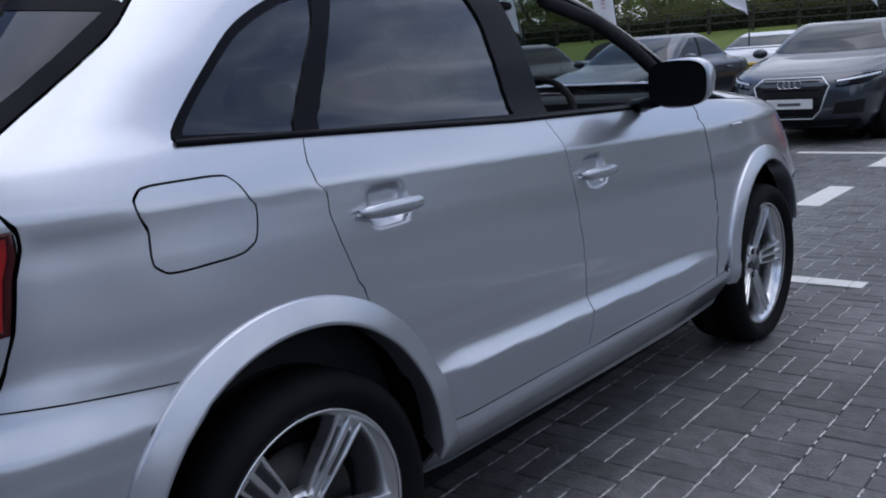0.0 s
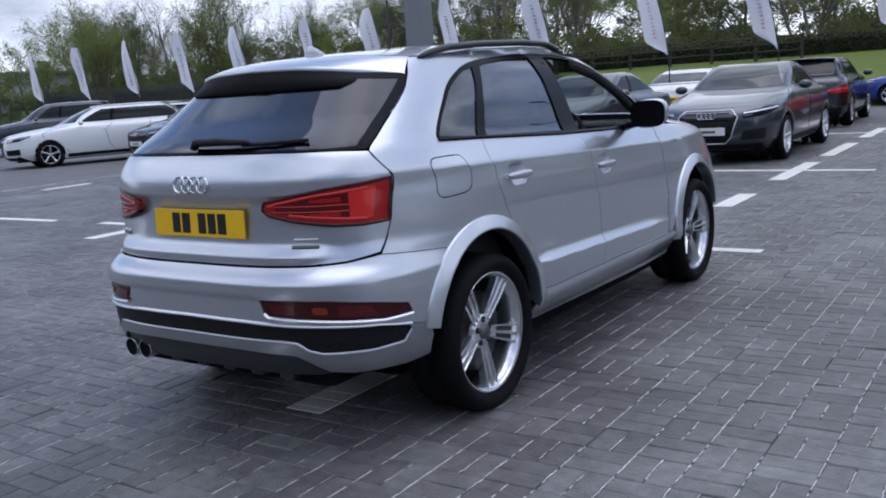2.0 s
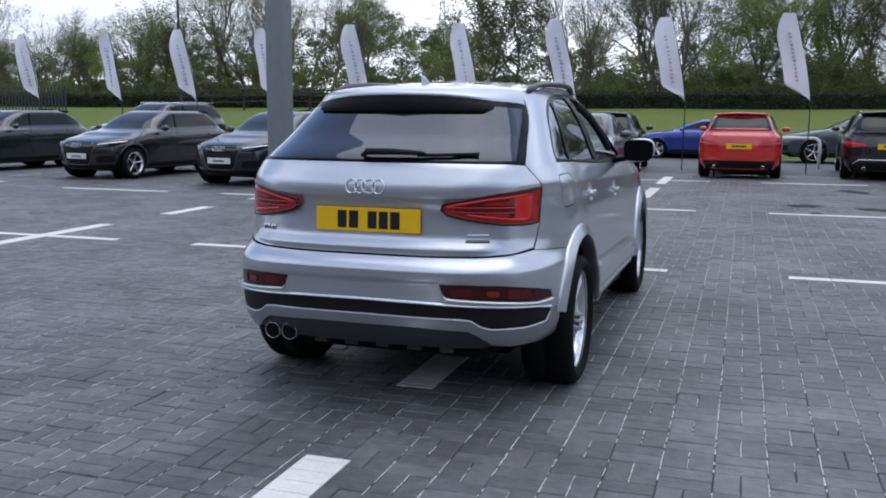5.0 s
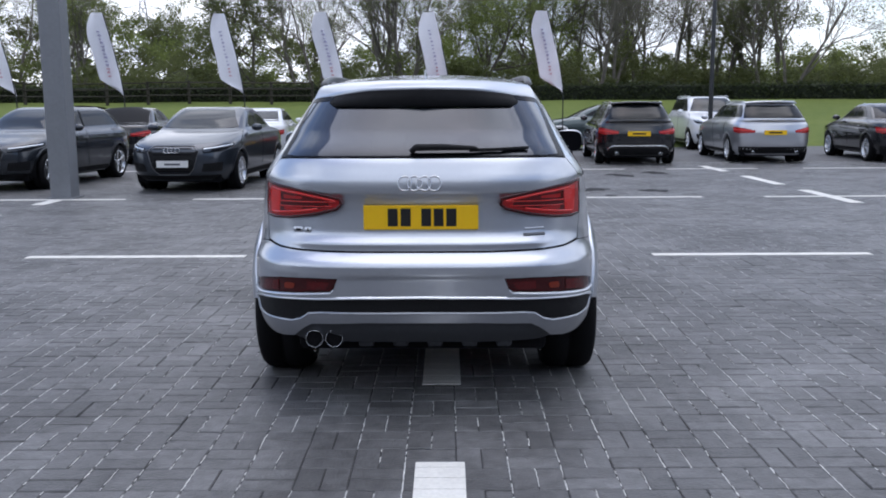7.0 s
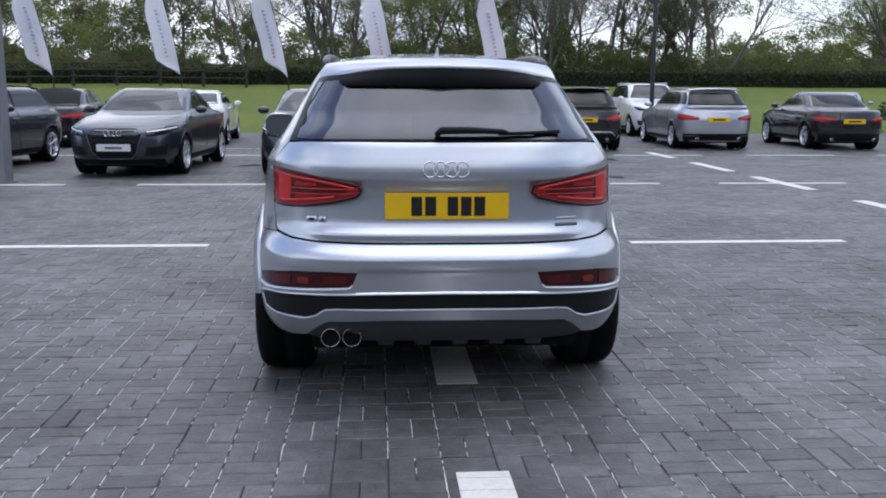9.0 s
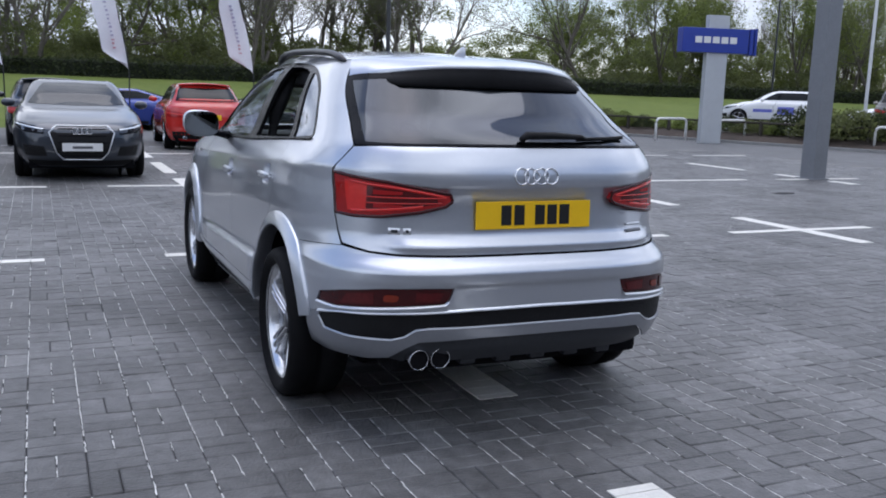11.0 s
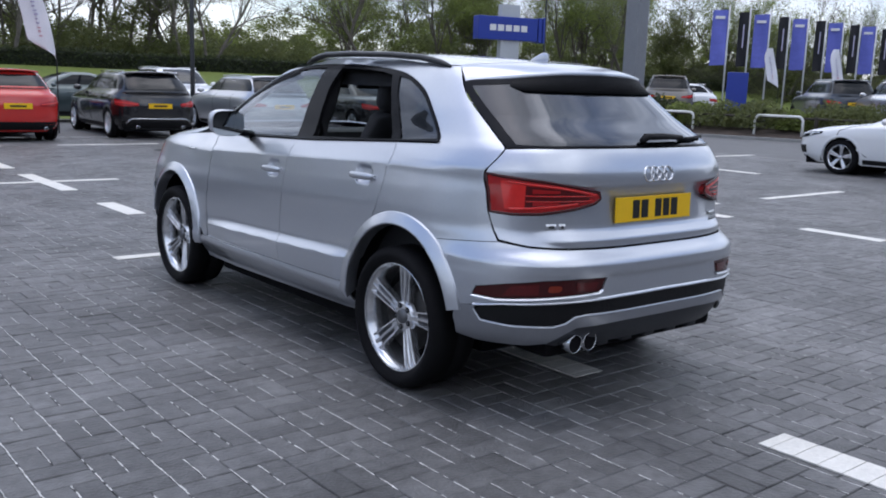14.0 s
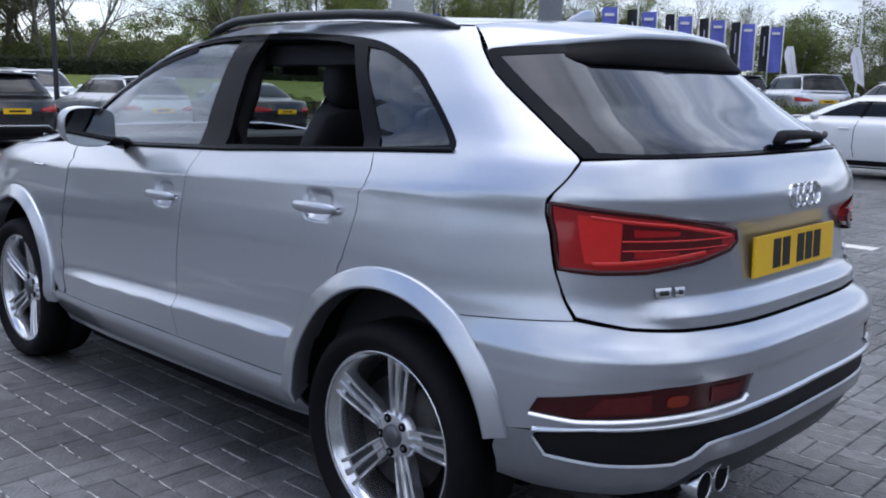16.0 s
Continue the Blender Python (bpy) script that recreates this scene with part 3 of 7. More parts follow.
# ---- the silver car ----
def wheel_thing(parent, x, y, z, side, radius=0.338, width=0.245, rim_r=0.254, spokes=5, twin=True, rim_mat=None, fine=True, turn=0.0):
    """rim > tyre, spokes, cap and disc; its outer face looks along +x before the side turns it."""
    n = 56 if fine else 28
    w = width / 2
    rim_mat = rim_mat or ALLOY
    base = rim_r * 0.70
    k0 = 0.022 if fine else 0.0
    prof = [(rim_r - 0.006, w - 0.004 - k0), (rim_r, w - k0), (rim_r + 0.002, w - 0.008 - k0), (rim_r - 0.014, w - 0.016 - k0), (rim_r - 0.026, w - 0.05 - k0), (rim_r - 0.032, -w * 0.5), (rim_r - 0.012, -w + 0.01), (rim_r, -w)]
    v, f = lathe_data(prof, n)
    rim = mesh_ob("wheel", v, f, rim_mat, parent, "alloy wheel with twin-rib spokes and low-profile black tyre" if fine else "")
    rim.matrix_basis = pose(x, y, z, turn, 0, 0 if side > 0 else 180)
    R = radius
    tp = [(rim_r - 0.004, w - 0.012 - k0), (rim_r + 0.012, w - 0.002 - k0 * 0.7), (R - 0.045, w + 0.004), (R - 0.022, w - 0.004), (R - 0.006, w - 0.022), (R, w - 0.045), (R, 0.012), (R - 0.007, 0.010), (R - 0.007, -0.010), (R, -0.012),
          (R, -w + 0.045), (R - 0.006, -w + 0.022), (R - 0.03, -w), (rim_r, -w + 0.006)]
    v, f = lathe_data(tp, n)
    mesh_ob("tyre", v, f, RUBBER, rim, "black low-profile tyre")
    v, f = lathe_data([(0.045, w - 0.10), (rim_r * 0.66, w - 0.10), (rim_r * 0.66, w - 0.12), (0.045, w - 0.12)], 32)
    mesh_ob("brake_disc", v, f, DISC, rim, "steel brake disc")
    v, f = lathe_data([(0.0, w - 0.14), (rim_r - 0.035, w - 0.14), (rim_r - 0.03, -w)], 28)
    mesh_ob("backing", v, f, UNDER, rim)
    for k in range(spokes):
        a = 2 * math.pi * k / spokes
        vs, fs = [], []
        # cross-section: bright edges and a bright middle rib, with a sunk channel on either side
        sec = ([(-1.0, -0.040), (-1.0, -0.005), (-0.95, -0.001), (-0.80, 0.0), (-0.74, -0.004), (-0.68, -0.015), (-0.26, -0.015), (-0.20, -0.004), (-0.13, 0.001), (0.13, 0.001), (0.20, -0.004), (0.26, -0.015), (0.68, -0.015), (0.74, -0.004), (0.80, 0.0), (0.95, -0.001), (1.0, -0.005), (1.0, -0.040)] if twin
               else [(-1.0, -0.022), (-0.85, 0.0), (-0.3, 0.005), (0.3, 0.005), (0.85, 0.0), (1.0, -0.022)])
        ks = len(sec)
        sink = -0.036 if fine else 0.0
        steps = [(0.030, 0.020, sink - 0.036), (0.055, 0.0245, sink - 0.034), (0.078, 0.029, sink - 0.030), (0.12, 0.0335, sink - 0.022), (0.16, 0.0365, sink - 0.014), (0.20, 0.0395, sink - 0.008), (0.225, 0.043, sink - 0.005), (rim_r - 0.012, 0.048, sink - 0.004)]
        for r, half, dx in steps:
            # the channels run out before the rim and the hub
            open_ = min(1.0, max(0.0, (r - 0.055) / 0.03)) * min(1.0, max(0.0, (rim_r - 0.018 - r) / 0.016))
            for c, hgt in sec:
                if twin and abs(c) < 0.99 and hgt < -0.002:
                    hgt *= open_ if fine else 1.0
                vs.append((w + dx + hgt, half * c * (1.0 if twin else 0.55), r))
        for i in range(len(steps) - 1):
            for q in range(ks - 1):
                fs.append((i * ks + q, i * ks + q + 1, (i + 1) * ks + q + 1, (i + 1) * ks + q))
        sp = mesh_ob("spoke", vs, fs, rim_mat, rim, smooth=False)
        sp.matrix_basis = pose(0, 0, 0, math.degrees(a), 0, 0)
        if fine and twin:
            for e in (-1, 1):
                # darker strips on the groove floors put the groove's shade into the colour
                gv = [(w + dx - 0.0144, half * c * e, r) for r, half, dx in steps[2:-1] for c in (0.27, 0.67)]
                mesh_ob("groove", gv, [(2 * i, 2 * i + 1, 2 * i + 3, 2 * i + 2) for i in range(len(steps) - 4)], CHANNEL, sp, "groove strip darkened for shade", False)
    v, f = lathe_data([(0.0, w - (0.052 if fine else 0.02)), (0.028, w - (0.053 if fine else 0.021)), (0.034, w - (0.058 if fine else 0.028)), (0.037, w - 0.09)], 32)
    mesh_ob("hub_cap", v, f, ALLOY_DARK if fine else rim_mat, rim, "grey hub cap")
    if fine:
        v, f = lathe_data([(0.030, w - 0.066), (0.060, w - 0.067), (0.072, w - 0.072), (0.078, w - 0.095)], 40)
        mesh_ob("hub", v, f, rim_mat, rim, "bright hub ring")
        for k in range(5):
            a = 2 * math.pi * (k + 0.5) / 5
            # flat black disc on the hub draws the shade of a bolt hole
            v, f = lathe_data([(0.0, 0.0), (0.0125, 0.0), (0.0135, -0.004)], 14)
            hole = mesh_ob("bolt_hole", [(px + w - 0.0635, py + 0.053 * math.sin(a), pz + 0.053 * math.cos(a)) for px, py, pz in v], f, UNDER, rim, "dark disc for the shade in a bolt hole")
            v, f = lathe_data([(0.0, 0.004), (0.0055, 0.003), (0.0065, -0.004)], 8)
            mesh_ob("wheel_bolt", [(px + w - 0.0655, py + 0.053 * math.sin(a), pz + 0.053 * math.cos(a)) for px, py, pz in v], f, ALLOY_DARK, hole)
    return rim


def circle_arc(cy, cz, r, a0, a1, n=18):
    return [(cy + r * math.cos(radians(a0 + (a1 - a0) * i / n)), cz + r * math.sin(radians(a0 + (a1 - a0) * i / n))) for i in range(n + 1)]


def ring_logo(shape, cx, cz, r, parent, mat=None):
    """Four linked rings of chrome on the tailgate."""
    for i in range(4):
        line = []
        for k in range(25):
            a = 2 * math.pi * k / 24
            line.append(shape.sx(cx + (i - 1.5) * r * 1.42 + r * math.cos(a), cz + r * math.sin(a)))
        shape.strip("ring", line, 0.0036, mat or CHROME, parent, "chrome ring", lift=0.004, high=0.004, step=0.02)


ARCH_Z, ARCH_R, ARCH_O = 0.398, 0.378, 0.438
REAR_Y, FRONT_Y = -0.015, 2.603


HANDLES = ((0.305, 0.975), (1.220, 0.924))


def lower_step(y, z):
    """The ledge pressed into the lower doors."""
    zc = 0.615 - 0.035 * (y - 0.3)
    t = np.clip((zc - z) / 0.056, 0, 1)
    fade = np.clip((y - 0.27) / 0.22, 0, 1) * np.clip((2.25 - y) / 0.5, 0, 1)
    ledge = 0.028 * t ** 1.9 * fade
    u = np.clip((0.432 - z) / 0.045, 0, 1)
    sill = 0.017 * (u * u * (3 - 2 * u)) * np.clip((y + 0.2) / 0.4, 0, 1) * np.clip((2.6 - y) / 0.4, 0, 1)
    w = np.clip((0.415 - z) / 0.13, 0, 1)
    tuck = -0.065 * w ** 1.2 * np.clip((y + 0.2) / 0.4, 0, 1)
    # the bumper's shoulder runs on round the corner to the wheel arch
    r = np.clip((-0.20 - y) / 0.25, 0, 1)
    r = r * r * (3 - 2 * r)
    shoulder = -0.012 * np.clip((z - 0.690) / 0.055, 0, 1) * np.clip((1.36 - z) / 0.60, 0, 1) * r
    # cups pressed in behind the door handles
    cup = 0.0
    for hy, hz in HANDLES:
        e = (((y - hy) / 0.070) ** 4 + ((z - hz - 0.004) / 0.050) ** 4) ** 0.25
        e = np.clip((1.0 - e) / 0.42, 0, 1)
        cup = cup - 0.021 * e * e * (3 - 2 * e)
    return ledge + sill + tuck + shoulder + cup


def tail_cove(x, z):
    """The hollow pressed into the tailgate round the number plate, deepest under its upper ledge."""
    d = np.interp(z, [0.800, 0.836, 0.900, 0.945, 0.970, 0.988, 1.002, 1.014, 1.021, 1.026], [0.0, 0.012, 0.0205, 0.0260, 0.0262, 0.0220, 0.0140, 0.005, 0.001, 0.0])
    d = d - np.interp(z, [0.752, 0.760, 0.775, 0.793, 0.800, 0.812, 0.822], [0.0, 0.002, 0.011, 0.0205, 0.0175, 0.004, 0.0])
    e = np.clip((0.655 - np.abs(x)) / 0.15, 0, 1)
    return d * e * e * (3 - 2 * e)


BODY = Shape([
    (0.240, 0.790, -0.760, 3.25, 3.4, 8.2),
    (0.340, 0.848, -0.835, 3.40, 3.4, 8.6),
    (0.400, 0.860, -0.866, 3.44, 3.4, 8.8),
    (0.460, 0.866, -0.879, 3.46, 3.4, 8.8),
    (0.560, 0.868, -0.884, 3.48, 3.4, 8.8),
    (0.640, 0.867, -0.886, 3.49, 3.4, 8.8),
    (0.652, 0.867, -0.892, 3.49, 3.4, 8.6),
    (0.690, 0.866, -0.893, 3.49, 3.4, 8.4),
    (0.702, 0.866, -0.887, 3.48, 3.4, 8.2),
    (0.755, 0.864, -0.829, 3.47, 3.4, 7.8),
    (0.775, 0.863, -0.817, 3.46, 3.4, 7.7),
    (0.794, 0.862, -0.810, 3.46, 3.4, 7.6),
    (0.814, 0.861, -0.805, 3.45, 3.4, 7.4),
    (0.836, 0.860, -0.802, 3.44, 3.4, 7.3),
    (0.900, 0.853, -0.8015, 3.40, 3.4, 7.2),
    (0.945, 0.847, -0.8025, 3.36, 3.4, 7.2),
    (0.975, 0.842, -0.8040, 3.32, 3.4, 7.2),
    (1.010, 0.8365, -0.8065, 3.20, 3.4, 7.2),
    (1.024, 0.8342, -0.8085, 3.14, 3.4, 7.2),
    (1.042, 0.8312, -0.8085, 3.02, 3.4, 7.3),
    (1.047, 0.8290, -0.8080, 2.97, 3.4, 7.4),
    (1.075, 0.8120, -0.803, 2.72, 3.4, 7.7),
    (1.120, 0.782, -0.782, 2.50, 3.4, 8.2),
    (1.170, 0.748, -0.748, 2.38, 3.4, 8.6),
    (1.300, 0.690, -0.558, 2.12, 3.4, 8.0),
    (1.400, 0.638, -0.430, 1.90, 3.4, 7.6),
    (1.480, 0.588, -0.330, 1.70, 3.4, 7.6),
    (1.540, 0.535, -0.250, 1.50, 3.4, 7.6),
], 1.3, slope=0.045, step_in=lower_step, kink=0.9, cove=tail_cove)


LENS = Shape([
    (0.240, 0.790, -0.760, 3.25, 3.4, 8.2),
    (0.794, 0.862, -0.808, 3.46, 3.4, 7.6),
    (0.870, 0.856, -0.802, 3.42, 3.4, 7.2),
    (0.920, 0.850, -0.803, 3.38, 3.4, 7.2),
    (0.970, 0.843, -0.805, 3.32, 3.4, 7.2),
    (1.020, 0.835, -0.806, 3.18, 3.4, 7.2),
    (1.050, 0.827, -0.807, 2.95, 3.4, 7.4),
    (1.120, 0.782, -0.782, 2.50, 3.4, 8.2),
    (1.170, 0.748, -0.748, 2.38, 3.4, 8.6),
], 1.3, slope=0.045, step_in=lower_step, kink=0.9)


def roof_z(x, y):
    k = np.interp(y, [-0.7, -0.35, 0.0, 0.5, 0.9, 1.2, 1.50], [1.488, 1.522, 1.550, 1.578, 1.584, 1.576, 1.548])
    return k - 0.045 * (np.abs(x) / 0.56) ** 2.6


def edge_x(y):
    """Half width at which the roof skin meets the body side."""
    x = 0.55
    for _ in range(12):
        z = float(roof_z(x, y))
        x = float(BODY.at(*BODY.sy(y, z))[0][0])
    return x


def door_gap_front():
    return smooth([(1.055, 1.095), (1.070, 1.045), (1.075, 0.99), (1.085, 0.86), (1.098, 0.72), (1.098, 0.60), (1.085, 0.51), (1.050, 0.425)], 3)


def door_gap_rear():
    return [(0.140, 1.150), (0.112, 1.095), (0.110, 1.055), (0.143, 0.925), (0.172, 0.835), (0.195, 0.785)]


def build_hero():
    car = new("silver_suv")
    tagged(car, "silver compact SUV with dark glass, parked on block paving", "car")
    B = BODY

    def ys(pts, side):
        fine = [pts[0]]
        for a, b in zip(pts, pts[1:]):
            k = max(1, int(math.hypot(b[0] - a[0], b[1] - a[1]) / 0.045))
            fine += [(a[0] + (b[0] - a[0]) * i / k, a[1] + (b[1] - a[1]) * i / k) for i in range(1, k + 1)]
        return [B.sy(y, z, side) for y, z in fine]

    for side in (1, -1):
        front_gap, rear_gap = door_gap_front(), door_gap_rear()
        rear_arch = circle_arc(REAR_Y, ARCH_Z, ARCH_O, 4, 61, 12)
        # doors
        belt = lambda y: np.interp(y, [-0.2, 0.14, 0.9, 1.6, 2.05], [1.168, 1.150, 1.102, 1.076, 1.072])
        fd = front_gap + [(1.2, 0.425), (1.6, 0.42), (2.02, 0.415), (2.075, 0.60), (2.06, 0.85), (2.04, 1.00), (2.04, 1.066)] + [(y, belt(y)) for y in (1.9, 1.6, 1.3, 1.15)]
        B.panel("front_door", ys(fd, side), SILVER, car, "silver front door panel", step=0.012)
        rd = [(y, belt(y)) for y in (0.95, 0.7, 0.5, 0.3)] + rear_gap + rear_arch[::-1] + [(0.435, 0.43), (0.7, 0.428)] + front_gap[::-1]
        B.panel("rear_door", ys(rd, side), SILVER, car, "silver rear door panel", step=0.012)
        # quarter panel with the frame over the side glass
        dlo_out = smooth([(2.25, 1.085), (2.13, 1.17), (1.95, 1.285), (1.73, 1.405), (1.50, 1.478), (1.25, 1.505), (0.95, 1.510), (0.65, 1.500), (0.42, 1.484), (0.26, 1.455), (0.10, 1.392), (-0.02, 1.308), (-0.12, 1.225), (-0.158, 1.190)]) + [(-0.166, 1.176), (-0.160, 1.166)]
        edge = [(-0.065, 1.478)] + [(y, float(roof_z(edge_x(y), y)) + 0.001) for y in (-0.03, 0.05, 0.2, 0.45, 0.8, 1.1)] + [(1.36, 1.503), (1.58, 1.478), (1.80, 1.42), (2.05, 1.285), (2.24, 1.17), (2.36, 1.09)]
        quarter = ys(edge + dlo_out + [(0.0, belt(0.0))] + rear_gap, side)
        back = ys(circle_arc(REAR_Y, ARCH_Z, ARCH_O, 62, 126, 12), side)
        low = ys([(-0.36, 0.7585), (-0.45, 0.765), (-0.572, 0.776)], side)
        gate = ys([(-0.545, 0.815), (-0.512, 0.90), (-0.495, 0.985), (-0.480, 1.055)] + smooth([(-0.482, 1.068), (-0.495, 1.085), (-0.515, 1.12), (-0.525, 1.160)], 3) + smooth([(-0.515, 1.170), (-0.37, 1.255), (-0.185, 1.368), (-0.10, 1.440)], 3), side)
        hole = []
        if side > 0:
            flap = rounded([B.sy(y, z, side) for y, z in ((-0.300, 1.104), (-0.098, 1.103), (-0.074, 1.080), (-0.070, 0.951), (-0.290, 0.942))], 3, 0.15)
            hole = [flap]
            B.panel("fuel_flap", flap, SILVER, car, "silver fuel filler flap", gap=0.003, step=0.022)
        B.panel("quarter_panel", quarter + back + low + gate, SILVER, car, "silver rear quarter panel and window frame", holes=hole)
        # front wing
        wing = [(2.08, 0.60), (2.065, 0.85), (2.045, 1.00), (2.045, 1.066), (2.2, 1.062), (2.45, 1.045), (2.75, 1.02), (2.95, 0.985), (3.12, 0.93)] + [(3.16, 0.80), (3.10, 0.66)] + circle_arc(FRONT_Y, ARCH_Z, ARCH_O, 35, 172, 22) + [(2.10, 0.415), (2.03, 0.415)]
        B.panel("front_wing", ys(wing, side), SILVER, car, "silver front wing")
        bead = B.strip("wing_badge", ys([(2.30, 0.952), (2.40, 0.950)], side), 0.006, CHROME, car, "small chrome wing badge")
        # sill
        B.panel("sill", ys([(0.40, 0.4285), (0.7, 0.4265), (1.1, 0.4235), (1.6, 0.4185), (2.12, 0.4135), (2.18, 0.35), (2.16, 0.265), (0.36, 0.275), (0.37, 0.36)], side), SILVER, car, "silver side sill", step=0.02, gap=0)
        # wheel arch trims
        for cy, a0, a1 in ((REAR_Y, -4, 171), (FRONT_Y, 10, 186)):
            n, secs = 44, [(ARCH_O + 0.003, -0.006), (ARCH_O + 0.001, 0.006), (ARCH_O - 0.001, 0.009), (ARCH_O - 0.005, 0.011), (ARCH_O - 0.030, 0.0185), (ARCH_R + 0.010, 0.0265), (ARCH_R + 0.005, 0.0275), (ARCH_R + 0.001, 0.0255), (ARCH_R, 0.020), (ARCH_R + 0.001, -0.010), (ARCH_R + 0.004, -0.05)]
            vs, fs = [], []
            for i in range(n + 1):
                a = radians(a0 + (a1 - a0) * i / n)
                for r, out in secs:
                    s, zz = B.sy(cy + r * math.cos(a), ARCH_Z + r * math.sin(a), side)
                    p = B.at(s, zz)[0] + B.normal(np.array([s]), np.array([zz]))[0] * out
                    vs.append(p)
            k = len(secs)
            for i in range(n):
                for q in range(k - 1):
                    fs.append((i * k + q, i * k + q + 1, (i + 1) * k + q + 1, (i + 1) * k + q))
            mesh_ob("arch_trim", vs, fs, SILVER, car, "silver flared wheel arch trim")
            v, f = lathe_data([(ARCH_R + 0.02, 0.30), (ARCH_R + 0.02, 0.0), (0.05, 0.0)], 40)
            keepf = [q for q in f if min(v[i][2] for i in q) > -0.02 and min(v[i][0] for i in q) >= 0]
            sx0 = 0.52
            mesh_ob("wheel_well", [(side * (sx0 + px), cy + py, ARCH_Z + pz) for px, py, pz in v], keepf, UNDER, car, "black wheel well lining")
        # windows
        fg = smooth([(2.14, 1.105), (2.05, 1.188), (1.91, 1.285), (1.71, 1.393), (1.49, 1.462), (1.30, 1.485), (1.135, 1.490)], 3) + [(1.115, 1.30), (1.095, 1.112), (1.6, 1.094), (1.95, 1.090)]
        rg = [(0.965, 1.488), (0.70, 1.484), (0.52, 1.472), (0.425, 1.458), (0.30, 1.30), (0.195, 1.156), (0.925, 1.122), (0.952, 1.30)]
        qg = smooth([(0.352, 1.452), (0.26, 1.436), (0.105, 1.374), (-0.010, 1.294), (-0.105, 1.216), (-0.136, 1.186)], 3) + [(-0.138, 1.180), (0.125, 1.160), (0.235, 1.30)]
        ring = dlo_out + [(0.14, 1.150), (0.90, 1.104), (1.60, 1.078), (2.15, 1.074)]
        B.panel("window_trim", ys(ring, side), BLACK_TRIM, car, "gloss black window surround and pillars", holes=[ys(fg, side), ys(rg, side), ys(qg, side)], lift=0.001, gap=0.001, thick=0.02)
        B.strip("waist_trim", ys([(-0.165, 1.166), (0.14, 1.151), (0.90, 1.106), (1.60, 1.080), (2.12, 1.076)], side), 0.008, BLACK_TRIM, car, "black waist rail", lift=0.004)
        if side < 0:
            B.panel("door_window", ys(fg, side), CLEAR, car, "clear front door glass, closed", lift=-0.006, gap=-0.003, thick=0)
        else:
            B.panel("door_window", ys(rg, side), TINT, car, "dark privacy glass in rear door", lift=-0.006, gap=-0.003, thick=0)
        B.panel("quarter_window", ys(qg, side), TINT, car, "dark quarter window glass", lift=-0.005, gap=-0.003, thick=0)
        # door handles
        for y0, y1, z in ((0.20, 0.41, 0.975), (1.115, 1.325, 0.924)):
            vs, fs = [], []
            for i in range(13):
                u = i / 12
                y = y0 + (y1 - y0) * u
                bulge = 0.025 * math.sin(math.pi * min(max(u, 0.002), 0.998)) ** 0.22
                hh = 0.0180 * (math.sin(math.pi * min(max(u, 0.004), 0.996)) ** 0.22)
                zz = z - 0.004 * u
                s, zc = B.sy(y, zz, side)
                p = B.at(s, zc)[0]
                p[0] = side * (abs(p[0]) - float(lower_step(y, zz)))
                for k in range(8):
                    a = 2 * math.pi * k / 8
                    vs.append((p[0] + side * (bulge + 0.010 * math.cos(a)), y, zz + hh * math.sin(a)))
            for i in range(12):
                for k in range(8):
                    fs.append((i * 8 + k, i * 8 + (k + 1) % 8, i * 8 + 8 + (k + 1) % 8, i * 8 + 8 + k))
            fs += [tuple(range(8)), tuple(96 + k for k in range(8))]
            mesh_ob("door_handle", vs, fs, SILVER, car, "silver door handle")
        # door mirror
        bm = bmesh.new()
        bmesh.ops.create_uvsphere(bm, u_segments=24, v_segments=14, radius=1)
        for v in bm.verts:
            x, y, z = v.co
            k = 1.0 if y > 0 else 0.25
            v.co = Vector((side * (0.945 + 0.105 * math.copysign(abs(x) ** 0.7, x)), 1.60 + 0.10 * y * k, 1.155 + 0.078 * math.copysign(abs(z) ** 0.75, z) + 0.01 * x))
        mir = part("door_mirror", bm, SILVER, car, "silver door mirror with black base", True)
        bm = bmesh.new()
        bmesh.ops.create_circle(bm, cap_ends=True, segments=28, radius=1)
        for v in bm.verts:
            x, z = v.co.x, v.co.y
            v.co = Vector((side * (0.945 + 0.099 * math.copysign(abs(x) ** 0.6, x)), 1.5716, 1.155 + 0.072 * math.copysign(abs(z) ** 0.6, z)))
        # the right glass is plain black, a dark reflection put into its colour
        part("mirror_glass", bm, MIRROR_FACE if side < 0 else BLACK_TRIM, mir, "mirror glass")
        tube_ob("mirror_foot", [(side * 0.78, 1.64, 1.085), (side * 0.83, 1.62, 1.095), (side * 0.90, 1.60, 1.105)], [0.045, 0.035, 0.03], BLACK_TRIM, mir, "black mirror foot", 10, 0.6)
        # roof rail
        pts = []
        for i in range(19):
            u = i / 18
            y = 1.40 - 1.38 * u
            e = max(0.0, math.sin(math.pi * u))
            lift = 0.031 * min(1.0, e * 2.2) ** 0.8
            x = side * np.interp(y, [0.0, 0.4, 1.0, 1.4], [0.545, 0.555, 0.548, 0.520])
            pts.append((x, y, float(roof_z(x, y)) + lift - 0.006))
        tube_ob("roof_rail", pts, [0.008] + [0.020] * 17 + [0.008], RAIL, car, "dark satin roof rail", 12, 0.8)

    # tailgate
    def both(right):
        return right + [(-s, z) for s, z in right[::-1]]

    R = lambda x, z: B.sx(x, z)
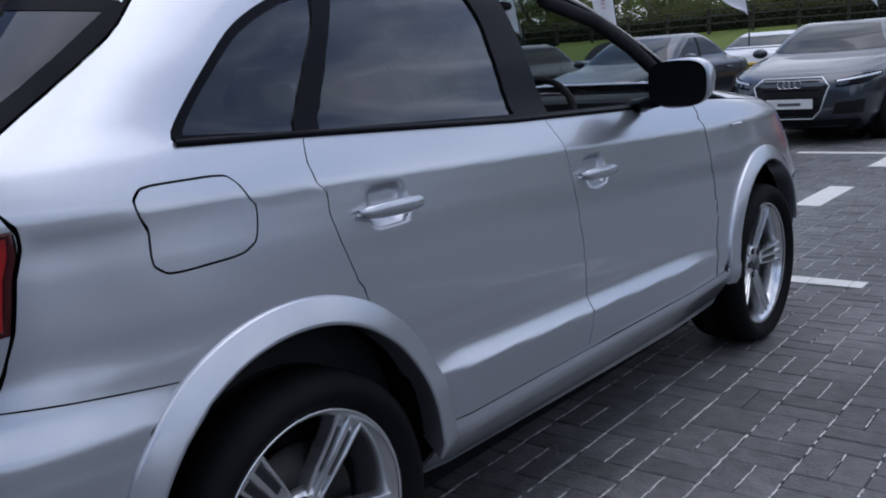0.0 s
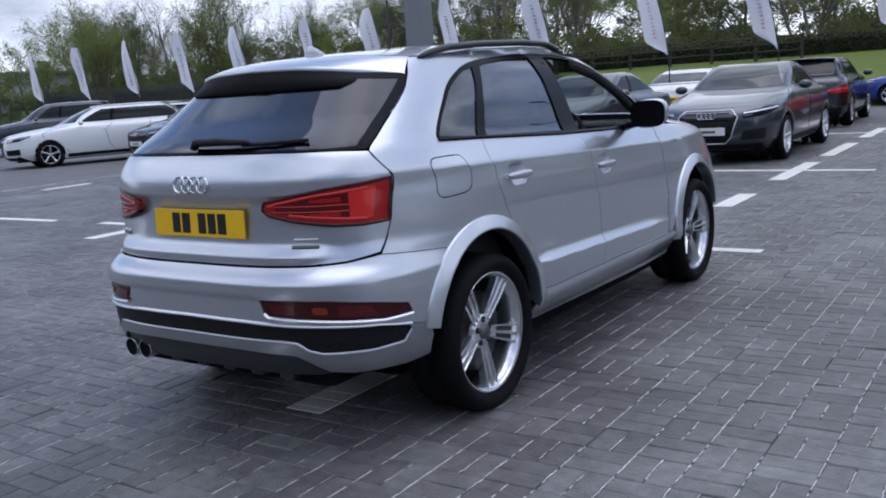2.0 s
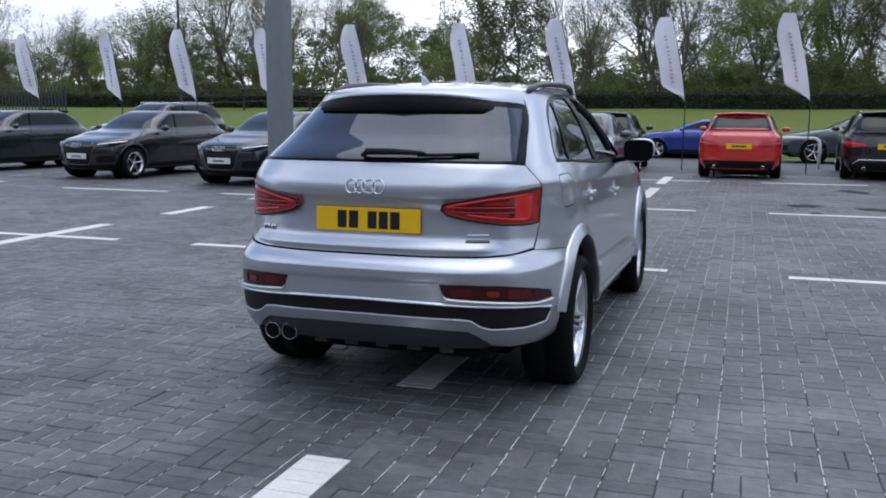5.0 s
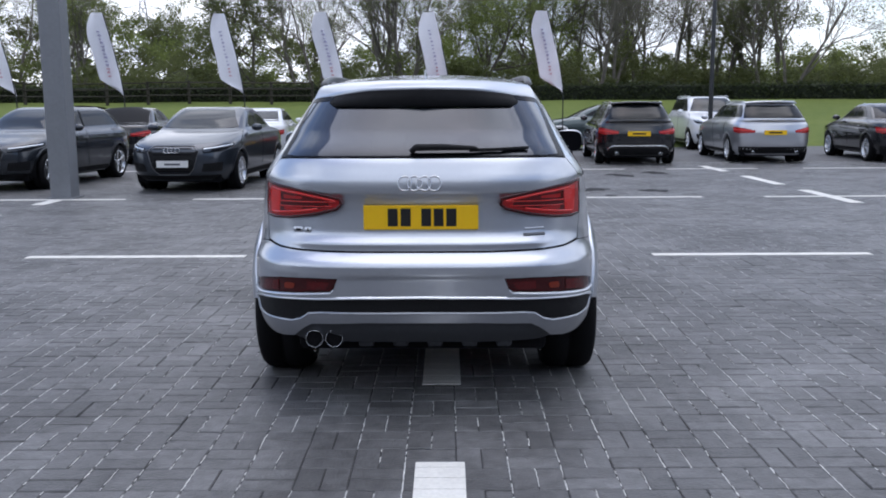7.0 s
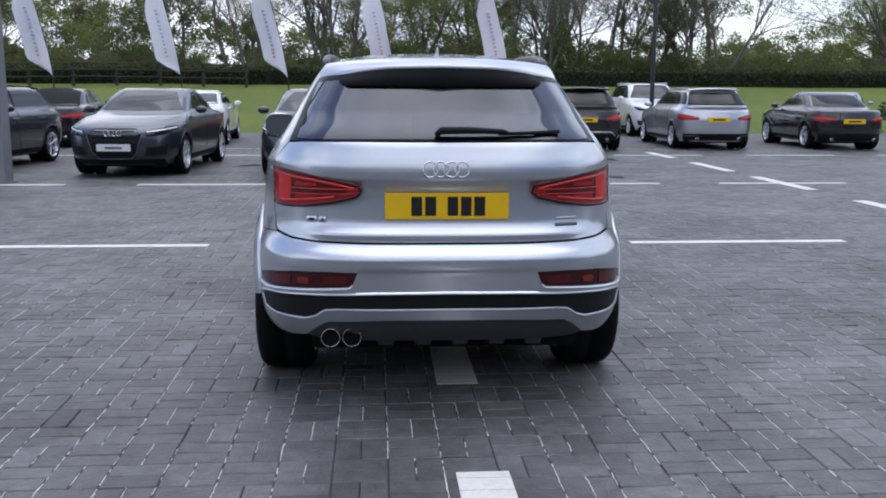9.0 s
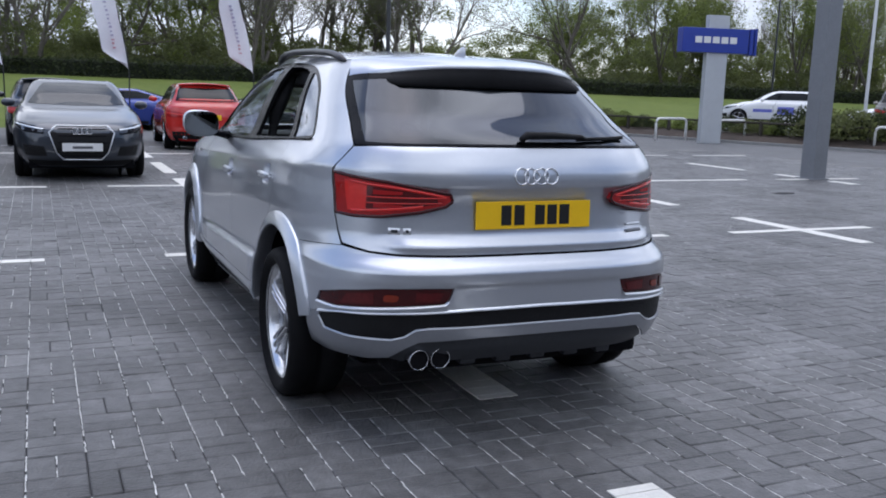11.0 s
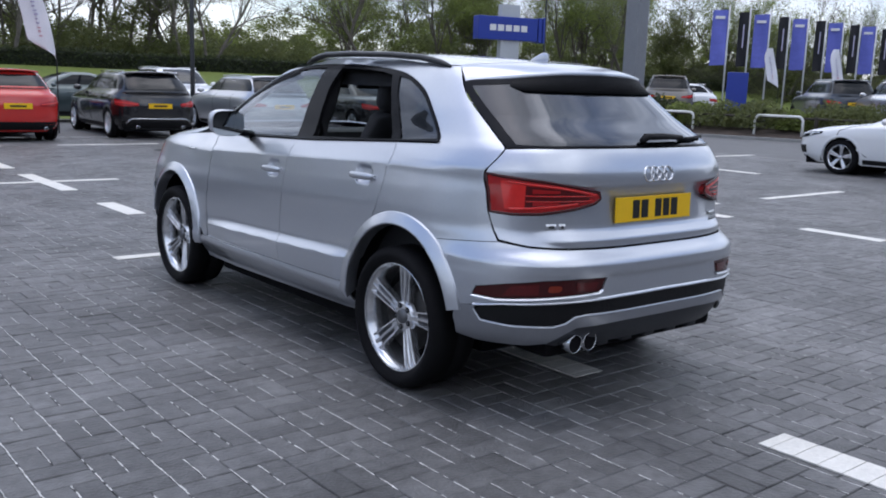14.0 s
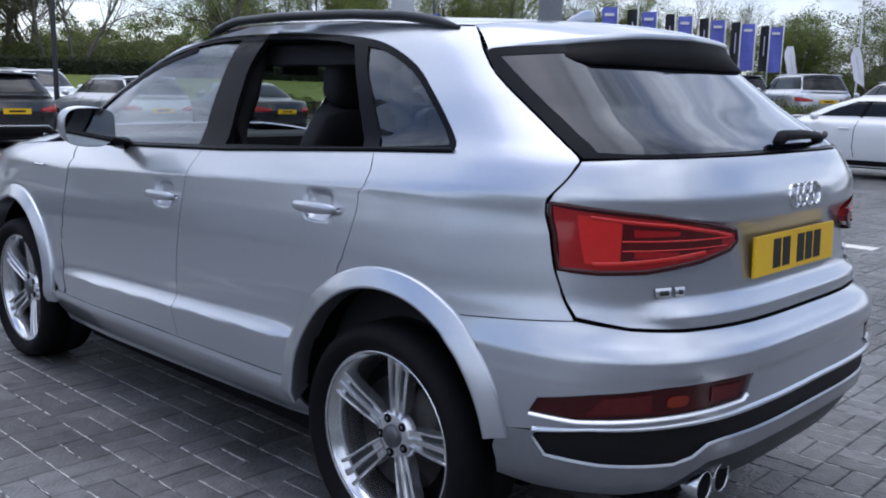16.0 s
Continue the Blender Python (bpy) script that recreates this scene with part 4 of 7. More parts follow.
    gate = [R(0.0, 0.758), R(0.30, 0.758), R(0.55, 0.760), R(0.66, 0.766), B.sy(-0.575, 0.785), B.sy(-0.548, 0.820), B.sy(-0.516, 0.90), B.sy(-0.499, 0.985), B.sy(-0.484, 1.055), B.sy(-0.499, 1.085), B.sy(-0.519, 1.12), B.sy(-0.529, 1.160), R(0.60, 1.168), R(0.40, 1.172), R(0.0, 1.176)]
    # the metal stands clear of the lamps, plate well and window
    lamp = [R(0.368, 0.992), R(0.48, 1.014), R(0.60, 1.034), B.sy(-0.58, 1.048), B.sy(-0.488, 1.058), B.sy(-0.499, 0.985), B.sy(-0.514, 0.900), B.sy(-0.60, 0.895), R(0.62, 0.900), R(0.48, 0.922), R(0.385, 0.945), R(0.360, 0.965)]
    lamp_l = [(-s, z) for s, z in lamp[::-1]]
    B.panel("tailgate", both(gate[1:-1]), SILVER, car, "silver tailgate with recessed plate area", holes=[lamp, lamp_l], step=0.024)
    for lp, sg in ((lamp, 1), (lamp_l, -1)):
        lens = LENS.panel("tail_lamp", lp, LAMP_RED, car, "red wraparound tail lamp", step=0.02, lift=0.003, gap=0.003, thick=0.034)
        Q = lambda x, z: (sg * R(x, z)[0], z)
        Y = lambda y, z: (sg * B.sy(y, z)[0], z)
        LENS.strip("lamp_edge", [(s, z) for s, z in lp] + [lp[0]], 0.007, LAMP_DARK, lens, "dark lamp border", lift=0.004, high=0.002)
        LENS.panel("dark_cell", [Q(0.415, 0.957), Q(0.42, 0.982), Q(0.53, 1.003), Q(0.662, 1.016), Q(0.668, 0.924), Q(0.53, 0.936)], LAMP_MID, lens, "dark inner cell of the lens", lift=0.0042, gap=0.0, thick=0.0012, step=0.02)
        LENS.panel("light_block", [Q(0.668, 0.918), Q(0.662, 1.024), Y(-0.590, 1.034), Y(-0.545, 1.036), Y(-0.556, 0.960), Y(-0.568, 0.915)], LAMP_BRIGHT, lens, "bright red light block", lift=0.0048, gap=0.002, thick=0.002, step=0.02)
        LENS.strip("light_bar", [Y(-0.575, 1.030), Q(0.662, 1.022), Q(0.56, 1.012), Q(0.44, 0.992), Q(0.385, 0.980)], 0.0048, LAMP_BRIGHT, lens, "bright upper light bar", lift=0.0052, high=0.0016)
        LENS.strip("light_bar", [Y(-0.585, 0.916), Q(0.662, 0.920), Q(0.56, 0.932), Q(0.47, 0.944)], 0.0062, LAMP_BRIGHT, lens, "bright lower light bar", lift=0.0052, high=0.0016)
        for z0, z1, x1, w in ((0.974, 0.978, 0.385, 0.0022), (0.951, 0.958, 0.400, 0.0018)):
            LENS.strip("light_line", [Q(0.665, z0), Q(0.53, (z0 + z1) / 2), Q(x1, z1)], w, LAMP_BRIGHT, lens, "thin bright line in the lens", lift=0.0058, high=0.0010)
        for z0 in (0.993, 0.942):
            LENS.panel("diode_strip", [Q(0.545, z0 - 0.005), Q(0.545, z0 + 0.006), Q(0.645, z0 + 0.010), Q(0.645, z0 - 0.009)], LAMP_RED, lens, "red diode strip", lift=0.0060, gap=0.0, thick=0.001, step=0.02)
    # under shell seen in the gaps
    shell = both([R(0.01, 0.44), B.sy(-0.56, 0.44), B.sy(-0.5, 0.60), *[B.sy(y, z) for y, z in circle_arc(REAR_Y, ARCH_Z, ARCH_O - 0.03, 150, 5, 20)], *[B.sy(y, z) for y, z in ((0.45, 0.30), (2.1, 0.30))],
                  *[B.sy(y, z) for y, z in circle_arc(FRONT_Y, ARCH_Z, ARCH_O - 0.03, 175, 20, 20)], B.sy(3.1, 0.60), B.sy(3.12, 0.90), B.sy(2.6, 1.03), B.sy(2.1, 1.055), B.sy(1.6, 1.065), B.sy(0.9, 1.085), B.sy(0.0, 1.14), B.sy(-0.3, 1.15), B.sy(-0.52, 1.14), R(0.60, 1.155), R(0.01, 1.16)])
    B.panel("inner_shell", shell, UNDER, car, "black inner body shell", lift=-0.022, gap=0, thick=0, step=0.05)
    # rear window with black sides, spoiler
    sur = both([R(0.30, 1.174), R(0.60, 1.169), *[B.sy(y - 0.003, z + 0.002) for y, z in [(-0.526, 1.163)] + smooth([(-0.515, 1.170), (-0.37, 1.255), (-0.185, 1.368), (-0.10, 1.440)], 5)], B.sy(-0.16, 1.45), B.sy(-0.22, 1.455), R(0.40, 1.46), R(0.25, 1.462)])
    win = both([R(0.30, 1.184), R(0.58, 1.180), B.sy(-0.550, 1.182), B.sy(-0.478, 1.225), B.sy(-0.408, 1.267), B.sy(-0.335, 1.311), B.sy(-0.265, 1.355), B.sy(-0.200, 1.397), B.sy(-0.165, 1.420), R(0.45, 1.432), R(0.25, 1.438)])
    B.panel("rear_window_surround", sur, BLACK_TRIM, car, "gloss black rear window surround", holes=[win], gap=0.002, step=0.025)
    B.panel("rear_window", win, WIND, car, "dark tinted rear window", lift=-0.001, gap=0.0, thick=0, step=0.025)

    nx = 40
    half = edge_x(-0.03) + 0.007
    A = [0.0, 0.40, 0.70, 0.85, 0.93, 1.0]
    lx, ly, lz = (pchip(A, c) for c in ((0.0, 0.22, 0.370, 0.445, 0.502, 0.576), (-0.428, -0.405, -0.348, -0.280, -0.215, -0.130), (1.497, 1.492, 1.478, 1.466, 1.454, 1.420)))

    def lead(x):
        return -0.215 + 0.185 * (abs(x) / half) ** 2.2

    def lip_at(a):
        k = abs(a)
        return math.copysign(float(np.interp(k, *lx)), a), float(np.interp(k, *ly)), float(np.interp(k, *lz))
    vs, fs = [], []
    for i in range(nx + 1):
        a = 2 * i / nx - 1
        x1, y1, z1 = lip_at(a)
        x0 = a * half
        y0 = lead(x0)
        dz = z1 - float(roof_z(x1, y1)) - 0.003
        for u in (0.0, 0.25, 0.5, 0.75, 0.92, 1.0):
            x, y = x0 + (x1 - x0) * u, y0 + (y1 - y0) * u
            vs.append((x, y, float(roof_z(x, y)) + 0.003 + dz * u * u))
        vs.append((x1, y1 + 0.003, z1 - 0.012))
    for i in range(nx):
        for q in range(6):
            fs.append((i * 7 + q, i * 7 + q + 1, i * 7 + 8 + q, i * 7 + 7 + q))
    mesh_ob("roof_spoiler", vs, fs, SILVER, car, "silver roof spoiler lip")
    vs, fs = [], []
    for i in range(nx + 1):
        a = (2 * i / nx - 1) * 0.97
        x, yr, zt = lip_at(a)
        zt -= 0.008
        zb = min(zt - 0.012, 1.402)
        yb = min(yr + 0.010, float(np.ravel(B.at(*R(min(abs(x), 0.50), 1.404)))[1]) - 0.012)
        f = min(1.0, max(0.0, (abs(a) - 0.83) / 0.14))
        f = f * f * (3 - 2 * f)
        zb, yb = zb + (zt - 0.010 - zb) * f, yb + (yr + 0.014 - yb) * f
        for y, z in ((yr + 0.006, zt), (yr + 0.003 + 0.3 * (yb - yr), zt - 0.3 * (zt - zb)), (yb, zb + 0.006), (yb + 0.010, zb), (yb + 0.06, zb + 0.004)):
            vs.append((x, y, z))
    for i in range(nx):
        for q in range(4):
            fs.append((i * 5 + q, i * 5 + q + 1, i * 5 + 6 + q, i * 5 + 5 + q))
    mesh_ob("spoiler_underside", vs, fs, BLACK_MATT, car, "black spoiler underside")
    # roof
    vs, fs = [], []
    ny = 40
    for j in range(ny + 1):
        for i in range(nx + 1):
            a = 2 * i / nx - 1
            y0 = lead(a * half) + 0.004
            y = y0 + (1.48 - y0) * j / ny
            x = a * (min(edge_x(min(y, 1.15)), float(np.interp(y, [0.9, 1.2, 1.4, 1.48], [0.60, 0.572, 0.560, 0.545]))) + 0.003)
            vs.append((x, y, float(roof_z(x, y)) + 0.003))
    w = nx + 1
    for j in range(ny):
        for i in range(nx):
            fs.append((j * w + i, j * w + i + 1, (j + 1) * w + i + 1, (j + 1) * w + i))
    mesh_ob("roof", vs, fs, SILVER, car, "silver roof skin")
    bm = bmesh.new()
    bmesh.ops.create_uvsphere(bm, u_segments=16, v_segments=10, radius=1)
    for v in bm.verts:
        x, y, z = v.co
        t = (y + 1) / 2
        v.co = Vector((0.015 * x * (0.35 + 0.65 * t), 0.0 + 0.070 * y - 0.018 * max(0.0, z), float(roof_z(0, 0)) - 0.002 + max(0.0, z) * 0.052 * (0.40 + 0.80 * (1 - t))))
    part("roof_aerial", bm, SILVER, car, "silver shark-fin aerial", True)
    # windscreen and bonnet and nose
    F = lambda x, z: B.sx(x, z, True)
    ws = [F(0.0, 1.135), F(0.45, 1.13), B.sy(2.34, 1.11), B.sy(2.22, 1.185), B.sy(2.03, 1.298), B.sy(1.78, 1.432), B.sy(1.56, 1.507), F(0.30, 1.532), F(0.0, 1.538)]
    smax = float(B.S[-1])
    for sg, nm in ((1, "windscreen"), (-1, "windscreen")):
        B.panel(nm, [(sg * s, z) for s, z in ws], CLEAR, car, "clear windscreen", gap=0, thick=0, step=0.04)
        hood = [F(0.0, 1.13), F(0.45, 1.125), B.sy(2.36, 1.085), B.sy(2.45, 1.048), B.sy(2.75, 1.022), B.sy(2.95, 0.987), B.sy(3.12, 0.935), F(0.55, 0.92), F(0.0, 0.93)]
        B.panel("bonnet", [(sg * s, z) for s, z in hood], SILVER, car, "silver bonnet", step=0.04, gap=0)
        nose = [F(0.0, 0.925), F(0.55, 0.915), B.sy(3.125, 0.925), B.sy(3.165, 0.80), B.sy(3.105, 0.655), B.sy(3.06, 0.50), B.sy(3.07, 0.34), F(0.6, 0.26), F(0.0, 0.26)]
        B.panel("front_bumper", [(sg * s, z) for s, z in nose], SILVER, car, "silver front bumper", step=0.05, gap=0)
    # rear bumper: upper skin, reflector lamps, satin strip, black insert, lower skin
    ub = [R(0.30, 0.752), R(0.55, 0.754), R(0.66, 0.760), B.sy(-0.575, 0.776), B.sy(-0.45, 0.765), B.sy(-0.36, 0.7585)] + [B.sy(y, z) for y, z in circle_arc(REAR_Y, ARCH_Z, ARCH_O, 126, 167, 8)] + [B.sy(-0.452, 0.492), B.sy(-0.53, 0.505), R(0.74, 0.528), R(0.5, 0.545), R(0.2, 0.552)]
    refl = [R(0.376, 0.640), R(0.50, 0.640), R(0.64, 0.634), R(0.755, 0.612), B.sy(-0.525, 0.585), B.sy(-0.505, 0.548), R(0.775, 0.545), R(0.61, 0.566), R(0.41, 0.580), R(0.394, 0.594)]
    refl_l = [(-s, z) for s, z in refl[::-1]]
    B.panel("rear_bumper", both(ub), SILVER, car, "silver rear bumper skin", holes=[refl, refl_l], step=0.024)
    for lp, sg in ((refl, 1), (refl_l, -1)):
        Q = lambda x, z: (sg * R(x, z)[0], z)
        rl = B.panel("bumper_lamp", lp, LAMP_DARK, car, "dark red bumper reflector lamp", lift=-0.007, gap=0.001, thick=0.0, step=0.02)
        B.panel("amber_cell", rounded([Q(0.585, 0.585), Q(0.58, 0.612), Q(0.632, 0.612), Q(0.635, 0.582)], 2), LAMP_AMBER, rl, "amber indicator cell", lift=-0.0035, gap=0, thick=0.001, step=0.02)
        B.panel("red_cell", [Q(0.665, 0.572), Q(0.665, 0.618), Q(0.745, 0.603), Q(0.765, 0.558)], LAMP_MID, rl, "red reflector cell", lift=-0.0035, gap=0, thick=0.001, step=0.02)
        B.panel("red_cell", [Q(0.43, 0.588), Q(0.415, 0.622), Q(0.52, 0.624), Q(0.52, 0.586)], LAMP_MID, rl, "red reflector cell", lift=-0.0035, gap=0, thick=0.001, step=0.02)
        low = [(s, z - 0.006) for s, z in lp[5:]]
        B.strip("reflector_trim", low if sg > 0 else [(s, z - 0.006) for s, z in lp[:5]], 0.0048, SATIN, car, "bright reflector trim", lift=0.002, high=0.007, ledge=True)
    strip_line = [B.sy(-0.515, 0.505), R(0.76, 0.528), R(0.60, 0.543), R(0.30, 0.555), R(0.0, 0.558)]
    B.strip("bumper_strip", strip_line + [(-s, z) for s, z in strip_line[-2::-1]], 0.0068, SATIN, car, "satin bumper strip", lift=0.002, high=0.009, ledge=True)
    ins = both([R(0.2, 0.546), R(0.5, 0.538), R(0.74, 0.520), B.sy(-0.53, 0.497), B.sy(-0.515, 0.482), B.sy(-0.545, 0.440), R(0.735, 0.430), R(0.60, 0.432), R(0.555, 0.446), R(0.515, 0.476), R(0.46, 0.482), R(0.2, 0.484)])
    B.panel("bumper_insert", ins, GRILLE_MAT, car, "black textured bumper insert", lift=-0.006, gap=0.001, thick=0.0, step=0.025)
    lb = both([R(0.2, 0.482), R(0.46, 0.480), R(0.515, 0.474), R(0.555, 0.444), R(0.60, 0.430), R(0.735, 0.428), B.sy(-0.542, 0.438), B.sy(-0.512, 0.481), B.sy(-0.525, 0.500), B.sy(-0.418, 0.491), B.sy(-0.400, 0.43), B.sy(-0.398, 0.35), B.sy(-0.50, 0.335), R(0.66, 0.338), R(0.595, 0.352), R(0.54, 0.402), R(0.50, 0.425), R(0.25, 0.436)])
    B.panel("lower_valance", lb, VALANCE, car, "grey-silver lower bumper valance", gap=0.001, step=0.024)
    lip = [B.sy(-0.512, 0.481), B.sy(-0.542, 0.438), R(0.735, 0.429), R(0.60, 0.432), R(0.555, 0.446), R(0.515, 0.475), R(0.46, 0.481), R(0.2, 0.483), R(0.0, 0.484)]
    B.strip("valance_lip", lip + [(-s, z) for s, z in lip[-2::-1]], 0.0045, VALANCE, car, "", lift=0.0, high=0.005, ledge=True)
    # diffuser and fins carry their shade in the colour
    dif = both([R(0.2, 0.437), R(0.50, 0.426), R(0.54, 0.403), R(0.595, 0.353), R(0.62, 0.34), R(0.55, 0.322), R(0.2, 0.325)])
    B.panel("diffuser", dif, VALANCE_SHADED, car, "rear diffuser in valance grey darkened for shade", lift=-0.016, gap=0, thick=0, step=0.03)
    for x in (-0.26, -0.10, 0.06, 0.22, 0.38):
        box_ob("diffuser_fin", x - 0.035, x + 0.035, -0.775, -0.60, 0.300, 0.345, VALANCE_SHADED, car, "", 0.014)
    # tail pipes
    for x in (-0.505, -0.415):
        v, f = lathe_data([(0.0375, 0.003), (0.0388, -0.001), (0.0402, 0.002), (0.040, 0.10), (0.037, 0.10), (0.037, 0.008)], 28, True)
        mesh_ob("tail_pipe", [(x + 0.012 + py, -0.822 + px, 0.352 + pz) for px, py, pz in v], f, CHROME, car, "round chrome tail pipe")
        # black disc just inside the mouth stands in for the pipe's inner shade
        v, f = lathe_data([(0.0, 0.009), (0.0372, 0.007)], 20)
        mesh_ob("pipe_shade_disc", [(x + 0.012 + py, -0.822 + px, 0.352 + pz) for px, py, pz in v], f, UNDER, car, "black disc for the shade inside the pipe")
    # plate with bars for its characters, badges, rings
    tilt = pose(0, -0.7915, 0.908, -2, 0, 0)
    plate = box_ob("number_plate", -0.26, 0.26, -0.004, 0.004, -0.0555, 0.0555, PLATE_Y, car, "yellow rear number plate with dark bars", 0.0025)
    plate.matrix_basis = tilt
    for x0, x1 in ((-0.150, -0.105), (-0.092, -0.046), (0.002, 0.046), (0.058, 0.102), (0.114, 0.160)):
        for z0, z1 in ((-0.040, 0.040),):
            box_ob("dark_bar", x0, x1, -0.0056, -0.003, z0, z1, INK, plate)
    ring_logo(B, -0.005, 1.062, 0.031, car)
    for x0, x1 in ((-0.590, -0.548), (-0.537, -0.508)):
        B.strip("model_badge", [B.sx(x0, 0.845), B.sx(x1, 0.845)], 0.0145, SATIN, car, "chrome model badge bar", lift=0.002, high=0.003)
        B.strip("model_badge", [B.sx(x0 + 0.010, 0.845), B.sx(x1 - 0.008, 0.845)], 0.0065, CHANNEL, car, "dark badge filling", lift=0.005, high=0.002)
    B.strip("engine_badge", [B.sx(0.47, 0.850), B.sx(0.56, 0.850)], 0.006, SATIN, car, "chrome engine badge bar", lift=0.003, high=0.003)
    B.strip("engine_badge", [B.sx(0.465, 0.823), B.sx(0.565, 0.823)], 0.008, ALLOY_DARK, car, "grey drive badge bar", lift=0.003, high=0.003)
    # wiper
    def on_glass(x, z, out):
        s, zz = B.sx(x, z)
        return tuple(B.at(s, zz)[0] + B.normal(np.array([s]), np.array([zz]))[0] * out)
    tube_ob("rear_wiper", [on_glass(-0.045, 1.190, 0.012), on_glass(-0.02, 1.196, 0.030), on_glass(0.10, 1.197, 0.030), on_glass(0.24, 1.198, 0.022), on_glass(0.26, 1.198, 0.016)], [0.018, 0.023, 0.021, 0.015, 0.008], BLACK_MATT, car, "black rear wiper arm", 8, 0.7)
    tube_ob("wiper_blade", [on_glass(0.22, 1.196, 0.012), on_glass(0.36, 1.200, 0.011), on_glass(0.49, 1.205, 0.010)], 0.0085, BLACK_MATT, car, "black wiper blade", 6)

    # underside and cabin
    box_ob("floor_pan", -0.72, 0.72, 0.42, 2.15, 0.175, 0.36, UNDER, car, "dark underbody", 0.02)
    box_ob("rear_subframe", -0.56, 0.56, -0.30, 0.42, 0.185, 0.36, UNDER, car, "dark rear underbody", 0.03)
    # unseen block and axle added under the tail to shade the ground
    box_ob("underbody_shade_block", -0.58, 0.58, -0.735, -0.28, 0.275, 0.37, UNDER, car, "unseen underbody block added to darken the ground", 0.03)
    tube_ob("rear_axle", [(-0.66, 0.0, 0.30), (0.0, -0.02, 0.27), (0.66, 0.0, 0.30)], 0.05, UNDER, car, "dark rear axle beam", 8)
    box_ob("front_subframe", -0.58, 0.58, 2.15, 3.2, 0.20, 0.36, UNDER, car, "dark front underbody", 0.03)
    box_ob("cabin_floor", -0.52, 0.52, -0.55, 2.3, 0.30, 0.42, UNDER, car)
    for side in (1, -1):
        box_ob("door_card", side * 0.70, side * 0.73, -0.25, 2.0, 0.42, 1.06, SEAT_MAT, car, "dark inner door trim", 0.008)
    box_ob("load_cover", -0.66, 0.66, -0.62, 0.10, 1.04, 1.06, SEAT_MAT, car, "dark parcel shelf", 0.008)
    box_ob("dashboard", -0.70, 0.70, 1.75, 2.15, 0.85, 1.10, BLACK_MATT, car, "black dashboard", 0.05)
    box_ob("headlining", -0.44, 0.44, -0.02, 1.3, 1.475, 1.485, SEAT_MAT, car, "dark headlining")
    for side in (1, -1):
        box_ob("roof_side_lining", side * 0.37, side * 0.50, 0.10, 1.22, 1.400, 1.468, SEAT_MAT, car, "dark roof side lining", 0.02)
        tube_ob("front_pillar_trim", [(side * 0.545, 1.44, 1.448), (side * 0.585, 1.70, 1.375), (side * 0.625, 1.89, 1.275), (side * 0.670, 2.06, 1.150)], 0.026, SEAT_MAT, car, "dark front pillar trim", 8)
        tube_ob("centre_pillar_trim", [(side * 0.675, 0.96, 0.50), (side * 0.672, 0.98, 1.06), (side * 0.625, 1.02, 1.27), (side * 0.545, 1.06, 1.455)], 0.060, SEAT_MAT, car, "dark centre pillar trim", 10, 0.5)
        tube_ob("sun_visor", [(side * 0.12, 1.41, 1.447), (side * 0.42, 1.40, 1.440)], 0.045, SEAT_MAT, car, "dark folded sun visor", 8, 0.35)
    for x in (-0.36, 0.36):
        st = box_ob("front_seat", x - 0.24, x + 0.24, 0.85, 1.35, 0.55, 0.68, SEAT_MAT, car, "dark front seat", 0.05)
        tilt = pose(0, 0.88, 0.62, 14, 0, 0)
        bm = bmesh.new()
        bmesh.ops.create_cube(bm, size=1)
        bmesh.ops.subdivide_edges(bm, edges=bm.edges[:], cuts=5, use_grid_fill=True)
        for v in bm.verts:
            u, q, h = v.co.x * 2, v.co.y * 2, v.co.z + 0.5
            half = 0.245 - 0.075 * max(0.0, (h - 0.62) / 0.38) ** 1.6
            v.co = tilt @ Vector((x + half * u * (1 - 0.08 * q * q), 0.060 * q * (1 - 0.35 * abs(u) ** 3) - 0.03 * u * u, 0.66 * h - 0.02 * u * u * h))
        part("seat_back", bm, SEAT_MAT, st, "", True)
        bm = bmesh.new()
        bmesh.ops.create_uvsphere(bm, u_segments=18, v_segments=12, radius=1)
        for v in bm.verts:
            sq = [math.copysign(abs(c) ** 0.62, c) for c in v.co]
            v.co = tilt @ Vector((x + 0.132 * sq[0], 0.052 * sq[1], 0.755 + 0.100 * sq[2]))
        part("headrest", bm, SEAT_MAT, st, "", True)
    rs = box_ob("rear_bench", -0.62, 0.62, 0.20, 0.65, 0.55, 0.70, SEAT_MAT, car, "dark rear bench seat", 0.05)
    box_ob("seat_back", -0.62, 0.62, -0.05, 0.05, 0, 0.55, SEAT_MAT, rs, "", 0.04, pose(0, 0.18, 0.62, 14, 0, 0))
    for x in (-0.40, 0.0, 0.40):
        box_ob("headrest", x - 0.12, x + 0.12, -0.04, 0.04, 0.54, 0.68, SEAT_MAT, rs, "", 0.035, pose(0, 0.18, 0.62, 14, 0, 0))
    v, f = lathe_data([(0.165, -0.014), (0.185, -0.014), (0.185, 0.014), (0.165, 0.014)], 28, True)
    st = mesh_ob("steering_wheel", [(p[1], p[0], p[2]) for p in v], f, BLACK_MATT, car, "black steering wheel")
    st.matrix_basis = pose(0.36, 1.62, 1.02, -22, 0, 0)
    box_ob("inner_mirror", -0.10, 0.10, 1.50, 1.53, 1.375, 1.425, BLACK_MATT, car, "black rear-view mirror", 0.01)
    for side in (1, -1):
        wheel_thing(car, side * 0.745, -0.004, 0.334, side, width=0.262, rim_r=0.258, turn=38 if side > 0 else 61)
        wheel_thing(car, side * 0.745, 2.603, 0.336, side, width=0.262, rim_r=0.258, turn=55)
    car.matrix_basis = pose(-0.014, -0.008, 0, 0, 0, -0.55)
    return car


hero = build_hero()

